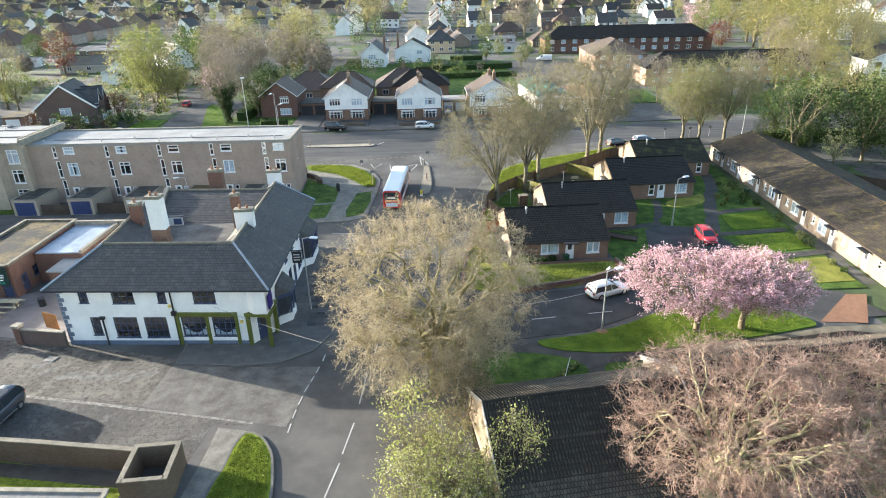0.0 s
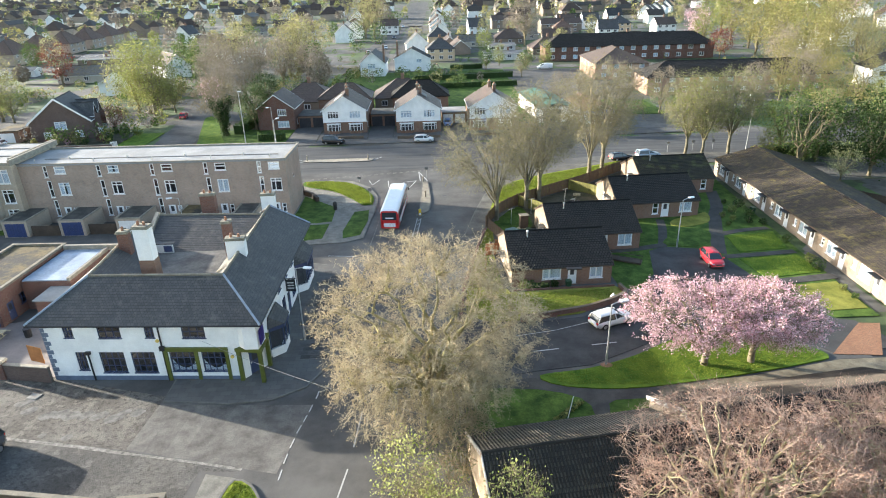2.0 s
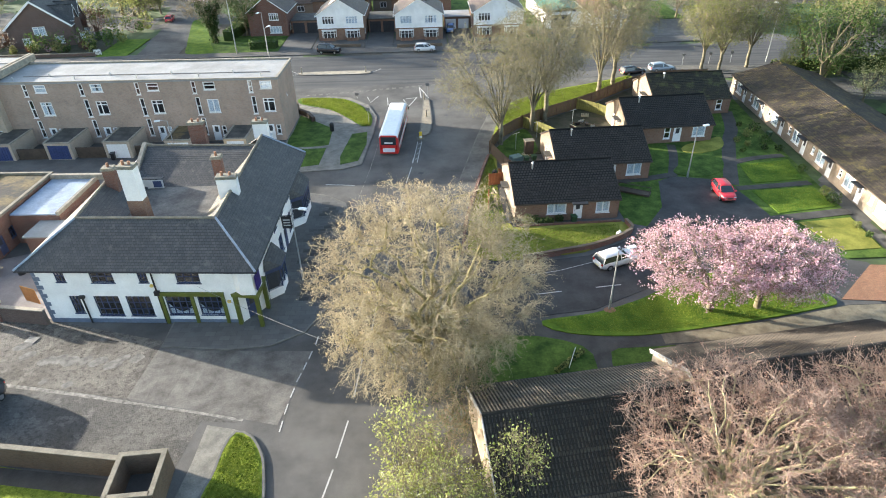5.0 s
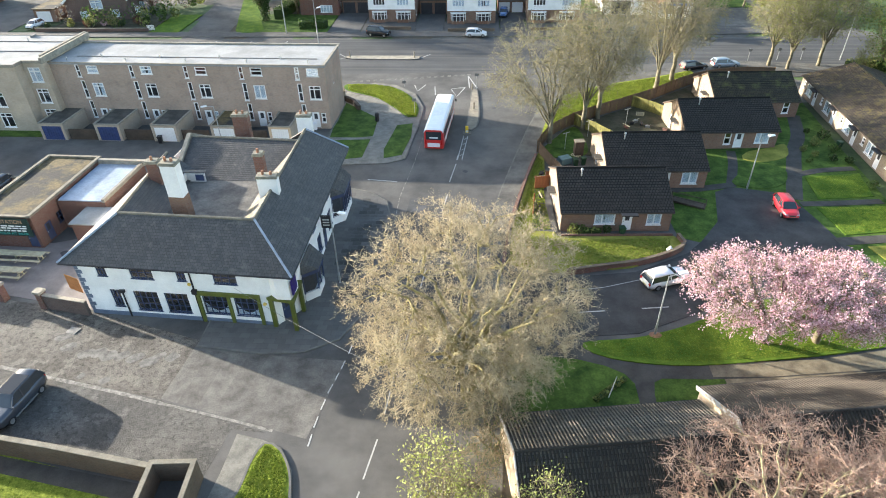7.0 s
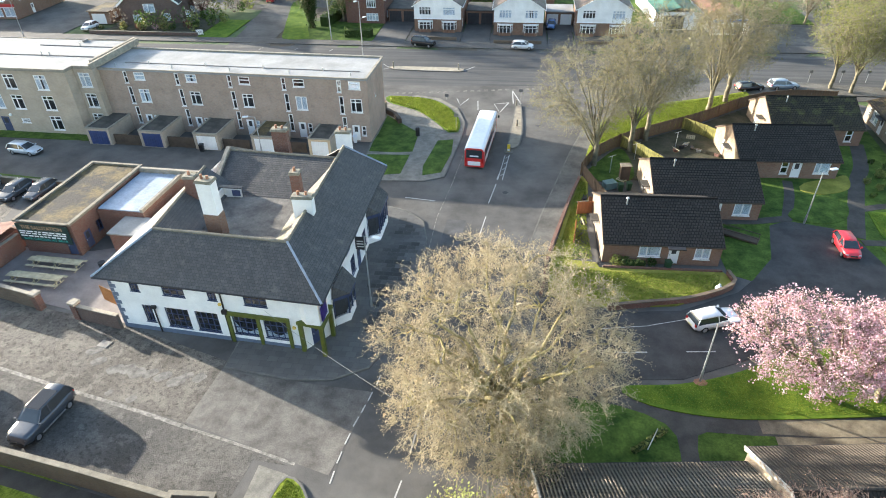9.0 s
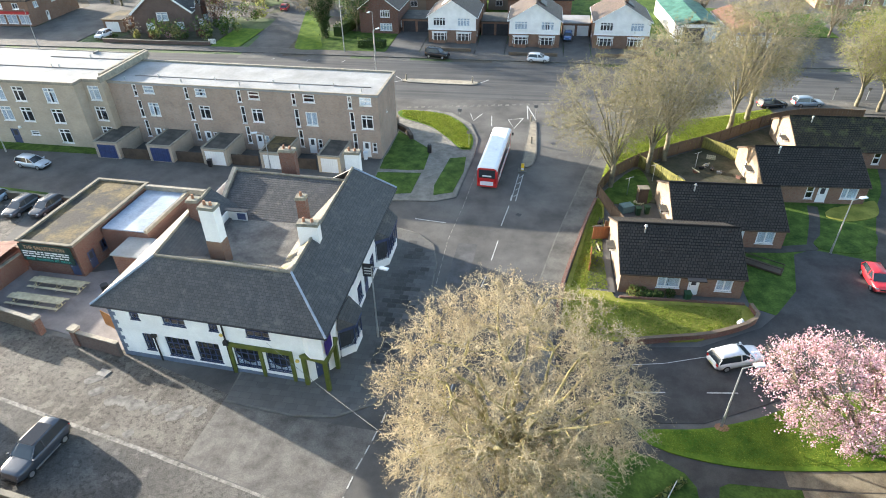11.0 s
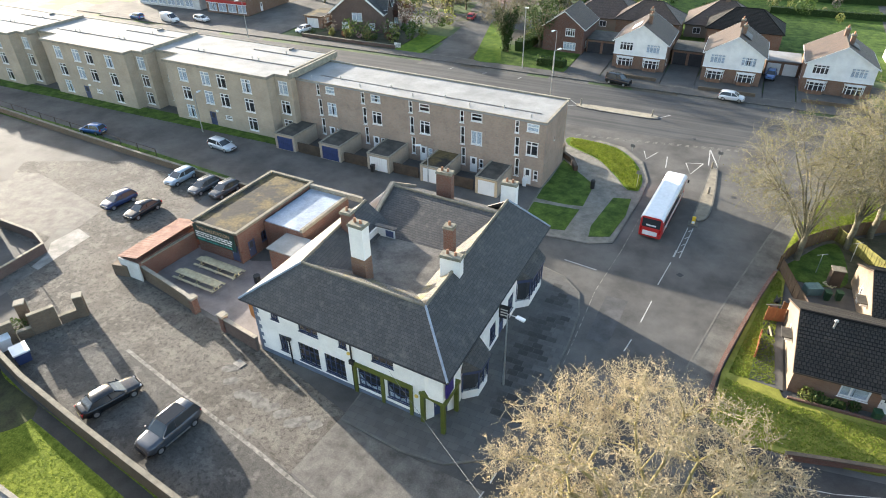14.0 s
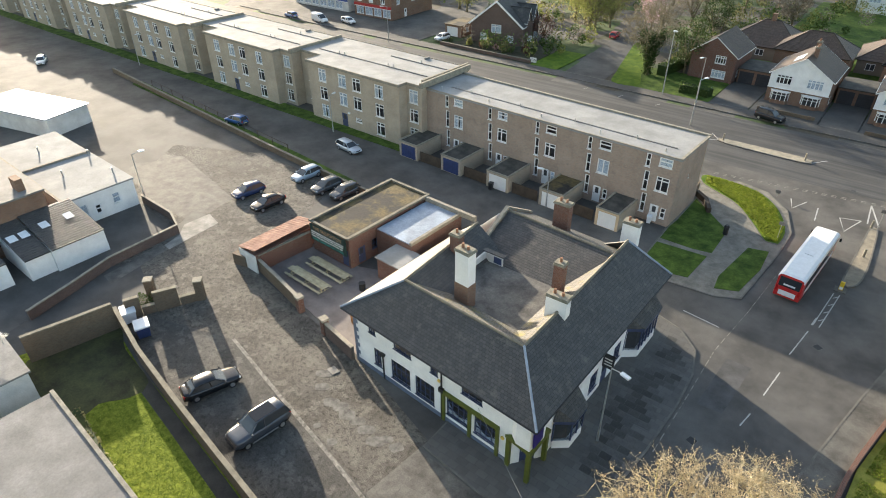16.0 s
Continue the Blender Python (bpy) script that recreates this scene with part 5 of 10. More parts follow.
part("roof", boxes((-3.1, -6.2, 3.6, 2.9, 6.2, 3.78)), M_FELT_MOSS, ax, "flat roof felt covered in moss")
part("parapet", boxes((-3.35, -6.5, 3.752, -3.0, 6.5, 4.0), (2.8, -6.5, 3.752, 3.15, 6.5, 4.0), (-2.997, 6.15, 3.753, 2.797, 6.5, 3.998), (-2.997, -6.5, 3.753, 2.797, -6.2, 3.9)), M_COPING, ax)
bl = thing("flat_roofed_store", -39.6, 66.8, -2.5, "brick store with pale blue wet flat roof", "outbuilding")
part("wall_shell", boxes((-2.7, -3.9, 0, 2.6, 4.4, 3.3)), M_BRICK_RED, bl)
part("roof", boxes((-2.6, -3.8, 3.302, 2.5, 4.3, 3.42)), M_FELT_BLUE, bl)
part("parapet", boxes((-2.75, 4.2, 3.303, 4.6, 4.6, 3.95), (2.3, -3.9, 3.303, 2.62, 4.197, 3.7)), M_STONE, bl)
po = thing("porch_extension", -37.6, 61.3, -2.5, "low brick extension with pale flat roof", "outbuilding")
part("wall_shell", boxes((-1.7, -1.6, 0, 1.7, 1.6, 2.6)), M_BRICK_RED, po)
part("roof", boxes((-1.85, -1.75, 2.602, 1.85, 1.6, 2.75)), M_FELT, po)
part("extra_roof", boxes((1.85, -1.5, 2.3, 4.6, 9.8, 3.0)), M_FELT_DARK, po)

sg = thing("sign_board", -45.7, 59.05, -2.5, "dark green painted board with gold and white lettering", "sign")
part("board", boxes((-3.1, -0.12, 1.7, 2.7, 0.0, 3.7)), mat("sign_green", (0.012, 0.035, 0.03), 0.5, 0.2, 2.0, 12.0, 0.0), sg)
M_GOLD = mat("sign_gold", (0.55, 0.33, 0.2), 0.5, 0.1, 2.0, 12.0, 0.0)


def letters(name, text, size, x, z, y, material, parent, width=None):
    cu = bpy.data.curves.new(name, "FONT")
    cu.body, cu.size, cu.align_x, cu.extrude = text, size, "CENTER", 0.005
    tmp = bpy.data.objects.new(name, cu)
    me = bpy.data.meshes.new_from_object(tmp)
    bpy.data.objects.remove(tmp)
    xs = [v.co.x for v in me.vertices]
    k = width / (max(xs) - min(xs)) if width else 1.0
    ob = part(name, me, material, parent)
    ob.matrix_local = pose(x, y, z, 90) @ Matrix.Diagonal((k, 1, 1, 1))
    return ob


letters("lettering", "THE SALUTATION", 0.62, -0.2, 3.15, -0.135, M_GOLD, sg, 4.6)
letters("lettering", "BEER GARDEN AT REAR", 0.36, -0.2, 1.85, -0.135, mat("sign_teal", (0.05, 0.4, 0.34), 0.5, 0.1, 2.0, 12.0, 0.0), sg, 5.0)
rngs = random.Random(2)
for z in (2.85, 2.6, 2.3):
    x = -2.9
    while x < 2.3:
        w = rngs.uniform(0.25, 0.75)
        part("text_bar", boxes((x, -0.135, z - 0.07, min(x + w, 2.5), -0.121, z + 0.07)), M_UPVC, sg)
        x += w + 0.14

lt = thing("lean_to_shed", -51.3, 56.7, -2.0, "brick shed with rusty red corrugated roof", "shed")
part("wall_shell", boxes((-1.5, -4.1, 0, 1.2, 3.9, 2.2)), M_BRICK_RED, lt)
rs = bmesh.new()
n = 40
for k in range(n):
    y0, y1 = -4.2 + 8.3 * k / n, -4.2 + 8.3 * (k + 1) / n
    h = 0.06 * (k % 2)
    rs.faces.new([rs.verts.new(p) for p in ((-1.7, y0, 2.3 + h), (1.4, y0, 2.9 + h), (1.4, y1, 2.9 + 0.06 - h), (-1.7, y1, 2.3 + 0.06 - h))])
part("roof", rs, M_RUST_SHEET, lt)
part("white_end", boxes((-1.6, -4.25, 0, 1.3, -4.12, 2.15)), M_RENDER_GREY, lt)

# beer garden
solo("beer_garden_floor", slab([(-50, 53.2), (-41.5, 51.6), (-32.7, 49.9), (-32.2, 64), (-42.4, 60), (-49.8, 60)], 0.0, 0.05), mat("garden_paving", (0.19, 0.17, 0.165), 0.9, 0.25, 0.6, 10.0, 0.2), "pinkish grey paved beer garden", "patio", kind="structure")
wall_run("garden_wall", [(-50.3, 52.9), (-46.0, 52.0), (-42.0, 51.1)], 0.3, 1.6, M_BRICK_WALL, "brick beer-garden wall with pale coping", M_STONE)
wall_run("garden_wall", [(-36.9, 50.1), (-32.6, 49.3)], 0.3, 1.5, M_BRICK_DARK, "dark red brick wall joining the pub", M_STONE)
wall_run("yard_wall", [(-50.3, 52.9), (-50.0, 56), (-49.6, 59.6)], 0.3, 2.0, M_BRICK_RED, "red brick yard wall", M_STONE)
for x, y in ((-41.6, 51.0), (-37.2, 50.2)):
    gpst = thing("gate_pillar", x, y, -12, "brick gate pillar with stone cap", "pillar", "gate pillars")
    part("shaft", boxes((-0.3, -0.3, 0, 0.3, 0.3, 1.7)), M_BRICK_RED, gpst)
    part("cap", rounded_box(-0.4, -0.4, 1.702, 0.4, 0.4, 1.95, 0.06), M_STONE, gpst)
cb = thing("corner_block", -53.0, 52.6, 10, "worn brick pier at a wall corner", "wall", kind="structure")
part("body", boxes((-0.9, -0.4, 0, 0.9, 0.4, 1.35)), M_BRICK_WALL, cb)
gt = thing("timber_gate", -36.5, 52.85, -22, "orange-brown timber gate leaf standing open", "gate", z=-0.03)
M_ORANGE_GATE = mat("orange_timber", (0.36, 0.16, 0.05), 0.8, 0.3, 1.0, 14.0, 0.1)
for k in range(9):
    part("board", boxes((0.2 * k, 0, 0.08, 0.2 * k + 0.185, 0.03, 1.75)), M_ORANGE_GATE, gt)
for z in (0.35, 1.4):
    part("ledge", boxes((0.02, 0.032, z, 1.76, 0.08, z + 0.12)), M_ORANGE_GATE, gt)

bench = thing("picnic_bench", -44.4, 55.0, -3, "weathered pale timber bench table", "bench", "beer garden benches")
for y, z, nm in ((-0.75, 0.45, "seat"), (0.0, 0.75, "tabletop"), (0.75, 0.45, "seat")):
    w = 0.14 if nm == "seat" else 0.38
    part(nm, boxes(*[(-2.9, y - w + k * w, z, 2.9, y - w + (k + 1) * w - 0.02, z + 0.05) for k in range(2)]), M_WOOD, bench)
for x in (-2.4, 0, 2.4):
    part("leg", boxes((x - 0.05, -0.7, 0, x + 0.05, 0.7, 0.08), (x - 0.04, -0.3, 0.08, x + 0.04, -0.2, 0.75), (x - 0.04, 0.2, 0.08, x + 0.04, 0.3, 0.75), (x - 0.039, -0.85, 0.38, x + 0.039, 0.85, 0.45)), M_WOOD, bench)
copy_thing(bench, pose(-44.2, 57.2, 0, 0, 0, -3))
bench.matrix_world = pose(-44.6, 54.6, 0, 0, 0, -3)
bn = thing("barrel_planter", -39.2, 57.2, 0, "dark barrel standing on paving", "barrel")
part("barrel", tube(bmesh.new(), (0, 0, 0.05), (0, 0, 0.95), 0.33, 0.36, 12), M_BLACK, bn)


# ---- terrace of flats with garages ----
ter = thing("terrace", -57.4, 89.75, -1.9, "three-storey brown brick terrace with flat roof", "terrace")
TL, TW, TH = 38.4, 8.4, 8.9
ops = []
for k in range(5):
    u = 7.62 * k
    ops += [(u + 3.85, 6.9, u + 4.45, 8.6, "slit"), (u + 5.45, 7.4, u + 7.05, 8.5, "single"), (u + 3.95, 3.9, u + 4.6, 6.4, "slit"), (u + 5.5, 4.2, u + 7.1, 6.1, "casement" if k != 3 else "plain"),
            (u + 4.1, 1.0, u + 4.75, 3.5, "slit"), (u + 5.4, 0.15, u + 6.45, 2.4, "door"), (u + 6.7, 0.9, u + 7.35, 2.3, "single")]
facade(ter, (0, 0), (TL, 0), 0, TH, ops, M_BRICK_TAUPE)
facade(ter, (TL, 0), (TL, TW), 0, TH, [(3.6, 5.2, 3.9, 5.7, "single")], M_BRICK_TAUPE)
facade(ter, (TL, TW), (0, TW), 0, TH, [], M_BRICK_BUFF)
facade(ter, (0, TW), (0, 0), 0, TH, [], M_BRICK_BUFF)
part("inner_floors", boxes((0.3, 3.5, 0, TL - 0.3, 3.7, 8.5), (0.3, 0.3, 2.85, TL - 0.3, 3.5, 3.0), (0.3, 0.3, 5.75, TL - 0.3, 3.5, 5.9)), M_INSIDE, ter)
part("roof", boxes((-0.1, -0.15, TH - 0.25, TL + 0.1, TW + 0.15, TH)), M_FELT, ter, "pale grey flat roof sheet")
part("parapet", boxes((-0.3, TW - 0.1, TH + 0.002, TL + 0.2, TW + 0.25, TH + 0.22), (TL - 0.1, -0.25, TH + 0.003, TL + 0.2, TW - 0.102, TH + 0.16), (-0.1, -0.25, TH + 0.001, TL - 0.102, -0.05, TH + 0.1)), M_STONE, ter)
part("roof_seam", boxes((3.0, 2.4, TH + 0.002, TL - 1.5, 2.6, TH + 0.09)), M_FELT_GREY, ter)
for k in range(9):
    part("roof_vent", tube(bmesh.new(), (2.5 + k * 4.2, 0.9 + 1.4 * (k % 2), TH), (2.5 + k * 4.2, 0.9 + 1.4 * (k % 2), TH + 0.45), 0.09, n=6), M_METAL, ter)
part("fire_wall", boxes((-0.5, -0.2, TH - 0.3, -0.15, TW + 2.2, 9.95)), M_STONE, ter)
for k, st in enumerate(("garage", "garage", "garage_white", "garage_white", "garage_white")):
    g = thing("garage", -58.0 + 7.85 * k + (0.3 if k > 2 else 0), 84.35 - 0.12 * k, -1.9, "flat-roofed brick garage with " + ("dark blue" if k < 2 else "white") + " up-and-over door", "garage", "terrace garages")
    w = 3.5 if k != 4 else 3.0
    facade(g, (0, 0), (w, 0), 0, 2.3, [(0.35, 0.02, w - 0.35, 2.0, st)], M_BRICK_BUFF if k < 4 else M_CREAM, 0.2)
    facade(g, (w, 0), (w, 5.3), 0, 2.3, [], M_BRICK_BUFF, 0.2)
    facade(g, (0, 5.3), (0, 0), 0, 2.3, [], M_BRICK_BUFF, 0.2)
    part("roof", boxes((0.05, 0.05, 2.2, w - 0.05, 5.4, 2.34)), M_FELT_DARK if k != 3 else M_FELT_MOSS, g)
    part("parapet", boxes((-0.04, -0.05, 2.302, 0.2, 5.4, 2.45), (w - 0.2, -0.05, 2.302, w + 0.04, 5.4, 2.45), (0.202, -0.06, 2.303, w - 0.202, 0.16, 2.43)), M_STONE, g)
    if k < 4:
        wall_run("front_wall", [(-54.2 + 7.85 * k, 84.6), (-50.4 + 7.85 * k, 84.5)], 0.12, 1.5, M_FENCE_DARK, "dark timber yard fence between garages")

# blocks of flats
blk = thing("flats_block", -80.0, 87.3, -1.2, "three-storey buff brick block of flats with pale flat roof", "flats", "blocks of flats")
BW, BD, BH = 20.0, 12.6, 9.5
ops = []
for c, u in enumerate((2.6, 7.2, 10.4, 15.2)):
    for f in range(3):
        v = 0.85 + 2.95 * f
        if f == 0 and c == 1:
            ops.append((u, 0.1, u + 1.3, 2.3, "door_dark"))
        elif f == 0 and c == 2:
            ops.append((u, 1.5, u + 1.4, 2.2, "single"))
        else:
            ops.append((u - 0.2, v - 0.25, u + 1.6, v + 1.85, "casement"))
facade(blk, (0, 0), (BW, 0), 0, BH, ops, M_BRICK_BUFF)
facade(blk, (BW, 0), (BW, 1.7), 0, BH, [], M_BRICK_BUFF)
facade(blk, (BW, 1.7), (BW + 2.9, 1.7), 0, BH, [(0.5, 0.6 + 2.95 * f, 2.2, 2.65 + 2.95 * f, "casement") for f in range(3)], M_BRICK_BUFF)
facade(blk, (BW + 2.9, 1.7), (BW + 2.9, BD), 0, BH, [], M_BRICK_BUFF)
facade(blk, (BW + 2.9, BD), (-5.6, BD), 0, BH, [], M_BRICK_BUFF)
facade(blk, (-5.6, BD), (-5.6, 3.2), 0, BH, [], M_BRICK_BUFF)
facade(blk, (-5.6, 3.2), (0, 3.2), 0, BH, [(1.5, 4.4, 2.2, 5.6, "single"), (1.5, 1.2, 2.2, 2.4, "single")], M_BRICK_BUFF)
facade(blk, (0, 3.2), (0, 0), 0, BH, [], M_BRICK_BUFF)
part("inner_floors", boxes((0.3, 4, 0, BW - 0.3, 4.2, 9.2), (0.3, 0.3, 3.0, BW - 0.3, 4, 3.1), (0.3, 0.3, 6.0, BW - 0.3, 4, 6.1)), M_INSIDE, blk)
outline = [(-0.25, -0.25), (BW + 0.25, -0.25), (BW + 0.25, 1.45), (BW + 3.1, 1.45), (BW + 3.1, BD + 0.2), (-5.8, BD + 0.2), (-5.8, 3.0), (-0.25, 3.0)]
part("roof", slab(outline, BH - 0.2, BH + 0.02), M_FELT, blk, "pale flat roof sheet with raised seams")
part("fascia", ribbon(outline + outline[:1], 0.12, BH - 0.3, BH + 0.1), M_STONE, blk)
part("roof_seam", boxes((-3, 5.2, BH + 0.022, BW + 1, 5.4, BH + 0.14), (9.5, 9.6, BH + 0.022, BW + 2.5, 9.8, BH + 0.14), (BW - 5, BD - 1.0, BH + 0.022, BW - 4.7, BD, BH + 0.3)), M_FELT_GREY, blk)
for x, y in ((2, 5.3), (3.2, 5.3), (13, 5.3), (14.2, 5.3), (16, 9.7)):
    part("roof_vent", tube(bmesh.new(), (x, y, BH), (x, y, BH + 0.6), 0.08, n=6), M_METAL, blk)
part("fire_wall", boxes((BW + 2.95, 1.2, BH - 0.3, BW + 3.25, BD + 0.4, BH + 0.5)), M_STONE, blk)
for q in ((BW - 0.25, 0.05, 0, BW - 0.004, 1.75, BH - 0.22), (BW + 2.6, 1.75, 0, BW + 2.896, BD - 0.1, BH - 0.22)):
    part("wall_return", boxes(q), M_BRICK_BUFF, blk)
part("door_lamp", boxes((8.9, -0.25, 2.5, 9.2, 0, 2.8)), M_UPVC, blk)
for k in range(1, 6):
    copy_thing(blk, pose(-80.0 - 28.6 * k, 87.3 + 0.2 * k, 0, 0, 0, -1.2))


# ---- bungalows ----
def bungalow(x, y, turn, L=11.2, W=9.6, front=None, roof=None, label="", wall=None):
    b = thing("bungalow", x, y, turn, label or "low brown brick bungalow with dark tiled roof", "bungalow", "bungalows")
    wm = wall or M_BRICK_BROWN
    facade(b, (0, 0), (L, 0), 0, 2.45, front or [(3.4, 0.85, 5.5, 2.2, "picture"), (6.25, 0.1, 7.25, 2.2, "door"), (8.7, 0.75, 10.2, 2.2, "plain")], wm)
    facade(b, (L, 0), (L, W), 0, 2.45, [(2.5, 0.9, 3.7, 2.0, "plain")], wm, apex=4.75)
    facade(b, (L, W), (0, W), 0, 2.45, [(2, 0.9, 3.4, 2.0, "plain"), (6, 0.1, 7, 2.1, "door")], wm)
    # Gable facing the sun takes paler brick, so its sunlight is in the colour.
    facade(b, (0, W), (0, 0), 0, 2.45, [(3.0, 0.1, 3.9, 2.1, "door")], M_BRICK_TAN, apex=4.75)
    interior(b, 0.3, 0.3, L - 0.3, W - 0.3, 2.4)
    gable_roof(b, L, W, 2.45, 4.85, roof or M_TILE_DARK, 0.22, 0.12, 0.32, trim=M_FENCE_DARK)
    hood = [(5.95, -0.8, 2.24, 7.6, -0.001, 2.34)]
    if not front:
        part("door_hood", boxes(*hood), M_BLACK, b)
    fl = new("flue")
    fl.parent = b
    fl.matrix_local = pose(2.4, W / 2 - 0.9, 0)
    part("flue_pipe", tube(bmesh.new(), (0, 0, 4.1), (0, 0, 5.1), 0.08, n=8), M_METAL, fl)
    part("flue_cap", tube(bmesh.new(), (0, 0, 5.1), (0, 0, 5.25), 0.16, 0.1, 8), M_METAL, fl)
    return b


bungalow(9.9, 63.75, 2.2)
bungalow(16.0, 72.6, 2.6, front=[(8.4, 0.6, 10.2, 2.2, "plain"), (6.1, 0.1, 7.1, 2.2, "door")])
bungalow(27.4, 83.0, 3.2, L=11.6, front=[(4.9, 0.6, 5.8, 2.2, "single"), (6.2, 0.1, 7.3, 2.2, "door"), (8.8, 0.7, 10.6, 2.2, "picture")])
bungalow(34.0, 92.9, 2.0, L=11.4, roof=M_TILE_MOSS, label="low brown brick bungalow with mossed dark roof", front=[(9.3, 0.6, 10.2, 2.2, "single")])

row = thing("bungalow_row", 59.9, 47.0, 87.2, "long row of bungalows under one mossy brown roof", "bungalow row")
RL, RW = 55.0, 13.0
ops = []
for k in range(8):
    u = RL - 6.4 * (k + 1)
    ops += [(u + 0.6, 0.1, u + 1.65, 2.3, "door"), (u + 2.3, 0.75, u + 4.3, 2.35, "plain"), (u + 4.9, 1.2, u + 5.6, 2.2, "single")]
facade(row, (RL, RW), (0, RW), 0, 2.75, [(RL - o[2], o[1], RL - o[0], o[3], o[4]) for o in ops], M_BRICK_TAN)
facade(row, (0, 0), (RL, 0), 0, 2.75, [], M_BRICK_BUFF)
facade(row, (0, RW), (0, 0), 0, 2.75, [], M_BRICK_TAN, apex=4.5)
facade(row, (RL, 0), (RL, RW), 0, 2.75, [], M_BRICK_TAN, apex=4.5)
interior(row, 0.3, 0.3, RL - 0.3, RW - 0.3, 2.4)
gable_roof(row, RL, RW, 2.75, 4.65, M_TILE_ROW, 0.2, 0.2, 0.32, trim=M_FENCE_DARK)
for k in range(8):
    u = RL - 6.4 * (k + 1)
    part("door_hood", boxes((u + 0.3, RW + 0.002, 2.36, u + 1.9, RW + 0.8, 2.46)), M_BLACK, row)

# Lichened rib tile for the sunny slope, with sunlight put into the colour.
M_TILE_RIB_LIT = mat("lichened_tile", (0.13, 0.108, 0.08), 0.9, 0.5, 0.6, 8.0, 0.5, col2=(0.24, 0.21, 0.165))
# Darker brown tile for the second house.
M_TILE_DEEP = mat("damp_brown_tile", (0.045, 0.037, 0.029), 0.9, 0.5, 0.8, 8.0, 0.5, col2=(0.085, 0.07, 0.054))
M_TILE_LICHEN = tile_mat("lichened_pantile", (0.06, 0.053, 0.043), (0.1, 0.087, 0.068), (0.03, 0.027, 0.022), 0.22, 0.32, 0.03, 0.9, 0.8, stain=(0.135, 0.118, 0.086), stain_lo=0.55)
M_FLAKED = mat("flaking_white_paint", (0.7, 0.68, 0.64), 0.7, 0.3, 3.0, 14.0, 0.2, col2=(0.36, 0.25, 0.15), lo=0.48, hi=0.62)
# two low houses at the close's near side
for x, y, turn, L, rise in ((4.4, 28.6, 7.5, 13.7, 0.0), (18.2, 31.2, 8.0, 18.0, 0.45)):
    nb = thing("bungalow", x, y, turn, "low house with ribbed lichened pantile roof and pale gable", "bungalow", "bungalows")
    facade(nb, (0, 0), (L, 0), 0, 2.4 + rise, [], M_BRICK_BROWN)
    facade(nb, (L, 0), (L, 9.0), 0, 2.4 + rise, [], M_BRICK_PALE, apex=4.7 + rise)
    facade(nb, (L, 9.0), (0, 9.0), 0, 2.4 + rise, [(3, 0.9, 4.6, 2.1, "plain")], M_BRICK_BROWN)
    facade(nb, (0, 9.0), (0, 0), 0, 2.4 + rise, [], M_BRICK_PALE, apex=4.7 + rise)
    interior(nb, 0.3, 0.3, L - 0.3, 8.7, 2.3)
    rf = gable_roof(nb, L, 9.0, 2.45 + rise, 4.75 + rise, M_TILE_DEEP if rise else M_TILE_LICHEN, 0.3, 0.08, 0.32, barge=False)
    nrib = int(L / 0.23)
    # South ribs use a darker tile: the shade of that slope is in the colour.
    for y0, y1, rib_mat in ((-0.28, 4.5, M_TILE_LICHEN), (9.28, 4.5, M_TILE_DEEP if rise else M_TILE_RIB_LIT)):
        rb = bmesh.new()
        z0, z1 = 2.45 + rise - 0.15, 4.75 + rise
        v = [rb.verts.new(Vector(p) + o) for p in ((0, y0, z0 + 0.03), (0, y1, z1 + 0.03)) for o in (Vector((-0.06, 0, 0)), Vector((0, 0, 0.06)), Vector((0.06, 0, 0)))]
        for f in ((0, 1, 4, 3), (1, 2, 5, 4), (0, 2, 1)):
            rb.faces.new([v[i] for i in f])
        me = bpy.data.meshes.new("tile_roll")
        rb.to_mesh(me)
        rb.free()
        for k in range(nrib + 1):
            part("tile_roll", me, rib_mat, rf).matrix_local = pose(-0.05 + (L + 0.1) * k / nrib, 0, 0)
    lr = bmesh.new()
    zl = 2.45 + rise - 0.15
    courses(lr, (-0.08, -2.1, zl - 0.95), (L + 0.08, -2.1, zl - 0.95), (L + 0.08, -0.3, zl), (-0.08, -0.3, zl), 0.32)
    part("lower_roof", lr, M_TILE_LICHEN, nb)
    for y0 in (-0.3, 9.3):
        d = Vector((0, 4.5 - y0, 2.45))
        m = Matrix.Translation((-0.12, y0, zl)) @ d.to_track_quat("Y", "Z").to_matrix().to_4x4()
        part("verge_board", box(bmesh.new(), -0.035, 0, -0.22, 0.035, d.length, 0.1, m), M_FLAKED, nb, "flaking white verge board")
ss = thing("garden_stake", 11.3, 41.6, 0, "thin white stake leaning in a lawn", "stake", z=0.04)
part("rod", tube(bmesh.new(), (0, 0, 0), (0.45, 0.5, 1.7), 0.035, 0.03, 6), M_UPVC, ss)


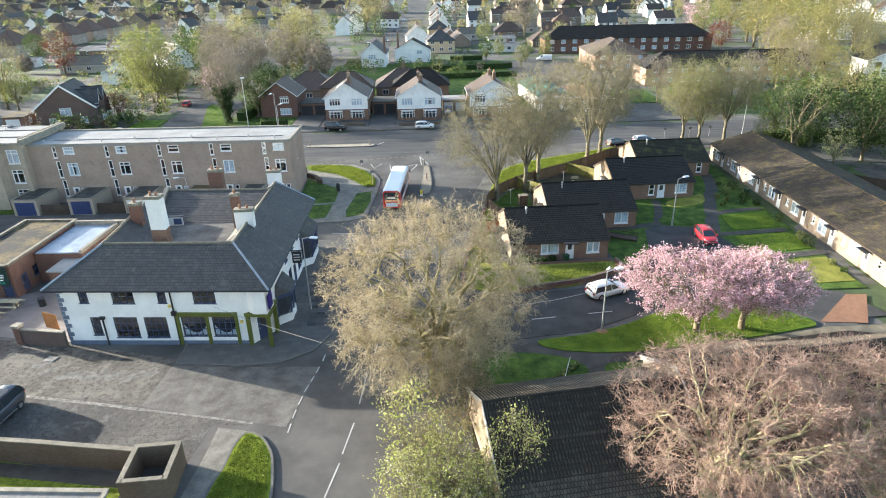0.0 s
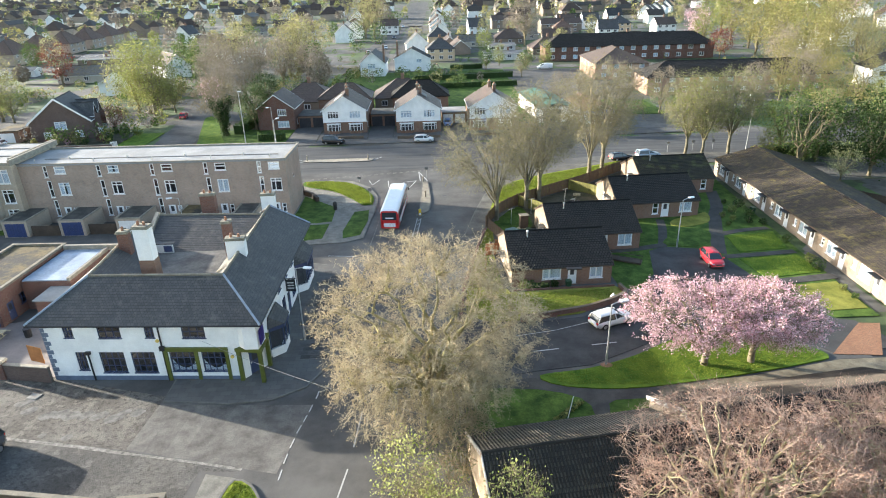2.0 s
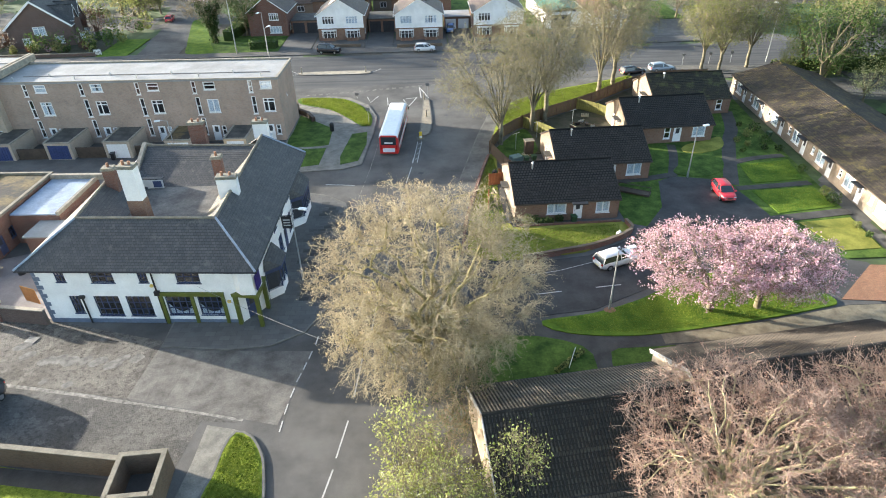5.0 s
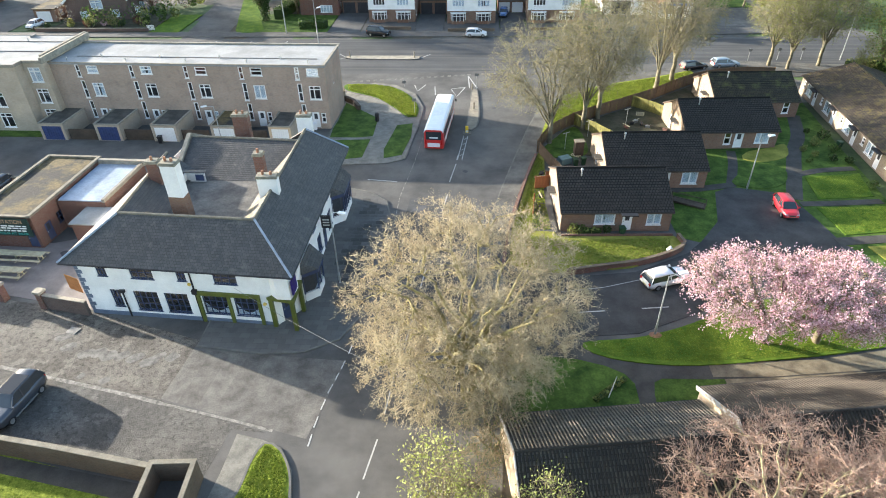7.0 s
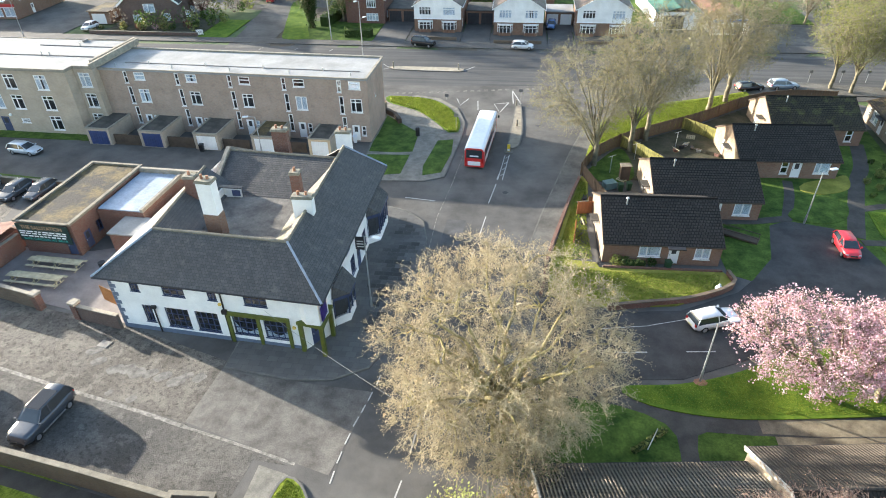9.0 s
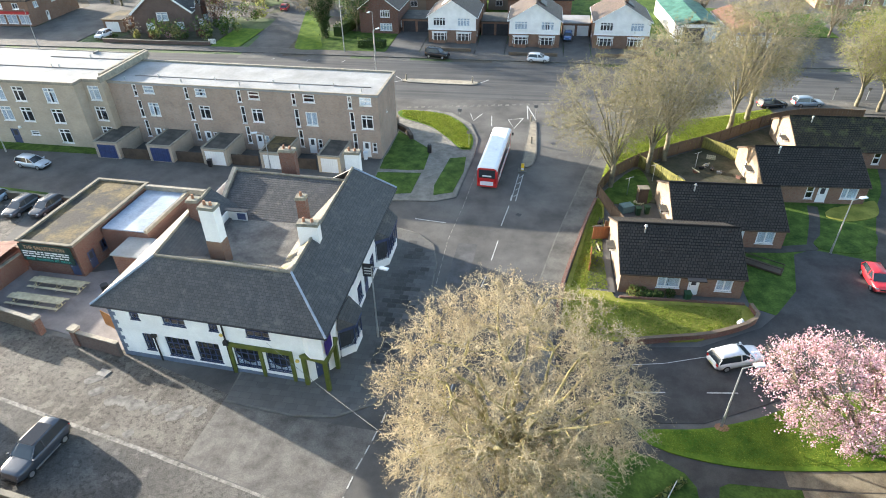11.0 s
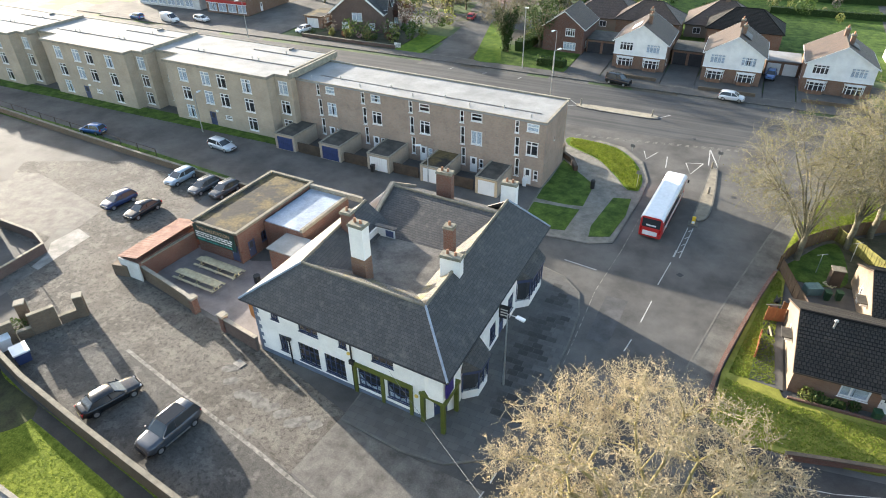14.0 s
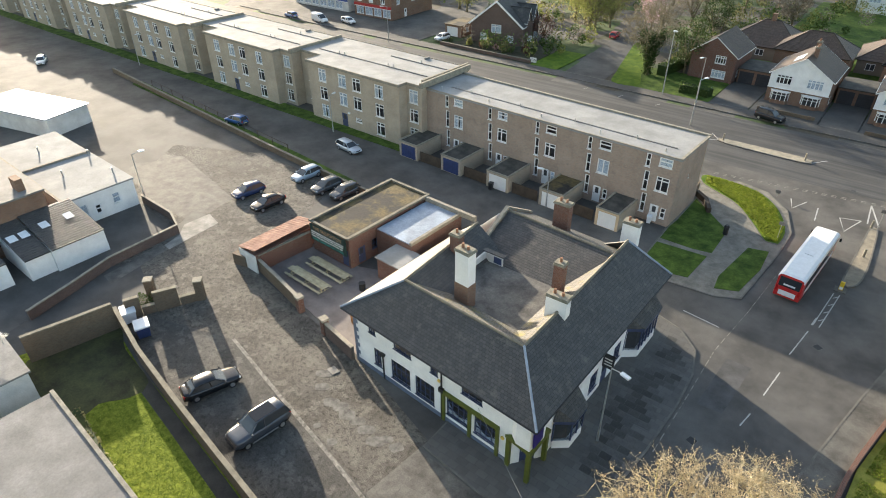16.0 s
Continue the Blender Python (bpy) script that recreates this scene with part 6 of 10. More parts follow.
# ---- white gabled houses across the main road ----
def gabled_house(x, y, turn, L, D, eave, ridge, lower, upper, roof, front, label, split=2.75, name="house", group="houses", side=None, chim=()):
    """A house with its gable to the street: front along x, ridge along y."""
    h = thing(name, x, y, turn, label, "house", group)
    low = [o for o in front if o[3] <= split + 0.05]
    high = [o for o in front if o[1] >= split - 0.05]
    if lower is not upper:
        facade(h, (0, 0), (L, 0), 0, split, low, lower)
        facade(h, (0, -0.12), (L, -0.12), split, eave, high, upper, apex=ridge)
        part("storey_band", boxes((-0.05, -0.2, split - 0.12, L + 0.05, 0.0, split)), M_UPVC, h)
    else:
        facade(h, (0, 0), (L, 0), 0, eave, front, lower, apex=ridge)
    facade(h, (L, 0), (L, D), 0, eave, side or [(2, 0.9, 3.2, 2.2, "plain")], lower)
    facade(h, (L, D), (0, D), 0, eave, [], lower, apex=ridge)
    facade(h, (0, D), (0, 0), 0, eave, side or [(5, 0.9, 6, 2.2, "plain")], lower)
    interior(h, 0.3, 0.3, L - 0.3, D - 0.3, eave - 0.05)
    rr = new("roof_frame")
    rr.parent = h
    rr.matrix_local = pose(L, 0, 0, 0, 0, 90)
    gable_roof(rr, D, L, eave, ridge, roof, 0.35, 0.3, 0.3)
    for cx, cy, top in chim:
        chimney(h, cx, cy, eave, top, 0.9, 0.65, M_BRICK_BROWN, None, 0, 3, 90)
    return h


def bay_front(h, u0, u1, y=0.0):
    bay = new("bay_window")
    bay.parent = h
    pts = [(u0, y), (u0 + 0.35, y - 0.65), (u1 - 0.35, y - 0.65), (u1, y)]
    part("bay_base", slab(pts, 0.05, 0.75), M_BRICK_BROWN, bay)
    part("bay_pane", slab([(a, b + 0.03) for a, b in pts], 0.75, 2.15), M_GLASS, bay)
    # Dark fill added behind the panes, with the room's dimness as colour.
    part("bay_core", slab([(a, b + 0.3) for a, b in pts], 0.75, 2.15), M_INSIDE, bay)
    for (xa, ya), (xb, yb) in zip(pts, pts[1:]):
        n = 1 if abs(yb - ya) > 0.1 else 3
        for k in range(n + 1):
            cx, cy = xa + (xb - xa) * k / n, ya + (yb - ya) * k / n
            if k < n or (xb, yb) == pts[-1]:
                part("mullion", boxes((cx - 0.06, cy - 0.06, 0.75, cx + 0.06, cy + 0.06, 2.15)), M_UPVC, bay)
    part("bay_transom", ribbon(pts, 0.1, 1.65, 1.72), M_UPVC, bay)
    part("bay_roof", slab([(u0 - 0.15, y), (u0 + 0.28, y - 0.8), (u1 - 0.28, y - 0.8), (u1 + 0.15, y)], 2.15, 2.35), M_UPVC, bay)
    return bay


for x, y, turn, L in ((-21.7, 141.0, -0.5, 9.6), (-5.4, 139.6, 0.5, 9.8), (10.9, 140.2, 0.6, 10.4)):
    h = gabled_house(x, y, turn, L, 11.0, 5.3, 8.3, M_BRICK_BROWN, M_RENDER, M_TILE_BROWN, [(1.0, 3.4, 3.5, 5.0, "bay4"), (L - 3.7, 3.4, L - 1.2, 5.0, "bay4")], "white rendered gabled house over brick ground floor", chim=((L / 2 + 0.6, 3.4, 9.6), (L / 2, 7.5, 9.6)))
    bay_front(h, 0.8, 3.7)
    bay_front(h, L - 3.9, L - 1.0)
    part("forecourt_wall", boxes((0.3, -5.6, 0, L - 0.3, -5.35, 0.7)), M_BRICK_WALL, h)
    part("solar_panel" if x > -10 else "roof_light", boxes((0, 0, 0, 1.6, 3.4, 0.08)), M_LAMP_HEAD if x < -10 else M_FELT_GREY, h).matrix_local = pose(L / 2 + 0.7, 2.5, 8.1, 0, 33, 0) if x > -10 else pose(L / 2 - 2.3, 1.6, 6.95, 0, -32, 0)
gabled_house(-37.4, 146.3, -1.5, 8.4, 10.0, 5.2, 8.2, M_BRICK_RED, M_BRICK_RED, M_TILE_BROWN, [(4.6, 3.4, 6.6, 4.9, "bay4"), (4.4, 0.7, 7.0, 2.2, "bay4")], "red brick gabled house with white windows")
dh = gabled_house(-86.2, 141.2, 12.0, 12.4, 11.5, 4.4, 9.2, M_BRICK_DARK, M_BRICK_DARK, M_SLATE, [(5.0, 2.5, 7.4, 4.3, "casement"), (2.4, 0.7, 4.0, 2.2, "plain"), (8.8, 0.7, 10.4, 2.2, "plain")], "dark brick house with white bargeboards and steep slate roof")
for p, q in (((-0.4, -0.42, 4.05), (6.2, -0.42, 9.3)), ((12.8, -0.42, 4.05), (6.2, -0.42, 9.3))):
    d = Vector(q) - Vector(p)
    m = Matrix.Translation(p) @ d.to_track_quat("X", "Z").to_matrix().to_4x4()
    part("bargeboard", box(bmesh.new(), 0, -0.04, -0.2, d.length, 0.04, 0.16, m), M_UPVC, dh, "white painted bargeboard")
for x, y in ((-74.3, 145.9), (-75.15, 149.9)):
    gabled_house(x, y, 102.0, 2.9, 4.6, 5.3, 7.7, M_BRICK_DARK, M_BRICK_DARK, M_SLATE, [(0.6, 3.5, 2.3, 5.1, "casement"), (0.6, 0.8, 2.3, 2.2, "plain")], "dark brick dormer wing with white bargeboards", name="dormer_wing", group="dormer wings")


# links and garages between the houses
def flat_garage(x, y, w, d, h, door, wallm, roofm, label, turn=0.0, n=1):
    g = thing("garage", x, y, turn, label, "garage", "house garages")
    u = w / n
    facade(g, (0, 0), (w, 0), 0, h, [(u * k + 0.25, 0.02, u * (k + 1) - 0.25, h - 0.4, door) for k in range(n)], wallm, 0.2)
    facade(g, (w, 0), (w, d), 0, h, [], wallm, 0.2)
    facade(g, (w, d), (0, d), 0, h, [], wallm, 0.2)
    facade(g, (0, d), (0, 0), 0, h, [], wallm, 0.2)
    part("roof", boxes((-0.1, -0.15, h, w + 0.1, d + 0.1, h + 0.16)), roofm, g)
    return g


flat_garage(-28.6, 148, 6.2, 7, 2.7, "garage_dark", M_BRICK_BROWN, M_FELT_DARK, "pair of dark garages set back between houses", n=2)
flat_garage(-11.6, 147, 5.8, 7, 2.8, "garage_dark", M_BRICK_BROWN, M_FELT_DARK, "pair of dark garages set back between houses", n=2)
flat_garage(5.0, 148, 5.6, 6, 2.6, "garage_white", M_BRICK_BROWN, M_FELT, "pair of white-doored garages with pale roof", n=2)

hb = thing("hipped_house", -25.5, 160, 0, "brown hipped roof of a house behind", "house", "houses")
part("wall_shell", boxes((0, 0, 0, 13, 9, 4.6)), M_BRICK_BROWN, hb)
hip_roof(hb, 13, 9, 4.6, 7.6, M_TILE_BROWN)
hb2 = thing("hipped_house", -7, 160, 0, "dark hipped roof of a house behind", "house", "houses")
part("wall_shell", boxes((0, 0, 0, 14, 9, 4.6)), M_BRICK_BROWN, hb2)
hip_roof(hb2, 14, 9, 4.6, 7.8, M_TILE_DARK)

# garage workshop with a green roof
ws = thing("workshop", 27.5, 146, 4, "white workshop with green sheet roof", "workshop")
facade(ws, (0, 0), (8, 0), 0, 3.4, [(1.0, 0.05, 5.2, 2.8, "garage_dark")], M_RENDER)
facade(ws, (8, 0), (8, 22), 0, 3.4, [], M_RENDER)
facade(ws, (8, 22), (0, 22), 0, 3.4, [], M_RENDER)
facade(ws, (0, 22), (0, 0), 0, 3.4, [], M_RENDER)
M_GREEN_SHEET = mat("green_sheet", (0.03, 0.13, 0.09), 0.6, 0.4, 0.6, 8.0, 0.1, col2=(0.08, 0.2, 0.15))
gr = bmesh.new()
courses(gr, (-0.3, -0.3, 3.3), (-0.3, 22.3, 3.3), (4, 22.3, 4.4), (4, -0.3, 4.4), 1.2, 0.03)
courses(gr, (8.3, 22.3, 3.3), (8.3, -0.3, 3.3), (4, -0.3, 4.4), (4, 22.3, 4.4), 1.2, 0.03)
part("roof", gr, M_GREEN_SHEET, ws)
ws2 = thing("workshop_office", 37.5, 143, 4, "white office wing with red and blue fascia", "workshop")
facade(ws2, (0, 0), (7, 0), 0, 3.0, [(1.0, 0.8, 3.0, 2.2, "single"), (4.0, 0.1, 5.2, 2.2, "door_dark")], M_RENDER)
facade(ws2, (7, 0), (7, 16), 0, 3.0, [], M_RENDER)
facade(ws2, (0, 16), (0, 0), 0, 3.0, [], M_RENDER)
rr = new("roof_frame")
rr.parent = ws2
rr.matrix_local = pose(7, 0, 0, 0, 0, 90)
gable_roof(rr, 16, 7, 3.0, 4.3, M_TILE_RED, 0.3, 0.3, 0.3)
part("fascia", boxes((0.2, -0.2, 2.45, 6.8, -0.003, 2.95)), mat("fascia_blue", (0.03, 0.12, 0.4), 0.5, 0.2, 1.0, 8.0, 0.0), ws2)

# cottage pair, care home, further houses
gabled_house(-21, 227, -2, 8.5, 14, 4.6, 8.2, M_RENDER, M_RENDER, M_SLATE, [(2.4, 2.7, 5.2, 4.4, "wide")], "white cottage with grey slate roof", chim=((8.2, 2.0, 10.5),))
gabled_house(-9.5, 238, -2, 13, 9, 4.6, 8.0, M_RENDER, M_RENDER, M_TILE_DARK, [(8, 3, 10, 4.4, "plain")], "white house behind a tall brick chimney", chim=((1.2, 1.0, 10.5),))
ch = thing("care_home", 49, 254, -2, "long two-storey red brick care home with dark roof", "care home")
ops = [(2 + 4.5 * k, 0.9 + 2.8 * f, 3.8 + 4.5 * k, 2.3 + 2.8 * f, "plain") for k in range(14) for f in range(2)]
facade(ch, (0, 0), (66, 0), 0, 5.6, ops, M_BRICK_RED)
facade(ch, (66, 0), (66, 13), 0, 5.6, [], M_BRICK_RED)
facade(ch, (0, 13), (0, 0), 0, 5.6, [], M_BRICK_RED)
interior(ch, 0.3, 0.3, 65.7, 12.7, 5.5)
hip_roof(ch, 66, 13, 5.6, 9.6, M_TILE_DARK, 0.5, 0.6)
cw = thing("care_home_wing", 56, 205, -2, "brown brick wing with broad hipped roof", "care home")
facade(cw, (0, 0), (17, 0), 0, 5.2, [(2 + 4 * k, 0.9 + 2.6 * f, 3.6 + 4 * k, 2.2 + 2.6 * f, "plain") for k in range(4) for f in range(2)], M_BRICK_ROSE)
facade(cw, (17, 0), (17, 24), 0, 5.2, [], M_BRICK_ROSE)
facade(cw, (0, 24), (0, 0), 0, 5.2, [(3 + 5 * k, 3.4, 4.4 + 5 * k, 4.7, "plain") for k in range(4)], M_BRICK_ROSE)
interior(cw, 0.3, 0.3, 16.7, 23.7, 5.1)
hip_roof(cw, 17, 24, 5.2, 9.0, M_TILE_BROWN, 0.5, 0.6)
cw2 = thing("care_home_wing", 63, 176, -2, "pale brick wing with dark hipped roof", "care home")
facade(cw2, (0, 0), (50, 0), 0, 5.0, [(2 + 4 * k, 0.9 + 2.6 * f, 3.6 + 4 * k, 2.2 + 2.6 * f, "plain") for k in range(12) for f in range(2)], M_BRICK_ROSE)
facade(cw2, (50, 0), (50, 13), 0, 5.0, [], M_BRICK_ROSE)
facade(cw2, (0, 13), (0, 0), 0, 5.0, [(2, 3.2, 3.4, 4.5, "plain"), (8, 3.2, 9.4, 4.5, "plain")], M_BRICK_ROSE)
interior(cw2, 0.3, 0.3, 49.7, 12.7, 4.9)
hip_roof(cw2, 50, 13, 5.0, 8.4, M_TILE_DARK, 0.5, 0.6)
gabled_house(126, 176, -12, 13, 11, 5.4, 8.6, M_RENDER, M_RENDER, M_TILE_DARK, [(2, 3.4, 3.6, 4.8, "sash"), (8, 3.4, 9.6, 4.8, "sash"), (2, 0.9, 3.6, 2.4, "sash"), (8, 0.9, 9.6, 2.4, "sash")], "white house with dark windows among trees")
gabled_house(-100, 202, 3, 11, 10, 3.6, 7.4, M_RENDER, M_RENDER, M_SLATE, [(5, 2.6, 7, 4.2, "plain")], "white gabled house half hidden by trees")
gabled_house(-92, 236, 38, 9, 16, 4.2, 8.2, M_RENDER, M_RENDER, M_TILE_BROWN, [(3, 3.4, 6, 4.8, "plain")], "white gabled house seen between bare trees")


# ---- trees ----
def tubes_mesh(name, segs, sides):
    """One mesh of tapered tubes from rows of start, end and two radii."""
    segs = np.asarray(segs, float)
    p, q, r0, r1 = segs[:, 0:3], segs[:, 3:6], segs[:, 6], segs[:, 7]
    d = q - p
    d /= np.linalg.norm(d, axis=1, keepdims=True) + 1e-9
    ref = np.where(np.abs(d[:, 2:3]) > 0.9, np.array([[1.0, 0, 0]]), np.array([[0, 0, 1.0]]))
    u = np.cross(d, ref)
    u /= np.linalg.norm(u, axis=1, keepdims=True) + 1e-9
    w = np.cross(d, u)
    rings = []
    for c, r in ((p, r0), (q, r1)):
        for k in range(sides):
            a = 2 * math.pi * k / sides
            rings.append(c + (u * math.cos(a) + w * math.sin(a)) * r[:, None])
    verts = np.stack(rings, 1).reshape(-1, 3)
    base = np.arange(len(segs))[:, None] * 2 * sides
    faces = np.concatenate([base + np.array([[k, (k + 1) % sides, sides + (k + 1) % sides, sides + k]]) for k in range(sides)], 0)
    me = bpy.data.meshes.new(name)
    me.vertices.add(len(verts))
    me.vertices.foreach_set("co", verts.ravel())
    me.loops.add(faces.size)
    me.loops.foreach_set("vertex_index", faces.ravel())
    me.polygons.add(len(faces))
    me.polygons.foreach_set("loop_start", np.arange(0, faces.size, 4))
    me.update(calc_edges=True)
    return me


def leaves_mesh(name, centres, size, rng, droop=0.0, stretch=1.5, verts_per=4):
    """One mesh of many small bent leaves, each turned at random."""
    c = np.asarray(centres, float)
    n = len(c)
    a = rng.normal(size=(n, 3))
    a[:, 2] -= droop
    a /= np.linalg.norm(a, axis=1, keepdims=True)
    b = np.cross(a, rng.normal(size=(n, 3)))
    b /= np.linalg.norm(b, axis=1, keepdims=True) + 1e-9
    s = size * rng.uniform(0.6, 1.35, (n, 1))
    l, w = a * s * stretch * 0.5, b * s * 0.5
    verts = np.stack([c - l, c + w, c + l, c - w], 1).reshape(-1, 3)
    faces = np.arange(n * 4).reshape(-1, 4)
    me = bpy.data.meshes.new(name)
    me.vertices.add(len(verts))
    me.vertices.foreach_set("co", verts.ravel())
    me.loops.add(faces.size)
    me.loops.foreach_set("vertex_index", faces.ravel())
    me.polygons.add(n)
    me.polygons.foreach_set("loop_start", np.arange(0, faces.size, 4))
    me.update(calc_edges=True)
    return me


def tree(name, x, y, segs, label, bark, twig, leaf=None, leaf_size=0.1, per=2, seed=0, scatter=0.25, leaf_level=3, turn=0.0, category="tree", group="", z=0.0, scale=1.0, stretch=1.5, droop=0.0, keep=1.0):
    rng = np.random.default_rng(seed)
    t = thing(name, x, y, turn, label, category, group, z=z)
    t.scale = (scale,) * 3
    thick = [s[1:] for s in segs if s[0] <= 1]
    mid = [s[1:] for s in segs if s[0] == 2]
    thin = [s[1:] for s in segs if 3 <= s[0] < 5]
    spikes = [s[1:8] for s in segs if s[0] >= 5]
    part("trunk", tubes_mesh("trunk", thick, 7), bark, t)
    if mid:
        part("branch_work", tubes_mesh("branches", mid, 4), bark if leaf is None else bark, t, kind="stuff")
    if thin:
        part("twig_work", tubes_mesh("twigs", thin, 3), twig, t, kind="stuff")
    if spikes:
        part("spur_work", spurs_mesh("spurs", spikes), twig, t, kind="stuff")
    if leaf:
        tips = np.array([s[4:7] for s in segs if s[0] >= leaf_level])
        tips = tips[rng.random(len(tips)) < keep]
        c = np.repeat(tips, per, 0) + rng.normal(size=(len(tips) * per, 3)) * scatter
        part("crown", leaves_mesh("crown", c, leaf_size, rng, droop, stretch), leaf, t, kind="stuff")
    return t


M_LEAF_LIME = leaf_mat("lime_leaf", (0.2, 0.225, 0.065), (0.3, 0.325, 0.105), 0.4)
M_LEAF_GREEN = leaf_mat("green_leaf", (0.05, 0.092, 0.02), (0.125, 0.185, 0.048))
M_LEAF_DARK = leaf_mat("dark_leaf", (0.025, 0.05, 0.014), (0.075, 0.12, 0.03))
M_LEAF_PALE = leaf_mat("pale_leaf", (0.24, 0.235, 0.1), (0.36, 0.34, 0.17), 0.4)
M_LEAF_OLIVE = leaf_mat("olive_leaf", (0.2, 0.19, 0.07), (0.31, 0.29, 0.11), 0.4)
M_TWIG_HAZE = leaf_mat("massed_twigs", (0.2, 0.172, 0.135), (0.32, 0.28, 0.225), 0.2)
M_LEAF_COPPER = leaf_mat("copper_leaf", (0.12, 0.04, 0.03), (0.22, 0.09, 0.06))
M_PINK = leaf_mat("pink_blossom", (0.55, 0.27, 0.33), (0.9, 0.7, 0.75), 0.35)
M_WHITE_BLOSSOM = leaf_mat("white_blossom", (0.26, 0.31, 0.07), (0.66, 0.7, 0.42), 0.35)
M_BUD = leaf_mat("buff_bud", (0.33, 0.26, 0.155), (0.54, 0.45, 0.295), 0.4)

R = np.random.default_rng


def spurs_mesh(name, segs):
    """One mesh of thin three-sided spikes, from rows of start, end and the radius at the start."""
    segs = np.asarray(segs, float)
    p, q, r = segs[:, 0:3], segs[:, 3:6], segs[:, 6]
    d = q - p
    u = np.cross(d, np.array([[0.31, 0.52, 0.79]]))
    u /= np.linalg.norm(u, axis=1, keepdims=True) + 1e-9
    w = np.cross(d, u)
    w /= np.linalg.norm(w, axis=1, keepdims=True) + 1e-9
    ring = [p + (u * math.cos(a) + w * math.sin(a)) * r[:, None] for a in (0.0, 2.094, 4.189)]
    verts = np.stack([*ring, q], 1).reshape(-1, 3)
    base = np.arange(len(segs))[:, None] * 4
    faces = np.concatenate([base + np.array([[k, (k + 1) % 3, 3]]) for k in range(3)], 0)
    me = bpy.data.meshes.new(name)
    me.vertices.add(len(verts))
    me.vertices.foreach_set("co", verts.ravel())
    me.loops.add(faces.size)
    me.loops.foreach_set("vertex_index", faces.ravel())
    me.polygons.add(len(faces))
    me.polygons.foreach_set("loop_start", np.arange(0, faces.size, 3))
    me.update(calc_edges=True)
    return me


def crown_tree(rng, fork, env, trunk_r, limbs=8, mids=160, fines=900, twigs=9000, twig_len=0.9, droop=0.3, stems=1, lean=(0.0, 0.0), wob=0.12, thin=0.016, fine_r=None, limb_r=0.62, spurs=0, spur_len=0.4, taper=0.26, mid_r=0.2):
    """The branches of a tree whose crown fills the ellipsoids env: (x, y, z, rx, ry, rz). Each finer order starts at the nearest node of the one before."""
    out = []
    env = np.asarray(env, float)

    def inside(n, lo, hi):
        e = env[rng.choice(len(env), n, p=env[:, 3:].prod(1) / env[:, 3:].prod(1).sum())]
        d = rng.normal(size=(n, 3))
        d /= np.linalg.norm(d, axis=1, keepdims=True)
        return e[:, :3] + d * e[:, 3:] * rng.uniform(lo ** 2, hi ** 2, (n, 1)) ** 0.5

    def path(p, q, n, r0, r1, level, sag=0.0, arch=0.0):
        length = np.linalg.norm(q - p)
        pts = [p]
        for k in range(1, n + 1):
            t = k / n
            c = p * (1 - t) + q * t + np.array([0, 0, arch * length * math.sin(math.pi * t) - sag * length * t * t])
            if k < n or sag:
                c = c + rng.normal(size=3) * wob * length / n
            pts.append(c)
        for k in range(n):
            out.append((level, *pts[k], *pts[k + 1], r0 + (r1 - r0) * k / n, r0 + (r1 - r0) * (k + 1) / n))
        return pts

    nodes = []
    for s in range(stems):
        a = 2 * math.pi * s / stems + 0.7
        b = np.array([math.cos(a), math.sin(a), 0]) * 0.3 * (stems > 1)
        top = np.array([lean[0], lean[1], fork]) + b * 2.2
        path(b, top, 5, trunk_r * 1.35, trunk_r, 0)
        for k in range(limbs):
            e = env[k % len(env)]
            az, el = 2.4 * k + s, math.asin(min(0.95, 0.05 + 0.9 * k / limbs))
            goal = e[:3] + e[3:] * 0.68 * np.array([math.cos(az) * math.cos(el), math.sin(az) * math.cos(el), math.sin(el) * 0.9])
            nodes += path(top - np.array([0, 0, rng.random() * fork * 0.3]), goal, 6, trunk_r * limb_r, trunk_r * limb_r * taper, 1, 0, 0.08)[1:]

    def order(count, lo, hi, n, r0, r1, level, sag, nodes, cut=99.0):
        near = np.array(nodes)
        made = []
        for q in inside(count, lo, hi):
            d = np.linalg.norm(near - q, axis=1) + np.maximum(0, near[:, 2] - q[2]) * 0.3
            p = near[int(d.argmin())]
            v = q - p
            ln = np.linalg.norm(v)
            if ln > cut:
                q = p + v * cut / ln
            made += path(p, q, n, r0, r1, level, sag, 0.06)[1:]
        return made

    mid = order(mids, 0.4, 0.95, 4, trunk_r * mid_r, trunk_r * mid_r * 0.35, 2, 0.02, nodes)
    fine = order(fines, 0.55, 1.0, 3, fine_r or trunk_r * 0.075, (fine_r or 0.028) * 0.64, 3, droop * 0.3, nodes + mid, 3.5)
    near = np.array(fine)
    centre = env[:, :3].mean(0)
    if not twigs:
        return out
    p = near[rng.integers(0, len(near), twigs)]
    d = rng.normal(size=(twigs, 3)) + (p - centre) / (np.linalg.norm(p - centre, axis=1, keepdims=True) + 1e-6) * 0.9
    d /= np.linalg.norm(d, axis=1, keepdims=True)
    ln = twig_len * rng.uniform(0.4, 1.3, (twigs, 1))
    m = p + d * ln * 0.5
    q = m + (d + np.array([0, 0, -droop * 1.6]) + rng.normal(size=(twigs, 3)) * 0.45) * ln * 0.5
    one = np.ones((twigs, 1))
    out += map(tuple, np.concatenate([one * 4, p, m, one * thin, one * thin * 0.8], 1))
    out += map(tuple, np.concatenate([one * 5, m, q, one * thin * 0.85, one * 0], 1))
    for _ in range(spurs):
        t = rng.uniform(0.2, 1.9, (twigs, 1))
        b = np.where(t < 1, p + (m - p) * t, m + (q - m) * (t - 1))
        side = d * 0.8 + rng.normal(size=(twigs, 3)) * 0.75 + np.array([0, 0, 0.15])
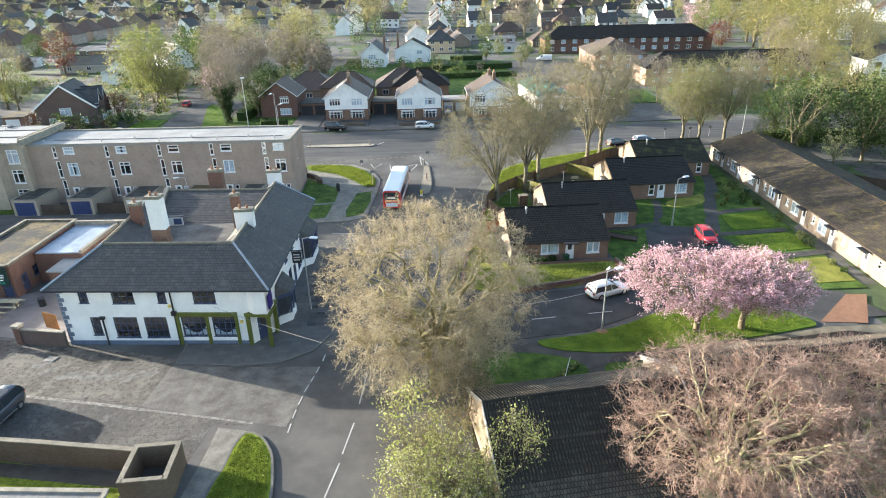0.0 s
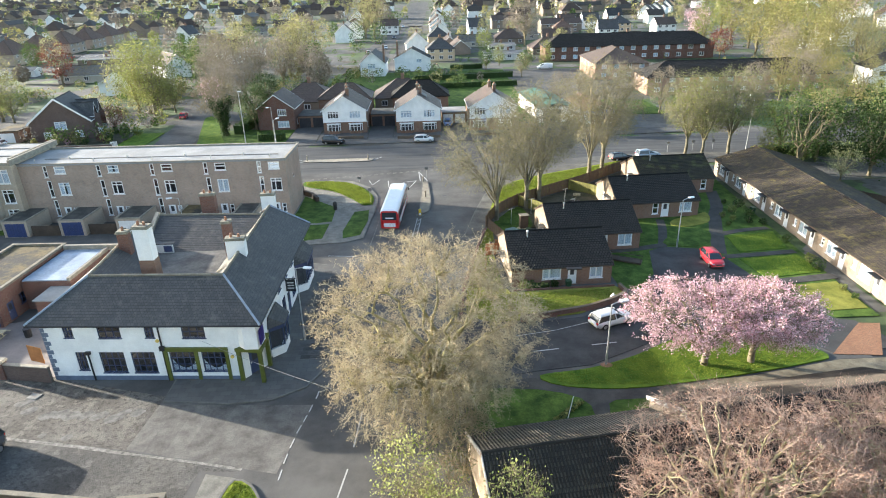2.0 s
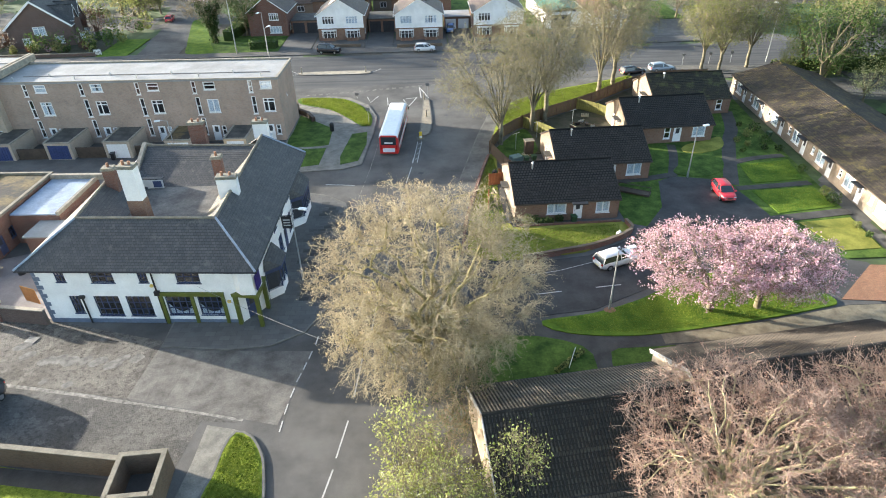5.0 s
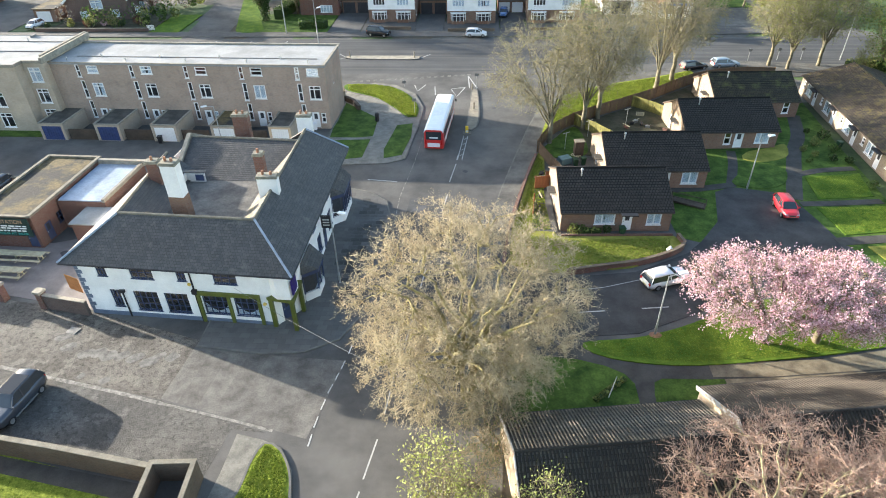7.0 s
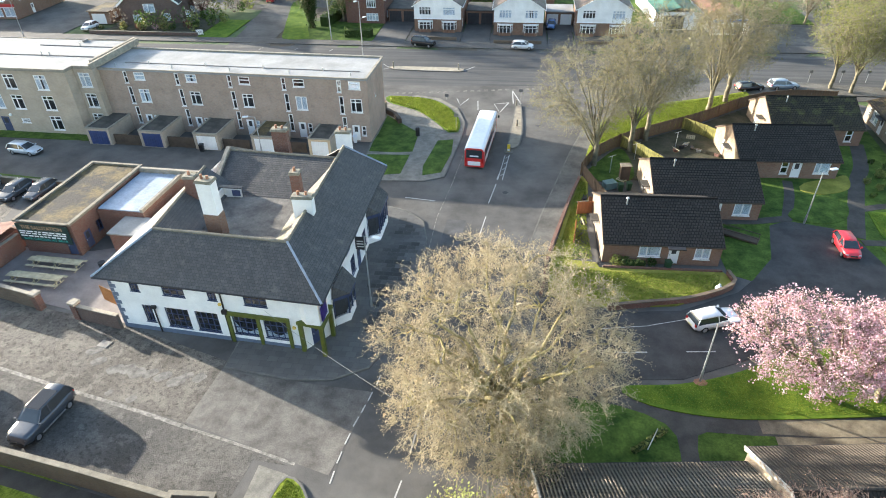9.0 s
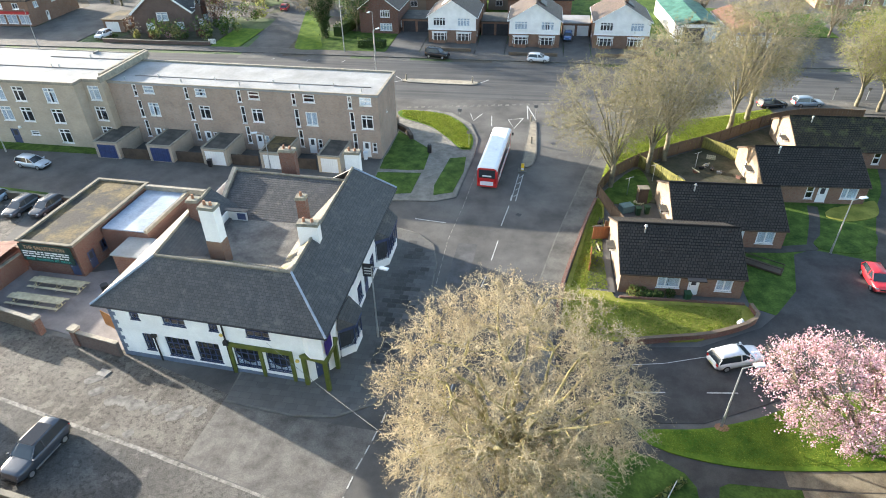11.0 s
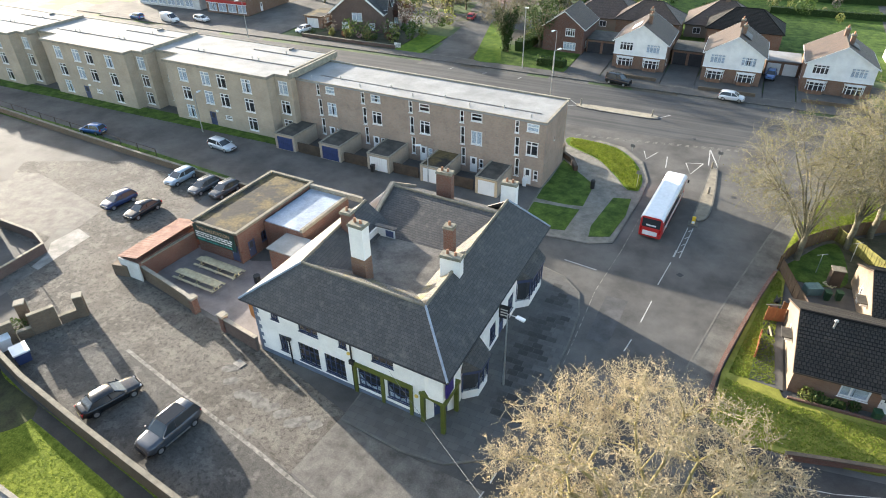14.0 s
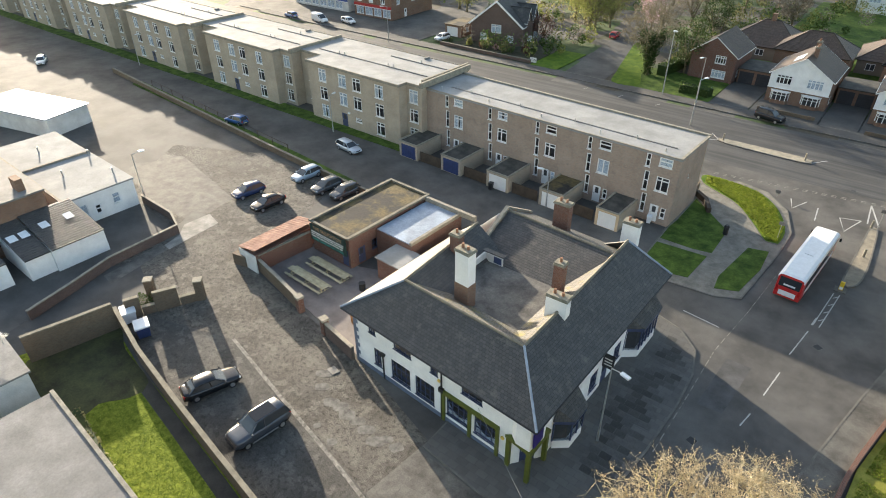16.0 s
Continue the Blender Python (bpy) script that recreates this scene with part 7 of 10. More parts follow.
        side /= np.linalg.norm(side, axis=1, keepdims=True)
        e = b + side * ln * spur_len * rng.uniform(0.5, 1.3, (twigs, 1))
        out += map(tuple, np.concatenate([one * 5, b, e, one * thin * 0.8, one * 0], 1))
    return out


M_BUFF = mat("buff_twig_bark", (0.31, 0.258, 0.168), 0.85, 0.3, 0.35, 5.0, 0.0, col2=(0.45, 0.39, 0.258))
M_BARK_PALE = mat("pale_bark", (0.15, 0.132, 0.09), 0.9, 0.4, 1.0, 10.0, 0.5, col2=(0.24, 0.215, 0.14))
M_TWIG_OLIVE = mat("olive_twig_bark", (0.19, 0.172, 0.122), 0.85, 0.3, 0.5, 6.0, 0.0, col2=(0.285, 0.258, 0.18))
M_LICHEN = mat("lichened_bark", (0.3, 0.27, 0.17), 0.9, 0.4, 1.6, 10.0, 0.4, col2=(0.46, 0.42, 0.23))
M_BARK_BUFF = mat("buff_limb_bark", (0.22, 0.185, 0.1), 0.9, 0.4, 1.6, 10.0, 0.4, col2=(0.34, 0.3, 0.13))
big = crown_tree(R(11), 4.6, [(-0.1, 0.2, 9.5, 8.6, 8.1, 6.1), (-0.9, -1.8, 5.8, 6.8, 5.8, 4.4)], 0.28, 14, 260, 2300, 13500, 0.62, 0.12, 2, wob=0.2, thin=0.012, fine_r=0.017, spurs=3, spur_len=0.5)
tree("bare_tree", 0.9, 41.4, big, "big spreading tree with bare buff twigs in bud", M_BARK_BUFF, M_BUFF, M_BUD, 0.055, 1, 1, 0.02, 5, stretch=1.7)
under = crown_tree(R(12), 0.6, [(0, 0, 2.6, 2.6, 2.2, 2.4)], 0.06, 6, 30, 130, 700, 0.9, -0.1, 3)
for k, (x, y, sc) in enumerate(((2.6, 36.6, 1.0), (3.4, 40.8, 1.1), (1.2, 33.4, 0.8))):
    tree("bramble_shrub", x, y, under, "tangle of bare shrub stems under a tree", M_BARK, M_TWIG, M_LEAF_GREEN, 0.07, 1, 70 + k, 0.1, 4, turn=100 * k, scale=sc, category="shrub", group="shrubs")
ch1 = crown_tree(R(5), 1.7, [(-1.5, 0.6, 5.0, 5.9, 5.4, 2.5)], 0.24, 9, 120, 700, 2300, 0.6, 0.05)
ch2 = crown_tree(R(6), 1.9, [(0.4, 0.2, 5.1, 5.2, 5.2, 2.4)], 0.24, 9, 120, 800, 2500, 0.6, 0.05)
for x, y, segs, k in ((24.7, 47.9, ch1, 0), (28.9, 48.0, ch2, 1)):
    tree("cherry_tree", x, y, segs, "pink cherry tree in full blossom over grass", M_BARK, M_TWIG_GREY, M_PINK, 0.115, 7, 3 + k, 0.13, 4, group="cherry trees", stretch=1.05, keep=0.62)
pk = crown_tree(R(8), 1.8, [(0, 0, 6.5, 6.7, 6.2, 4.7), (2.5, -2, 6.6, 5.5, 5.5, 4.2)], 0.26, 14, 170, 2300, 7500, 0.7, 0.0, 2, wob=0.17, thin=0.011, fine_r=0.016, spurs=3, spur_len=0.5)
M_BUD_RED = leaf_mat("reddish_bud", (0.26, 0.13, 0.1), (0.46, 0.29, 0.23), 0.3)
tree("bare_tree", 17.4, 28.6, pk, "bare reddish tree with tangled twigs and lichened limbs", M_LICHEN, M_TWIG_RED, M_BUD_RED, 0.05, 1, 2, 0.02, 5, stretch=1.5)
tree("bare_tree", 27.2, 27.4, pk, "bare reddish tree with tangled twigs", M_LICHEN, M_TWIG_RED, M_BUD_RED, 0.05, 1, 4, 0.02, 5, turn=150, scale=0.92, stretch=1.5)
wb = crown_tree(R(9), 0.9, [(0, 0, 3.4, 2.0, 2.0, 3.0), (0.3, -0.4, 1.7, 2.3, 2.2, 1.6)], 0.07, 7, 60, 240, 1000, 0.75, -0.25, 4, thin=0.012)
M_SAPLING = leaf_mat("sapling_leaf", (0.24, 0.29, 0.05), (0.56, 0.6, 0.24), 0.45)
M_MAY = leaf_mat("may_blossom", (0.7, 0.74, 0.5), (0.95, 0.95, 0.88), 0.3)
for k, (x, y, sc, tall) in enumerate(((-0.9, 31.6, 1.0, 1.15), (1.6, 29.2, 0.95, 0.9), (5.6, 30.2, 0.9, 1.05), (3.2, 28.0, 0.85, 0.8), (-1.2, 28.4, 0.9, 0.85))):
    t = tree("blossom_tree", x, y, wb, "young sapling in lime leaf with white blossom", M_BARK, M_TWIG_GREY, M_SAPLING, 0.1, 1, 5 + k, 0.12, 4, turn=80 * k, scale=sc, group="blossom trees", stretch=1.9)
    t.scale = (sc, sc, sc * tall)
    rb_ = R(50 + k)
    low = np.array([q[4:7] for q in wb if q[0] == 4 and q[6] < (2.4 if k % 2 else 1.6)])
    part("blossom", leaves_mesh("blossom", np.repeat(low, 2, 0) + rb_.normal(size=(len(low) * 2, 3)) * 0.1, 0.11, rb_), M_MAY, t, kind="stuff")

streets = [crown_tree(R(20), 3.0, [(-1.6, 0, 10.6, 6.6, 5.6, 5.6), (-2.2, 0, 8.2, 6.6, 5.6, 3.6)], 0.25, 14, 140, 950, 2300, 0.95, -0.08, 1, wob=0.06, thin=0.014, fine_r=0.022, limb_r=0.5, spurs=2, spur_len=0.5, taper=0.32, mid_r=0.21),
           crown_tree(R(21), 3.8, [(0.3, 0, 11.2, 5.8, 5.6, 5.2), (0.4, 0, 8.6, 5.9, 5.6, 3.9)], 0.25, 13, 130, 950, 2300, 0.95, -0.12, 1, wob=0.06, thin=0.014, fine_r=0.022, limb_r=0.5, spurs=2, spur_len=0.5, taper=0.32, mid_r=0.21)]
for k, (x, y, sc, v) in enumerate(((10.6, 84.4, 1.0, 0), (15.5, 88.9, 1.05, 1), (18.0, 92.4, 1.12, 1), (28.2, 102.4, 1.14, 1), (31.8, 107.2, 1.18, 1))):
    tree("street_tree", x, y, streets[v], "tall street tree with bare olive twigs", M_BARK_PALE, M_TWIG_OLIVE, M_LEAF_OLIVE, 0.07, 1, 10 + k, 0.04, 5, turn=(0, 200, 80, 20, 140)[k], scale=sc, group="street trees", stretch=2.0)
for k, (x, y, sc) in enumerate(((49.5, 114.5, 0.95), (51.9, 112.8, 0.9), (57.5, 114.5, 0.98))):
    tree("street_tree", x, y, streets[1], "street tree just breaking into lime leaf", M_BARK_PALE, M_TWIG_OLIVE, M_LEAF_LIME, 0.13, 1, 30 + k, 0.25, 5, keep=0.9, turn=50 + 90 * k, scale=sc, group="leafing street trees")


iv = crown_tree(R(33), 3.2, [(-1.0, 0.4, 9.0, 5.6, 5.2, 4.8)], 0.3, 9, 70, 620, 1500, 1.0, 0.0, 1, wob=0.16, thin=0.02, fine_r=0.03, limb_r=0.6, spurs=2)
ivy_tree = tree("bare_tree", -43.8, 142.0, iv, "bare grey tree with dark ivy up its trunk", M_BARK, M_TWIG_GREY)
ri = R(34)
stems_ = np.array([q[1:7] for q in iv if q[0] <= 1 and q[6] < 8.5])
along = ri.random((9000, 1))
pick = stems_[ri.integers(0, len(stems_), 9000)]
part("ivy", leaves_mesh("ivy", pick[:, :3] * (1 - along) + pick[:, 3:] * along + ri.normal(size=(9000, 3)) * 0.42, 0.2, ri), M_LEAF_DARK, ivy_tree, "dark glossy ivy leaves", kind="stuff")


def puff(seed, env, limbs, mids, fines):
    return crown_tree(R(seed), env[0][2] * 0.3, env, 0.2, limbs, mids, fines, 0, 0.5, 0.0, wob=0.12)


SOFT = {"round": [puff(40 + k, [(0, 0, 5.6, 3.9, 3.9, 4.2)], 8, 26, 150) for k in range(2)],
        "tall": [puff(44 + k, [(0, 0, 7.0, 3.4, 3.4, 5.2), (0.8 * k, 0.5, 4.6, 3.8, 3.4, 3.0)], 9, 34, 190) for k in range(2)],
        "airy": [puff(48 + k, [(0.4, 0, 6.6, 4.2, 4.0, 4.4)], 9, 40, 150) for k in range(2)]}
FORMS = {"lime": ("tall", M_LEAF_LIME, 0.2, 16, 0.55, 1.4, "tree in fresh lime-green leaf"), "green": ("round", M_LEAF_GREEN, 0.28, 15, 0.5, 1.4, "dense green leafy garden tree"),
         "dark": ("round", M_LEAF_DARK, 0.28, 16, 0.45, 1.4, "dark evergreen garden tree"), "pale": ("airy", M_LEAF_PALE, 0.2, 12, 0.5, 1.5, "pale tree just coming into leaf"),
         "olive": ("tall", M_LEAF_OLIVE, 0.2, 13, 0.55, 1.5, "tall tree with olive-yellow buds"), "pink": ("round", M_PINK, 0.26, 12, 0.4, 1.1, "cherry tree in pink blossom"),
         "copper": ("round", M_LEAF_COPPER, 0.26, 13, 0.45, 1.3, "small copper-leaved garden tree"), "white": ("round", M_WHITE_BLOSSOM, 0.2, 10, 0.4, 1.2, "tree covered in white blossom"),
         "leafing": ("airy", M_LEAF_GREEN, 0.24, 9, 0.55, 1.4, "tall tree with a bare trunk and thin green leaf"),
         "bare": ("airy", M_TWIG_HAZE, 0.085, 14, 0.5, 12.0, "bare brown tree with hazy massed twigs")}
MESH_TREES = {}


def far_tree(x, y, s, kind, v=0, turn=0.0, sz=1.0):
    """A tree farther off; those of one kind and grade share their meshes. Nearer ones carry smaller and more leaves."""
    form, leaf, size, per, scatter, stretch, label = FORMS[kind]
    fine = y < 205
    key = (kind, v % 2, fine)
    if key in MESH_TREES:
        t = copy_thing(MESH_TREES[key], pose(x, y, 0, 0, 0, turn))
    else:
        segs = SOFT[form][v % 2]
        t = MESH_TREES[key] = thing(kind + "_tree", x, y, turn, label, "tree", "garden trees")
        part("trunk", tubes_mesh("trunk", [q[1:] for q in segs if q[0] <= 1], 5), M_BARK, t)
        part("branch_work", tubes_mesh("branches", [q[1:] for q in segs if q[0] == 2], 3), M_BARK, t, kind="stuff")
        rng = R(60 + v)
        if fine:
            part("twig_work", spurs_mesh("twigs", [q[1:8] for q in segs if q[0] == 3]), M_TWIG_GREY, t, kind="stuff")
        ends = np.array([q[4:7] for q in segs if q[0] == 3])[::1 if fine else 2]
        c = np.repeat(ends, (per + 1) // 2 if fine else per // 2, 0)
        part("crown", leaves_mesh("crown", c + rng.normal(size=c.shape) * scatter, size * (0.68 if fine else 1.0), rng, 0.0, stretch), leaf, t, kind="stuff")
    t.scale = (s, s, s * sz)
    return t


for k, (x, y, s, kind) in enumerate((
        # behind the long bungalow row
        (63.6, 102.3, 1.45, "leafing"), (71, 109, 1.2, "dark"), (74, 99, 1.25, "dark"), (79, 105, 1.4, "dark"), (67.2, 96.0, 0.75, "white"), (73, 88, 1.1, "dark"), (81, 94, 1.25, "dark"), (61.5, 109, 0.5, "lime"), (86, 108, 1.3, "green"), (70, 80, 0.9, "dark"), (78, 84, 1.1, "dark"), (66.5, 105.5, 0.6, "green"), (90, 98, 1.3, "dark"), (68, 72, 0.8, "green"), (66, 112, 1.2, "lime"), (84, 90, 1.0, "lime"),
        # the side road and the left of the main road
        (-70.0, 169, 1.8, "lime"), (-67.4, 166.5, 1.55, "lime"), (-72.5, 171.5, 1.7, "lime"), (-76, 173, 1.5, "lime"), (-66, 172, 1.2, "olive"), (-57, 176, 0.95, "pink"), (-53, 172, 1.15, "bare"), (-38.5, 147.5, 1.05, "dark"), (-50, 184, 1.3, "bare"), (-43, 178, 1.0, "dark"), (-60, 190, 1.4, "bare"), (-108, 166, 1.6, "pale"), (-104, 164, 1.2, "lime"), (-72, 150, 0.7, "copper"), (-124.5, 227, 1.5, "copper"), (-158, 270, 1.1, "green"),
        # grey wood between the side road and the willow
        (-62, 204, 1.5, "bare"), (-52, 200, 1.4, "bare"), (-44, 208, 1.4, "bare"), (-68, 222, 1.5, "bare"), (-56, 226, 1.6, "bare"), (-36, 214, 1.3, "bare"), (-66, 246, 1.6, "pale"), (-50, 252, 1.5, "bare"), (-78, 236, 1.4, "lime"), (-88, 250, 1.5, "green"), (-74, 262, 1.4, "pale"), (-30, 196, 1.0, "bare"),
        (-40.5, 236, 2.0, "pale"), (-44, 243, 1.9, "pale"), (-47, 234, 1.7, "pale"), (-25.5, 366, 2.4, "pale"), (-31, 374, 2.1, "pale"), (-3, 318, 1.0, "pale"), (50, 312, 2.1, "bare"), (24, 236, 0.8, "green"), (30, 246, 0.8, "lime"), (38, 232, 0.8, "green"), (34, 216, 0.7, "pale"), (46, 238, 0.8, "lime"),
        # along the far side of the main road
        (36, 166, 0.9, "bare"), (52, 160, 1.1, "bare"), (58, 152, 1.0, "bare"), (94, 164, 1.3, "olive"), (102, 168, 1.3, "bare"), (64, 142, 0.9, "lime"), (78, 146, 1.1, "bare"), (92, 142, 1.1, "olive"), (104, 148, 1.3, "olive"), (110, 140, 1.1, "green"), (98, 132, 0.9, "lime"), (86, 132, 0.8, "pale"),
        # the olive trees on the right
        (112, 176, 1.5, "olive"), (120, 190, 1.7, "olive"), (108, 190, 1.5, "bare"), (118, 206, 1.8, "olive"), (130, 214, 1.9, "olive"), (142, 204, 1.7, "pale"), (128, 232, 1.9, "olive"), (144, 228, 2.0, "olive"), (154, 216, 1.6, "pale"), (134, 256, 2.0, "olive"), (150, 250, 2.1, "lime"), (164, 240, 1.9, "olive"), (142, 278, 2.1, "olive"), (158, 284, 2.2, "olive"), (174, 268, 2.0, "pale"), (128, 292, 1.8, "lime"), (150, 312, 2.2, "olive"), (170, 306, 2.2, "lime"), (186, 292, 2.1, "olive"), (178, 330, 2.3, "olive"), (200, 322, 2.2, "olive"), (196, 356, 2.3, "olive"), (160, 345, 2.2, "lime"), (218, 346, 2.2, "pale"), (222, 380, 2.4, "olive"), (155, 186, 1.3, "green"), (166, 168, 1.4, "lime"), (172, 200, 1.5, "olive"), (138.8, 326, 1.9, "pink"), (115, 246, 1.3, "copper"), (273, 416, 2.0, "pink"), (182, 220, 1.5, "pale"), (198, 244, 1.7, "olive"), (214, 270, 1.7, "green"), (236, 300, 2.0, "olive"),
        (100, 122, 0.9, "green"), (112, 118, 1.1, "dark"), (124, 124, 1.2, "green"), (116, 130, 1.2, "olive"), (128, 134, 0.8, "green"))):
    far_tree(x, y, s, kind, k, 37.0 * k, 0.9 + 0.06 * (k % 4))


# ---- vehicles ----
def loft(sections):
    """A skin over closed cross sections of equal count."""
    bm = bmesh.new()
    rows = [[bm.verts.new(p) for p in s] for s in sections]
    n = len(rows[0])
    for a, b in zip(rows, rows[1:]):
        for k in range(n):
            bm.faces.new((a[k], a[(k + 1) % n], b[(k + 1) % n], b[k]))
    bm.faces.new(rows[0][::-1])
    bm.faces.new(rows[-1])
    bmesh.ops.recalc_face_normals(bm, faces=bm.faces)
    return bm


M_CAR_GLASS = paint_mat("car_glass", (0.03, 0.038, 0.045), 0.06, 0.4)
M_RIM = mat("wheel_rim", (0.45, 0.45, 0.46), 0.35, 0.1, 3.0, 12.0, 0.0, metal=0.7)
M_LIGHT_W = mat("headlight", (0.38, 0.4, 0.43), 0.15, 0.05, 3.0, 12.0, 0.0)
M_LIGHT_R = mat("tail_light", (0.4, 0.02, 0.02), 0.25, 0.1, 3.0, 12.0, 0.0)
M_PLATE = mat("plate", (0.6, 0.55, 0.2), 0.5, 0.1, 3.0, 12.0, 0.0)
# side outlines: x from the rear, in shares of the length; heights of the body and of the glasshouse
SHAPES = {
    "estate": dict(H=1.47, belt=0.92, body=((0.0, 0.55), (0.02, 0.88), (0.1, 0.93), (0.5, 0.93), (0.7, 0.92), (0.82, 0.85), (0.95, 0.74), (1.0, 0.5)), cab=((0.02, 0.9), (0.08, 1.38), (0.2, 1.45), (0.45, 1.47), (0.56, 1.36), (0.73, 0.93))),
    "suv": dict(H=1.82, belt=1.16, body=((0.0, 0.6), (0.01, 1.1), (0.1, 1.17), (0.5, 1.17), (0.7, 1.15), (0.84, 1.1), (0.96, 1.02), (1.0, 0.6)), cab=((0.02, 1.14), (0.06, 1.7), (0.15, 1.8), (0.5, 1.82), (0.58, 1.74), (0.72, 1.16))),
    "saloon": dict(H=1.45, belt=0.93, body=((0.0, 0.55), (0.015, 0.92), (0.12, 0.98), (0.5, 0.95), (0.7, 0.92), (0.84, 0.85), (0.96, 0.74), (1.0, 0.48)), cab=((0.1, 0.96), (0.22, 1.34), (0.34, 1.43), (0.5, 1.44), (0.58, 1.36), (0.74, 0.93))),
    "hatch": dict(H=1.5, belt=0.95, body=((0.0, 0.55), (0.02, 0.92), (0.1, 0.98), (0.5, 0.97), (0.72, 0.95), (0.84, 0.88), (0.95, 0.78), (1.0, 0.5)), cab=((0.02, 0.95), (0.1, 1.4), (0.22, 1.49), (0.46, 1.5), (0.58, 1.4), (0.76, 0.96))),
    "van": dict(H=2.1, belt=1.2, body=((0.0, 0.6), (0.005, 1.9), (0.03, 2.0), (0.55, 2.05), (0.6, 1.6), (0.82, 1.15), (0.97, 0.95), (1.0, 0.55)), cab=((0.55, 1.2), (0.58, 1.95), (0.62, 2.0), (0.66, 1.98), (0.72, 1.75), (0.83, 1.18))),
}


def fair(profile, n=3):
    """More sections along a side outline, rounded between the given ones."""
    out = []
    for i in range(len(profile) - 1):
        p0, p1, p2, p3 = (Vector(profile[min(max(i + o, 0), len(profile) - 1)]) for o in (-1, 0, 1, 2))
        for k in range(n):
            t = k / n
            w = p2.x - p1.x
            m1, m2 = (p2 - p0) * w / max(p2.x - p0.x, 1e-6), (p3 - p1) * w / max(p3.x - p1.x, 1e-6)
            q = p1 * (2 * t ** 3 - 3 * t ** 2 + 1) + m1 * (t ** 3 - 2 * t ** 2 + t) + p2 * (3 * t ** 2 - 2 * t ** 3) + m2 * (t ** 3 - t ** 2)
            out.append((p1.x + (p2.x - p1.x) * t, q.y))
    return out + [tuple(profile[-1])]


def plan(f):
    """The share of the full width at a place along the car: round at both ends."""
    return 1.0 - 0.24 * (max(0, abs(f - 0.5) * 2 - 0.62) / 0.38) ** 2


def car(x, y, turn, shape, length, width, paint, label, group="parked cars", z=0.0, top_paint=None):
    """A car whose nose points along its own +x."""
    s = SHAPES[shape]
    c = thing("van" if shape == "van" else "car", x, y, turn, label, "van" if shape == "van" else "car", group, z=z)
    L, hw = length, width / 2
    secs = []
    for f, top in fair(s["body"]):
        px = (f - 0.5) * L
        k = plan(f)
        w = hw * k
        lo = 0.24 + 0.1 * (abs(f - 0.5) > 0.45)
        secs.append([(px, -w * 0.92, lo), (px, -w, lo + 0.22), (px, -w, top - 0.2 if top - 0.2 > lo + 0.25 else lo + 0.26), (px, -w * 0.9, top - 0.03), (px, -w * 0.6, top), (px, w * 0.6, top), (px, w * 0.9, top - 0.03), (px, w, top - 0.2 if top - 0.2 > lo + 0.25 else lo + 0.26), (px, w, lo + 0.22), (px, w * 0.92, lo)])
    body = part("body", loft(secs), paint, c, smooth=True)
    body.data.shade_smooth()
    cab = s["cab"]
    base = min(cab[0][1], cab[-1][1]) - 0.06
    secs = []
    for f, top in fair(cab):
        px = (f - 0.5) * L
        t = (top - base) / (s["H"] - base)
        g = 1.0 - 0.09 * (abs(f - 0.42) / 0.4) ** 2
        w0, w1 = hw * 0.93 * g, hw * (0.93 - 0.2 * t) * g
        secs.append([(px, -w0, base), (px, -w1, top - 0.05 * t), (px, -w1 * 0.8, top), (px, w1 * 0.8, top), (px, w1, top - 0.05 * t), (px, w0, base)])
    part("glasshouse", loft(secs), M_CAR_GLASS, c)
    roof = [q for q in fair(cab) if q[1] > s["H"] - 0.13]
    secs = []
    for f, top in roof:
        px = (f - 0.5) * L
        w1 = hw * 0.755 * (1.0 - 0.09 * (abs(f - 0.42) / 0.4) ** 2)
        secs.append([(px, -w1, top - 0.05), (px, -w1 * 0.9, top + 0.015), (px, 0, top + 0.03), (px, w1 * 0.9, top + 0.015), (px, w1, top - 0.05)])
    part("roof_panel", loft(secs), top_paint or paint, c).data.shade_smooth()
    for sgn in (-1, 1):
        (fa, ta), (fb, tb) = cab[-2], cab[-1]
        for (f0, t0), (f1, t1) in ((cab[-1], cab[-2]), (cab[0], cab[1])):
            part("pillar", tube(bmesh.new(), ((f0 - 0.5) * L, sgn * hw * 0.92, base + 0.05), ((f1 - 0.5) * L, sgn * hw * 0.75, t1 - 0.02), 0.045, n=5), paint, c)
        if shape != "van":
            part("pillar", tube(bmesh.new(), (-0.02 * L, sgn * hw * 0.92, base + 0.05), (-0.04 * L, sgn * hw * 0.745, s["H"] - 0.05), 0.05, n=5), paint, c)
        part("mirror", rounded_box(0.2 * L, sgn * (hw + 0.1) - 0.09, base + 0.04, 0.2 * L + 0.12, sgn * (hw + 0.1) + 0.09, base + 0.2, 0.03), paint, c)
        part("headlight", rounded_box(0.435 * L, sgn * hw * 0.68 - 0.16, 0.64 * s["belt"], 0.476 * L, sgn * hw * 0.68 + 0.12, 0.64 * s["belt"] + 0.11, 0.04), M_LIGHT_W, c)
        part("tail_light", rounded_box(-0.492 * L, sgn * hw * 0.7 - 0.1, s["belt"] - 0.3, -0.455 * L, sgn * hw * 0.7 + 0.12, s["belt"] - 0.04, 0.03), M_LIGHT_R, c)
        for f in (-0.3, 0.31):
            wh = new("wheel")
            wh.parent = c
            wh.matrix_local = pose(f * L, sgn * (hw - 0.1), 0.32, 90)
            mesh_part("tyre", ("tyre",), lambda: tube(bmesh.new(), (0, 0, -0.11), (0, 0, 0.11), 0.32, n=16), M_TYRE, wh)
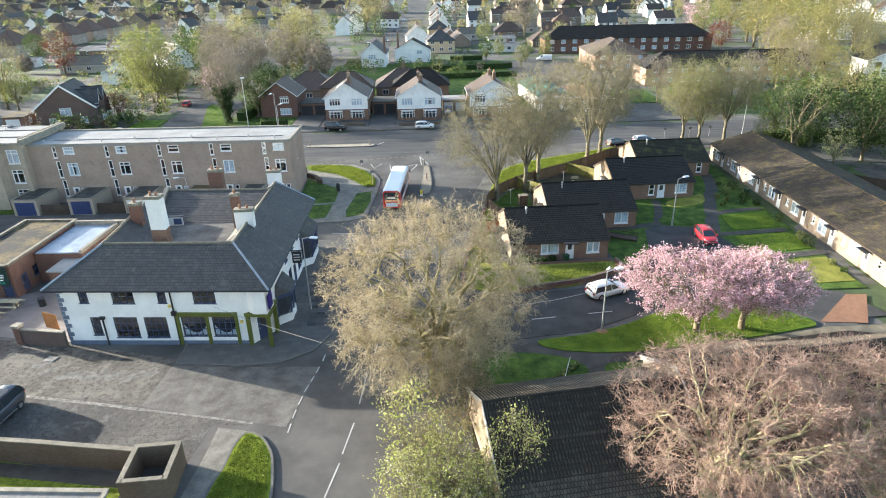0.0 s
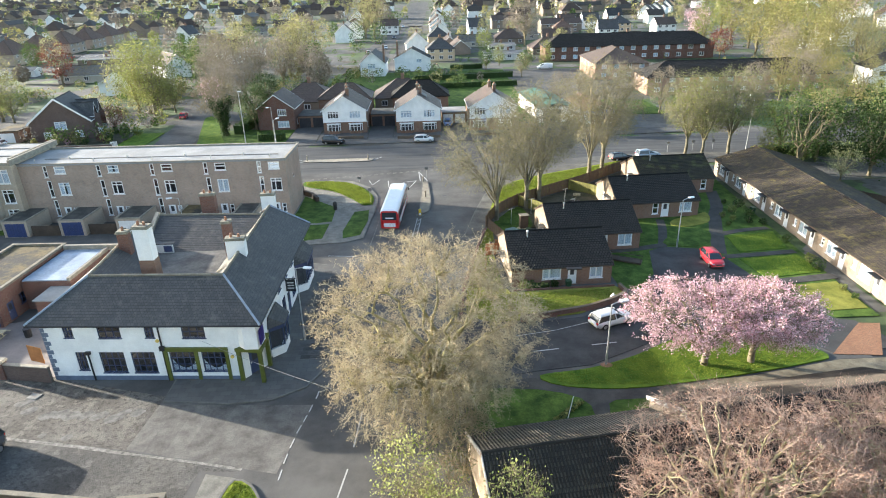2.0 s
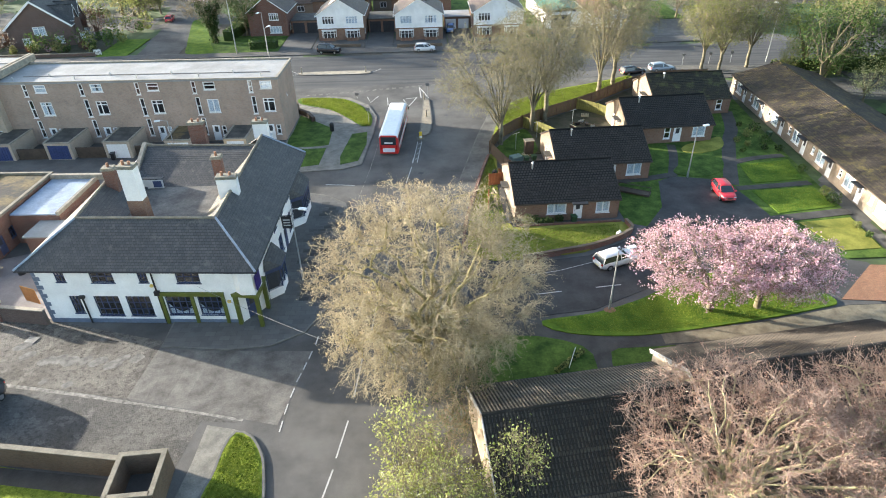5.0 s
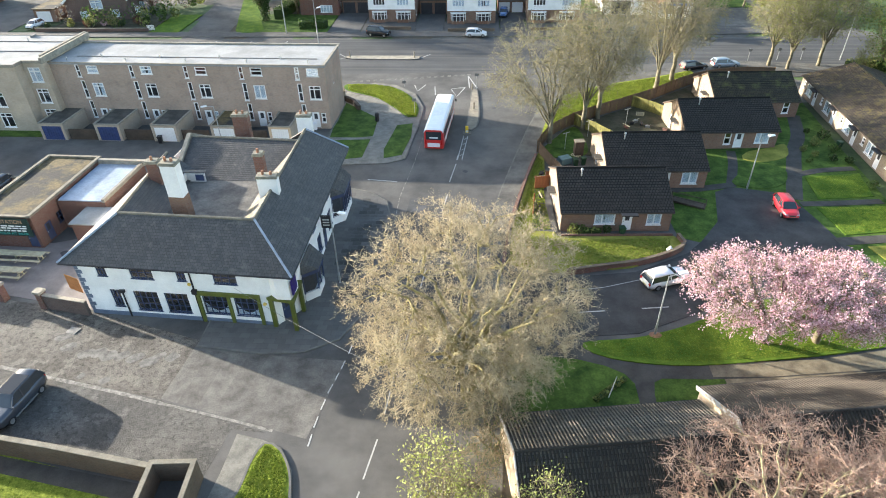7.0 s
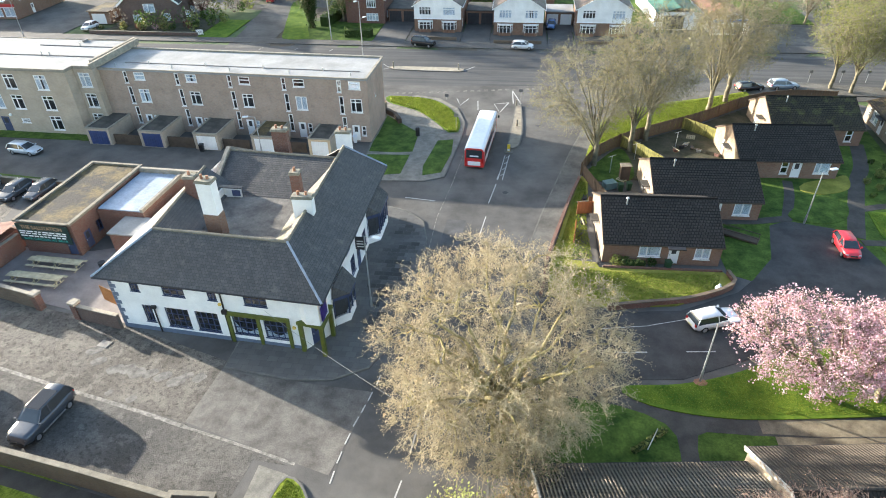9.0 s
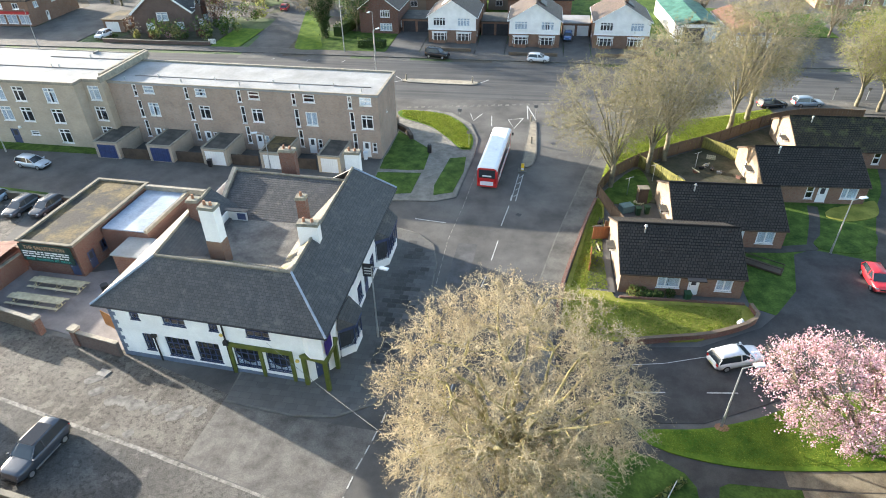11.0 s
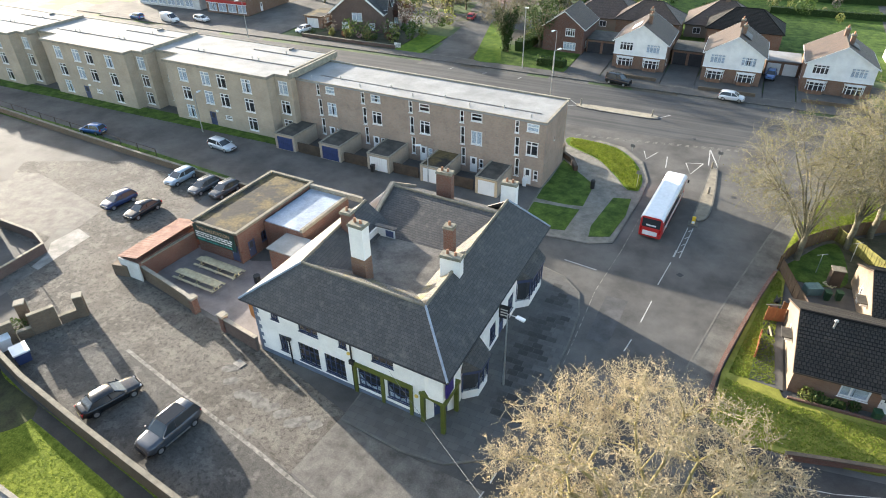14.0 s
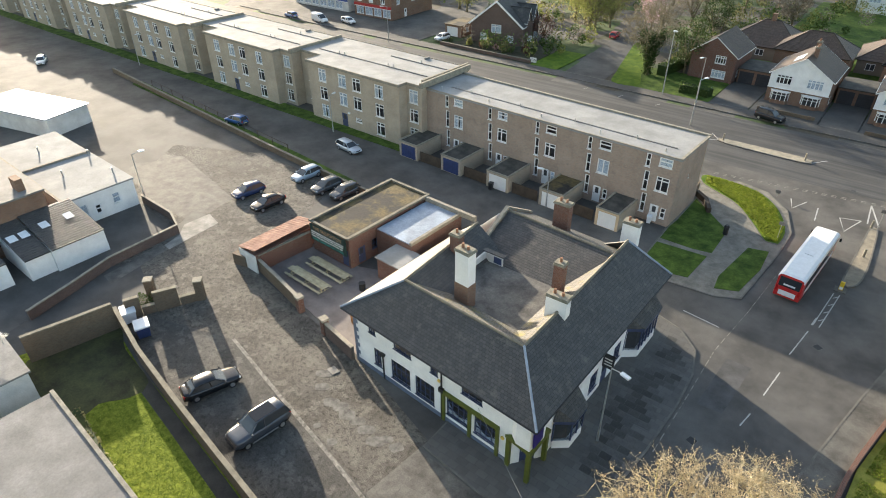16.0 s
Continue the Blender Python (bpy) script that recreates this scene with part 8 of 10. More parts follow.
            mesh_part("rim", ("rim",), lambda: tube(bmesh.new(), (0, 0, -0.118), (0, 0, 0.118), 0.21, n=12), M_RIM, wh)
    part("number_plate", boxes((-0.502 * L, -0.26, 0.45, -0.498 * L + 0.01, 0.26, 0.56)), M_PLATE, c)
    part("bumper", boxes((-0.503 * L, -hw * 0.7, 0.3, -0.47 * L, hw * 0.7, 0.42)), M_BLACK, c)
    part("bumper", boxes((0.47 * L, -hw * 0.68, 0.3, 0.503 * L, hw * 0.68, 0.42)), M_BLACK, c)
    part("grille", boxes((0.485 * L, -hw * 0.38, 0.52, 0.501 * L, hw * 0.38, 0.66)), M_BLACK, c)
    return c


P_SILVER, P_WHITE, P_BLACK = paint_mat("silver_paint", (0.52, 0.58, 0.64), 0.3, 0.7, 0.4), paint_mat("white_paint", (0.72, 0.73, 0.74)), paint_mat("black_paint", (0.012, 0.014, 0.018), 0.22, 0.2)
P_RED, P_BLUE, P_GREY = paint_mat("red_paint", (0.55, 0.02, 0.03)), paint_mat("blue_paint", (0.05, 0.14, 0.35), 0.3, 0.7, 0.3), paint_mat("gunmetal_paint", (0.09, 0.1, 0.11), 0.25, 0.3, 0.3)
P_DKBLUE, P_LTBLUE = paint_mat("dark_blue_paint", (0.02, 0.035, 0.1), 0.22, 0.25), paint_mat("pale_blue_paint", (0.3, 0.38, 0.46), 0.3, 0.7, 0.3)
P_STEEL = paint_mat("steel_grey_paint", (0.075, 0.084, 0.1), 0.25, 0.5, 0.3)
suv = car(-32.8, 39.1, -97, "suv", 5.0, 2.0, P_STEEL, "steel-grey off-roader with black glass roof parked on tarmac")
part("sunroof", rounded_box(-1.45, -0.62, 1.835, 0.42, 0.62, 1.862, 0.012), paint_mat("roof_glass", (0.01, 0.011, 0.013), 0.06, 0.0), suv, "black glass sunroof")
for sgn in (-1, 1):
    part("side_step", boxes((-1.1, sgn * 0.99 - 0.05, 0.3, 1.15, sgn * 0.99 + 0.05, 0.36)), M_RIM, suv)
car(-39.7, 39.5, 72, "saloon", 4.9, 1.85, P_BLACK, "black saloon parked beside a garden wall")
car(-61.1, 62.6, -94, "saloon", 4.6, 1.8, P_BLACK, "black saloon parked in the car park")
car(-65.6, 63.0, -99, "hatch", 4.3, 1.8, P_DKBLUE, "dark blue hatchback parked in the car park")
car(-63.2, 70.9, -94, "hatch", 4.4, 1.8, P_LTBLUE, "pale blue hatchback parked behind a low wall")
car(-58.5, 70.2, -96, "hatch", 4.3, 1.8, P_GREY, "dark grey car parked behind a low wall")
car(-55.4, 70.6, -98, "hatch", 4.2, 1.8, P_GREY, "dark grey car parked behind a low wall")
car(-65.1, 80.9, -7, "estate", 4.6, 1.8, P_SILVER, "silver people carrier in the side street")
car(-87.6, 77.2, -172, "hatch", 4.2, 1.75, P_BLUE, "blue hatchback in the side street")
car(-148.0, 72.5, -30, "hatch", 4.2, 1.75, P_WHITE, "pale car far along the yard")
car(18.7, 55.6, 22, "estate", 4.6, 1.8, P_WHITE, "white estate car at the kerb of the close")
car(34.3, 68.3, -91, "hatch", 3.9, 1.7, P_RED, "small bright red hatchback on tarmac")
car(-18.4, 131.4, -14, "suv", 4.6, 1.9, P_BLACK, "black sport utility car parked at a drive", z=0.11)
car(0.6, 131.0, -2, "hatch", 4.15, 1.8, P_WHITE, "white boxy hatchback parked by a garden wall", z=0.11)
car(6.2, 145.6, 265, "hatch", 3.9, 1.7, P_BLUE, "blue hatchback before white garage doors", z=0.12)
car(36.8, 112.9, 18, "estate", 4.6, 1.8, P_BLACK, "dark car parked behind a fence")
car(42.3, 114.2, 8, "estate", 4.6, 1.8, P_LTBLUE, "pale blue car parked behind a fence")
car(-128.0, 132.6, -8, "van", 5.4, 2.0, P_WHITE, "white delivery van on a forecourt")
car(-121.0, 136.0, -8, "hatch", 4.4, 1.8, P_WHITE, "white small van on a forecourt")
car(-138.0, 131.5, 172, "hatch", 4.4, 1.8, P_BLUE, "blue car on a forecourt")
car(-91.8, 137.6, 262, "hatch", 4.0, 1.7, P_WHITE, "white car on a drive beside a dark brick house", z=0.12)
car(-61.0, 164.0, 100, "hatch", 4.2, 1.75, P_RED, "red car parked along the side road")
car(45.0, 233.0, 175, "van", 5.6, 2.0, P_WHITE, "white minibus in a yard", z=0.09)
car(66.5, 237.0, 100, "hatch", 4.2, 1.8, P_RED, "red car in a yard", z=0.09)
for k, (x, y) in enumerate(((-24, 300), (-17, 318), (-23, 345), (-15, 372), (-20, 410), (-12, 455), (-16, 520))):
    car(x, y, 92 + 180 * (k % 2), "hatch", 4.3, 1.8, (P_WHITE, P_SILVER, P_DKBLUE, P_GREY)[k % 4], "small car parked along a distant street", "distant cars")

# single-deck bus
bus = thing("bus", -3.9, 88.0, 85.4, "red and white single-deck bus driving away", "bus")
BL = 12.1
P_BUSRED, P_BUSWHITE = paint_mat("bus_red", (0.5, 0.02, 0.02), 0.4, 0.4), paint_mat("bus_white", (0.72, 0.75, 0.78), 0.45, 0.3)
prof = [(-1.25, 0.35), (-1.25, 2.6), (-1.16, 2.86), (-0.9, 2.98), (0.9, 2.98), (1.16, 2.86), (1.25, 2.6), (1.25, 0.35)]
part("body", loft([[(x, yy * k, zz if zz < 1 else zz - d) for yy, zz in prof] for x, k, d in ((-BL / 2, 0.94, 0.12), (-BL / 2 + 0.25, 1, 0), (BL / 2 - 0.4, 1, 0), (BL / 2, 0.93, 0.12))]), P_BUSRED, bus)
part("roof_panel", loft([[(x, -1.265, 2.62 - 0.1 * e), (x, -1.175, 2.875 - 0.1 * e), (x, -0.9, 3.0 - 0.1 * e), (x, 0.9, 3.0 - 0.1 * e), (x, 1.175, 2.875 - 0.1 * e), (x, 1.265, 2.62 - 0.1 * e)] for x, e in ((-BL / 2 + 0.02, 1), (-BL / 2 + 0.3, 0), (BL / 2 - 0.4, 0), (BL / 2 - 0.02, 1))]), P_BUSWHITE, bus, "pale white roof panel")
part("side_stripe", boxes((-BL / 2 + 1.2, -1.262, 0.6, BL / 2 - 1.0, -1.25, 1.15), (-BL / 2 + 1.2, 1.25, 0.6, BL / 2 - 1.0, 1.262, 1.15)), P_BUSWHITE, bus)
for sgn in (-1, 1):
    for k in range(7):
        x = -BL / 2 + 0.9 + k * 1.5
        part("side_window", boxes((x, sgn * 1.256 - 0.006, 1.35, x + 1.42, sgn * 1.256 + 0.006, 2.45)), M_CAR_GLASS, bus)
    for x in (-2.9, 3.3):
        wh = new("wheel")
        wh.parent = bus
        wh.matrix_local = pose(x, sgn * 1.1, 0.48, 90)
        part("tyre", tube(bmesh.new(), (0, 0, -0.14), (0, 0, 0.14), 0.48, n=18), M_TYRE, wh)
        part("rim", tube(bmesh.new(), (0, 0, -0.16), (0, 0, 0.16), 0.27, n=12), M_RIM, wh)
    part("mirror", rounded_box(BL / 2 - 0.1, sgn * 1.45 - 0.1, 1.9, BL / 2 + 0.1, sgn * 1.45 + 0.1, 2.3, 0.04), M_BLACK, bus)
    part("tail_light", boxes((-BL / 2 - 0.02, sgn * 1.02 - 0.09, 0.9, -BL / 2 + 0.02, sgn * 1.02 + 0.09, 1.5)), M_LIGHT_R, bus)
part("rear_window", boxes((-BL / 2 - 0.015, -1.0, 1.55, -BL / 2 + 0.06, 1.0, 2.65)), M_CAR_GLASS, bus)
part("destination_bar", boxes((-BL / 2 - 0.025, -0.55, 1.75, -BL / 2 - 0.01, 0.55, 1.93)), P_BUSWHITE, bus)
part("rear_grille", boxes((-BL / 2 - 0.012, -0.8, 0.55, -BL / 2 + 0.06, 0.8, 1.1)), P_BUSWHITE, bus)
part("front_window", boxes((BL / 2 - 0.06, -1.05, 1.1, BL / 2 + 0.012, 1.05, 2.6)), M_CAR_GLASS, bus)
part("roof_hatch", rounded_box(-1.0, -0.4, 2.99, -0.1, 0.4, 3.06, 0.02), P_BUSWHITE, bus)


# ---- lamps, walls, fences, street furniture ----
def street_lamp(x, y, h, turn, arm=0.9, label="grey steel street lamp with pale head", z=0.0, tilt=8):
    l = thing("street_lamp", x, y, turn, label, "street lamp", "street lamps", z=z)
    part("base", tube(bmesh.new(), (0, 0, 0), (0, 0, 1.1), 0.11, 0.1, 10), M_METAL, l)
    part("pole", tube(bmesh.new(), (0, 0, 1.1), (0, 0, h - 0.15), 0.075, 0.05, 8), M_METAL, l)
    part("arm", tube(bmesh.new(), (0, 0, h - 0.17), (arm, 0, h + 0.02), 0.04, 0.035, 8), M_METAL, l)
    hd = rounded_box(arm - 0.1, -0.17, h - 0.06, arm + 0.65, 0.17, h + 0.09, 0.05)
    part("lamp_head", hd, M_LAMP_HEAD, l)
    return l


for x, y, h, a, z in ((16.2, 48.5, 6.2, 15, 0.1), (-11.35, 54.5, 7.8, -15, 0.1), (31.9, 72.9, 6.4, 20, 0.1), (-28.0, 121.7, 7.6, 60, 0.0), (-30.8, 132.4, 8.0, 250, 0.1), (-100.6, 128.8, 8.0, 230, 0.0), (62.5, 117.5, 10.0, 100, 0.0), (-75.1, 53.8, 6.6, 75, 0.0), (-33.0, 84.0, 5.2, 200, 0.0), (-72.0, 84.2, 6.0, 100, 0.1), (-130, 84.2, 6.0, 100, 0.1)):
    street_lamp(x, y, h, a, z=z)
pole = thing("tall_pole", -37.2, 133.2, 0, "tall thin grey column beside a hedge", "pole", z=0.1)
part("pole", tube(bmesh.new(), (0, 0, 0), (0, 0, 11), 0.12, 0.07, 8), M_METAL, pole)
part("head", rounded_box(-0.2, -0.2, 11, 0.5, 0.2, 11.2, 0.05), M_LAMP_HEAD, pole)

wall_run("boundary_wall", smooth_line([(3.9, 57.5), (4.2, 60), (4.8, 64.6), (7.2, 75.3), (8.6, 80.6)], 1.5), 0.25, 0.38, M_BRICK_RED, "low red brick boundary wall along the footway", M_BRICK_RED)
wall_run("garden_wall", smooth_line([(9.8, 56.4), (13, 57.2), (17, 58.2), (20.6, 60.0), (21.9, 61.4), (21.6, 62.8)], 0.8), 0.25, 0.6, M_BRICK_RED, "curved red brick retaining wall round a lawn", M_BRICK_WALL)
wall_run("garden_wall", [(9.9, 62.7), (21.2, 63.1)], 0.2, 0.35, M_BRICK_RED, "low brick edging before a bungalow", None)
wall_run("long_wall", [(-54.3, 39.1), (-47, 37.4), (-39.6, 36.2), (-32.0, 35.1), (-26.9, 34.4), (-19.5, 33.2)], 0.3, 1.8, M_BRICK_WALL, "long brown brick garden wall with coping", M_COPING)
wall_run("garden_wall", [(-53.5, 38.7), (-54.3, 35), (-55.2, 31.4)], 0.3, 2.9, M_BRICK_WALL, "brown brick garden wall with coping", M_COPING)
for a, b, h in (((-51.35, 45.75), (-52.0, 44.35), 0.9), ((-52.0, 44.3), (-52.95, 42.3), 2.2), ((-52.97, 42.25), (-53.5, 41.2), 0.9), ((-53.52, 41.15), (-54.0, 39.9), 2.2)):
    wall_run("yard_wall", [a, b], 0.35, h, M_BRICK_WALL, "old brick yard wall with broken low gaps", M_COPING)
for x, y in ((-51.2, 46.2), (-55.2, 43.2)):
    g = thing("gate_pillar", x, y, 50, "old brick gate pillar", "pillar", "gate pillars")
    part("shaft", boxes((-0.4, -0.4, 0, 0.4, 0.4, 2.3)), M_BRICK_WALL, g)
    part("cap", rounded_box(-0.45, -0.45, 2.302, 0.45, 0.45, 2.42, 0.04), M_STONE, g)
wall_run("low_wall", [(-49.8, 72.2), (-57, 72.3), (-72, 73.4), (-95, 75.4), (-130, 78.6)], 0.3, 0.9, M_BRICK_WALL, "low brick wall along a grass strip", M_COPING)
pf = thing("mesh_fence", 0, 0, 0, "green wire fence behind a grass strip", "fence")
for k in range(12):
    x = -72 - 4.0 * k
    part("post", boxes((x - 0.04, 75.0 - 0.087 * (x + 72) - 0.04, 0, x + 0.04, 75.0 - 0.087 * (x + 72) + 0.04, 1.2)), M_FENCE_DARK, pf)
part("rail", ribbon([(-72, 75.0), (-116, 78.83)], 0.04, 1.1, 1.16), M_FENCE_DARK, pf)


def timber_fence(pts, h, material, label, step=2.0, z0=0.0):
    """Posts with boarded bays between them."""
    f = thing("timber_fence", 0, 0, 0, label, "fence", "garden fences")
    line_ = [p for p in smooth_line(pts, step)]
    for p in line_:
        part("post", boxes((p.x - 0.06, p.y - 0.06, z0, p.x + 0.06, p.y + 0.06, z0 + h + 0.08)), material, f)
    for p, q in zip(line_, line_[1:]):
        n = max(2, int((q - p).length / 0.33))
        e = (q - p).normalized()
        m = Matrix(((e.x, -e.y, 0, p.x), (e.y, e.x, 0, p.y), (0, 0, 1, 0), (0, 0, 0, 1)))
        w = round((q - p).length / n, 2)
        for k in range(n):
            o = 0.014 if k % 2 else -0.014
            mesh_part("board", ("board", w, h), lambda: boxes((0, -0.012, 0.05, w - 0.008, 0.012, h)), material, f, m @ pose((q - p).length * k / n, o, z0))
    return f


timber_fence([(8.8, 81.6), (10.4, 85.6), (14.3, 90.3), (20, 94.6), (26.2, 98.9), (34.5, 105.8), (41.3, 108.6), (48, 108.6)], 1.8, M_FENCE, "brown timber fence along the verge")
timber_fence([(9.0, 81.4), (10.2, 77.6), (11.4, 74.2)], 1.7, M_FENCE_DARK, "dark timber fence behind a bungalow")
timber_fence([(9.2, 73.8), (12.2, 73.9)], 1.6, M_FENCE, "orange-brown fence panel beside a bungalow")
# These two mossy runs carry their sunlight in the yellow-green colour.
timber_fence([(14.5, 90.2), (16.8, 87.4), (19.6, 83.0)], 1.7, M_FENCE_MOSS_LIT, "moss-grown timber fence between gardens")
timber_fence([(23.6, 96.9), (26.2, 94.4), (27.4, 92.7)], 1.7, M_FENCE_MOSS_LIT, "weathered timber fence between gardens")
timber_fence([(62, 90), (66, 84), (74, 78)], 1.8, M_FENCE_DARK, "dark timber garden fence under trees")

# bin store and near flat-roofed building
bs = thing("bin_store", -17.9, 31.9, 4, "open-topped brick bin store with coping", "bin store")
for r in ((-1.5, -1.7, -1.25, 1.7), (1.25, -1.7, 1.5, 1.7), (-1.248, 1.45, 1.248, 1.7), (-1.248, -1.7, 1.248, -1.45)):
    part("wall", boxes((r[0], r[1], 0, r[2], r[3], 1.9)), M_BRICK_WALL, bs)
    part("coping", boxes((r[0] - 0.04, r[1] - 0.04, 1.902, r[2] + 0.04, r[3] + 0.04, 1.99 + 0.002 * (r[1] > 0))), M_COPING, bs)
part("floor", boxes((-1.25, -1.45, 0.02, 1.25, 1.45, 0.06)), M_PATH, bs)
nf = thing("flat_roofed_house", -47.5, 8.0, -4, "low building with wide grey flat roof", "building")
facade(nf, (27.0, 0), (27.0, 22), 0, 2.9, [(16.5, 0.9, 18.5, 2.2, "plain")], M_BRICK_WALL)
facade(nf, (27.0, 22), (0, 22), 0, 2.9, [(3, 0.9, 5, 2.2, "plain"), (15, 0.1, 16, 2.2, "door"), (20, 0.9, 22, 2.2, "plain")], M_BRICK_WALL)
facade(nf, (0, 22), (0, 0), 0, 2.9, [], M_BRICK_WALL)
part("roof", boxes((-0.3, -8, 2.9, 27.3, 22.3, 3.06)), M_FELT_GREY, nf)
part("roof_edge", boxes((-0.35, 22.1, 3.062, 27.35, 22.4, 3.2), (27.1, -8, 3.062, 27.4, 22.098, 3.2)), M_STONE, nf)
nf2 = thing("flat_roofed_house", -58.5, 18.5, -4, "low rendered building with flat roof and aerials", "building")
facade(nf2, (8.0, 0), (8.0, 12), 0, 3.3, [], M_RENDER_GREY)
facade(nf2, (8.0, 12), (0, 12), 0, 3.3, [(2, 0.9, 4, 2.2, "plain")], M_RENDER_GREY)
facade(nf2, (0, 12), (0, 0), 0, 3.3, [], M_RENDER_GREY)
part("roof", boxes((-0.2, -4, 3.3, 8.2, 12.2, 3.46)), M_FELT_GREY, nf2)
for x, y in ((7.9, 9.0), (8.6, 2.4), (4.0, 11.6)):
    an = thing("aerial", -58.5 + x, 18.5 + y, 30, "thin metal rooftop aerial", "aerial", "aerials", z=3.0)
    part("mast", tube(bmesh.new(), (0, 0, 0), (0, 0, 1.6), 0.025, n=5), M_METAL, an)
    part("boom", boxes((-0.8, -0.02, 1.5, 0.8, 0.02, 1.54), *[(-0.7 + 0.2 * k, -0.3, 1.51, -0.67 + 0.2 * k, 0.3, 1.53) for k in range(8)]), M_METAL, an)

# shops' back buildings beyond the yard
we = thing("shop_extension", -88.0, 44.9, -2, "white rendered back extension with flat grey roof", "building")
facade(we, (13.0, 0), (13.0, 8.4), 0, 3.6, [(0.7, 1.1, 2.4, 2.6, "plain"), (3.2, 0.8, 3.9, 2.0, "single"), (5.4, 1.3, 6.4, 2.7, "single")], M_RENDER)
facade(we, (13.0, 8.4), (0, 8.4), 0, 3.6, [], M_RENDER)
facade(we, (0, 0), (13.0, 0), 0, 3.6, [], M_RENDER)
part("roof", boxes((-10, 0.05, 3.6, 13.15, 8.55, 3.78)), M_FELT, we)
part("roof_lip", boxes((-10, -0.25, 3.782, 13.2, 0.05, 3.95), (1.0, 0.1, 3.782, 1.3, 8.5, 4.05)), M_STONE, we)
part("rear_block", boxes((-10, 0.1, 0, 0.0, 8.3, 3.6)), M_RENDER_GREY, we)
for x, y in ((2, 8), (6, 3), (10, 7.5), (-4, 4)):
    part("roof_vent", tube(bmesh.new(), (x, y, 3.7), (x, y, 4.6), 0.1, n=6), M_METAL, we)
we2 = thing("shop_extension", -75.0, 34.0, -1, "row of low white rear extensions with lean-to roofs", "building")
for y0, y1, x1, h in ((-8.0, 1.6, 6.2, 2.8), (3.0, 5.6, 7.0, 2.6), (5.62, 11.2, 7.4, 2.8)):
    part("extension", boxes((0, y0, 0, x1, y1, h)), M_RENDER, we2)
    rf = bmesh.new()
    courses(rf, (x1 + 0.2, y0, h - 0.02), (x1 + 0.2, y1, h - 0.02), (-0.2, y1, h + 1.3), (-0.2, y0, h + 1.3), 0.4)
    rfo = part("lean_to_roof", rf, M_SLATE, we2)
    for u in (0.25, 0.72):
        yy = y0 + (y1 - y0) * u
        rl = bmesh.new()
        v = [rl.verts.new((x, y, h + 1.3 - (x + 0.2) * 1.32 / (x1 + 0.4) + 0.08)) for x, y in ((2.4, yy - 0.45), (3.6, yy - 0.45), (3.6, yy + 0.45), (2.4, yy + 0.45))]
        rl.faces.new(v)
        part("roof_light", rl, M_LAMP_HEAD, we2)
part("main_block", boxes((-20, -14, 0, -0.25, 9.0, 6.0)), M_BRICK_BROWN, we2)
part("main_roof", boxes((-20.2, -14, 6.002, -0.05, 9.2, 6.2)), M_FELT_GREY, we2)
for x, y in ((-3, 7), (-6, 2)):
    part("chimney", boxes((x, y, 6.2, x + 1.6, y + 0.8, 7.6)), M_BRICK_BROWN, we2)
solo("back_yard", slab([(-75, 33), (-61.5, 33), (-62.9, 39.2), (-64.2, 43.4), (-64.5, 52), (-75, 53)], 0.0, 0.02), M_PATH, "dark shaded tarmac of a walled back yard", "yard", kind="structure")
solo("alley", slab([(-61, 30.5), (-56.2, 31.4), (-54.4, 39.2), (-56, 43.5), (-62, 45.5), (-64, 43.4), (-62.6, 39)], 0.0, 0.0065), M_PATH, "dark tarmac alley between walls", "alley", kind="structure")
wall_run("yard_wall", [(-74.6, 53.3), (-67.6, 53.1), (-64.4, 51.9), (-64.1, 43.4), (-62.8, 39.2), (-61.4, 33.9)], 0.22, 1.1, M_BRICK_DARK, "dark brick yard wall with pale coping", M_STONE)
sh = thing("long_shed", -122, 51.5, 14, "long low building with white sheet roof", "building")
part("wall_shell", boxes((0, 0, 0, 17, 7.5, 3.0)), M_RENDER_GREY, sh)
part("roof", boxes((-0.3, -0.3, 3.002, 17.3, 7.8, 3.2)), M_FELT_BLUE, sh)
solo("concrete_apron", slab([(-63.9, 49.6), (-62.6, 53.6), (-63.2, 56.6), (-67.7, 56.2), (-65.9, 52.4)], 0.004, 0.012), M_KERB, "pale concrete apron crossing a yard", "yard", kind="structure")

# wheelie bins
for x, y, col, lab in ((-53.6, 39.9, M_LAMP_HEAD, "large white-lidded trade bin"), (-50.6, 39.6, M_BLUE_DOOR, "large dark blue trade bin")):
    b = thing("trade_bin", x, y, -20, lab + " on wheels", "bin", "trade bins")
    b.scale = (1.35, 1.35, 1.15)
    part("body", loft([[(-0.55 * k, -0.45 * k, z), (0.55 * k, -0.45 * k, z), (0.55 * k, 0.45 * k, z), (-0.55 * k, 0.45 * k, z)] for z, k in ((0.15, 0.85), (1.1, 1.0))]), col, b)
    part("lid", rounded_box(-0.6, -0.5, 1.102, 0.6, 0.5, 1.25, 0.05), M_LAMP_HEAD, b, "pale plastic lid")
    for sx in (-0.4, 0.4):
        part("wheel", tube(bmesh.new(), (sx, -0.46, 0.1), (sx, -0.36, 0.1), 0.1, n=8), M_BLACK, b)
M_BIN_GREEN = mat("bin_green", (0.02, 0.06, 0.03), 0.5, 0.2, 2.0, 12.0, 0.0)
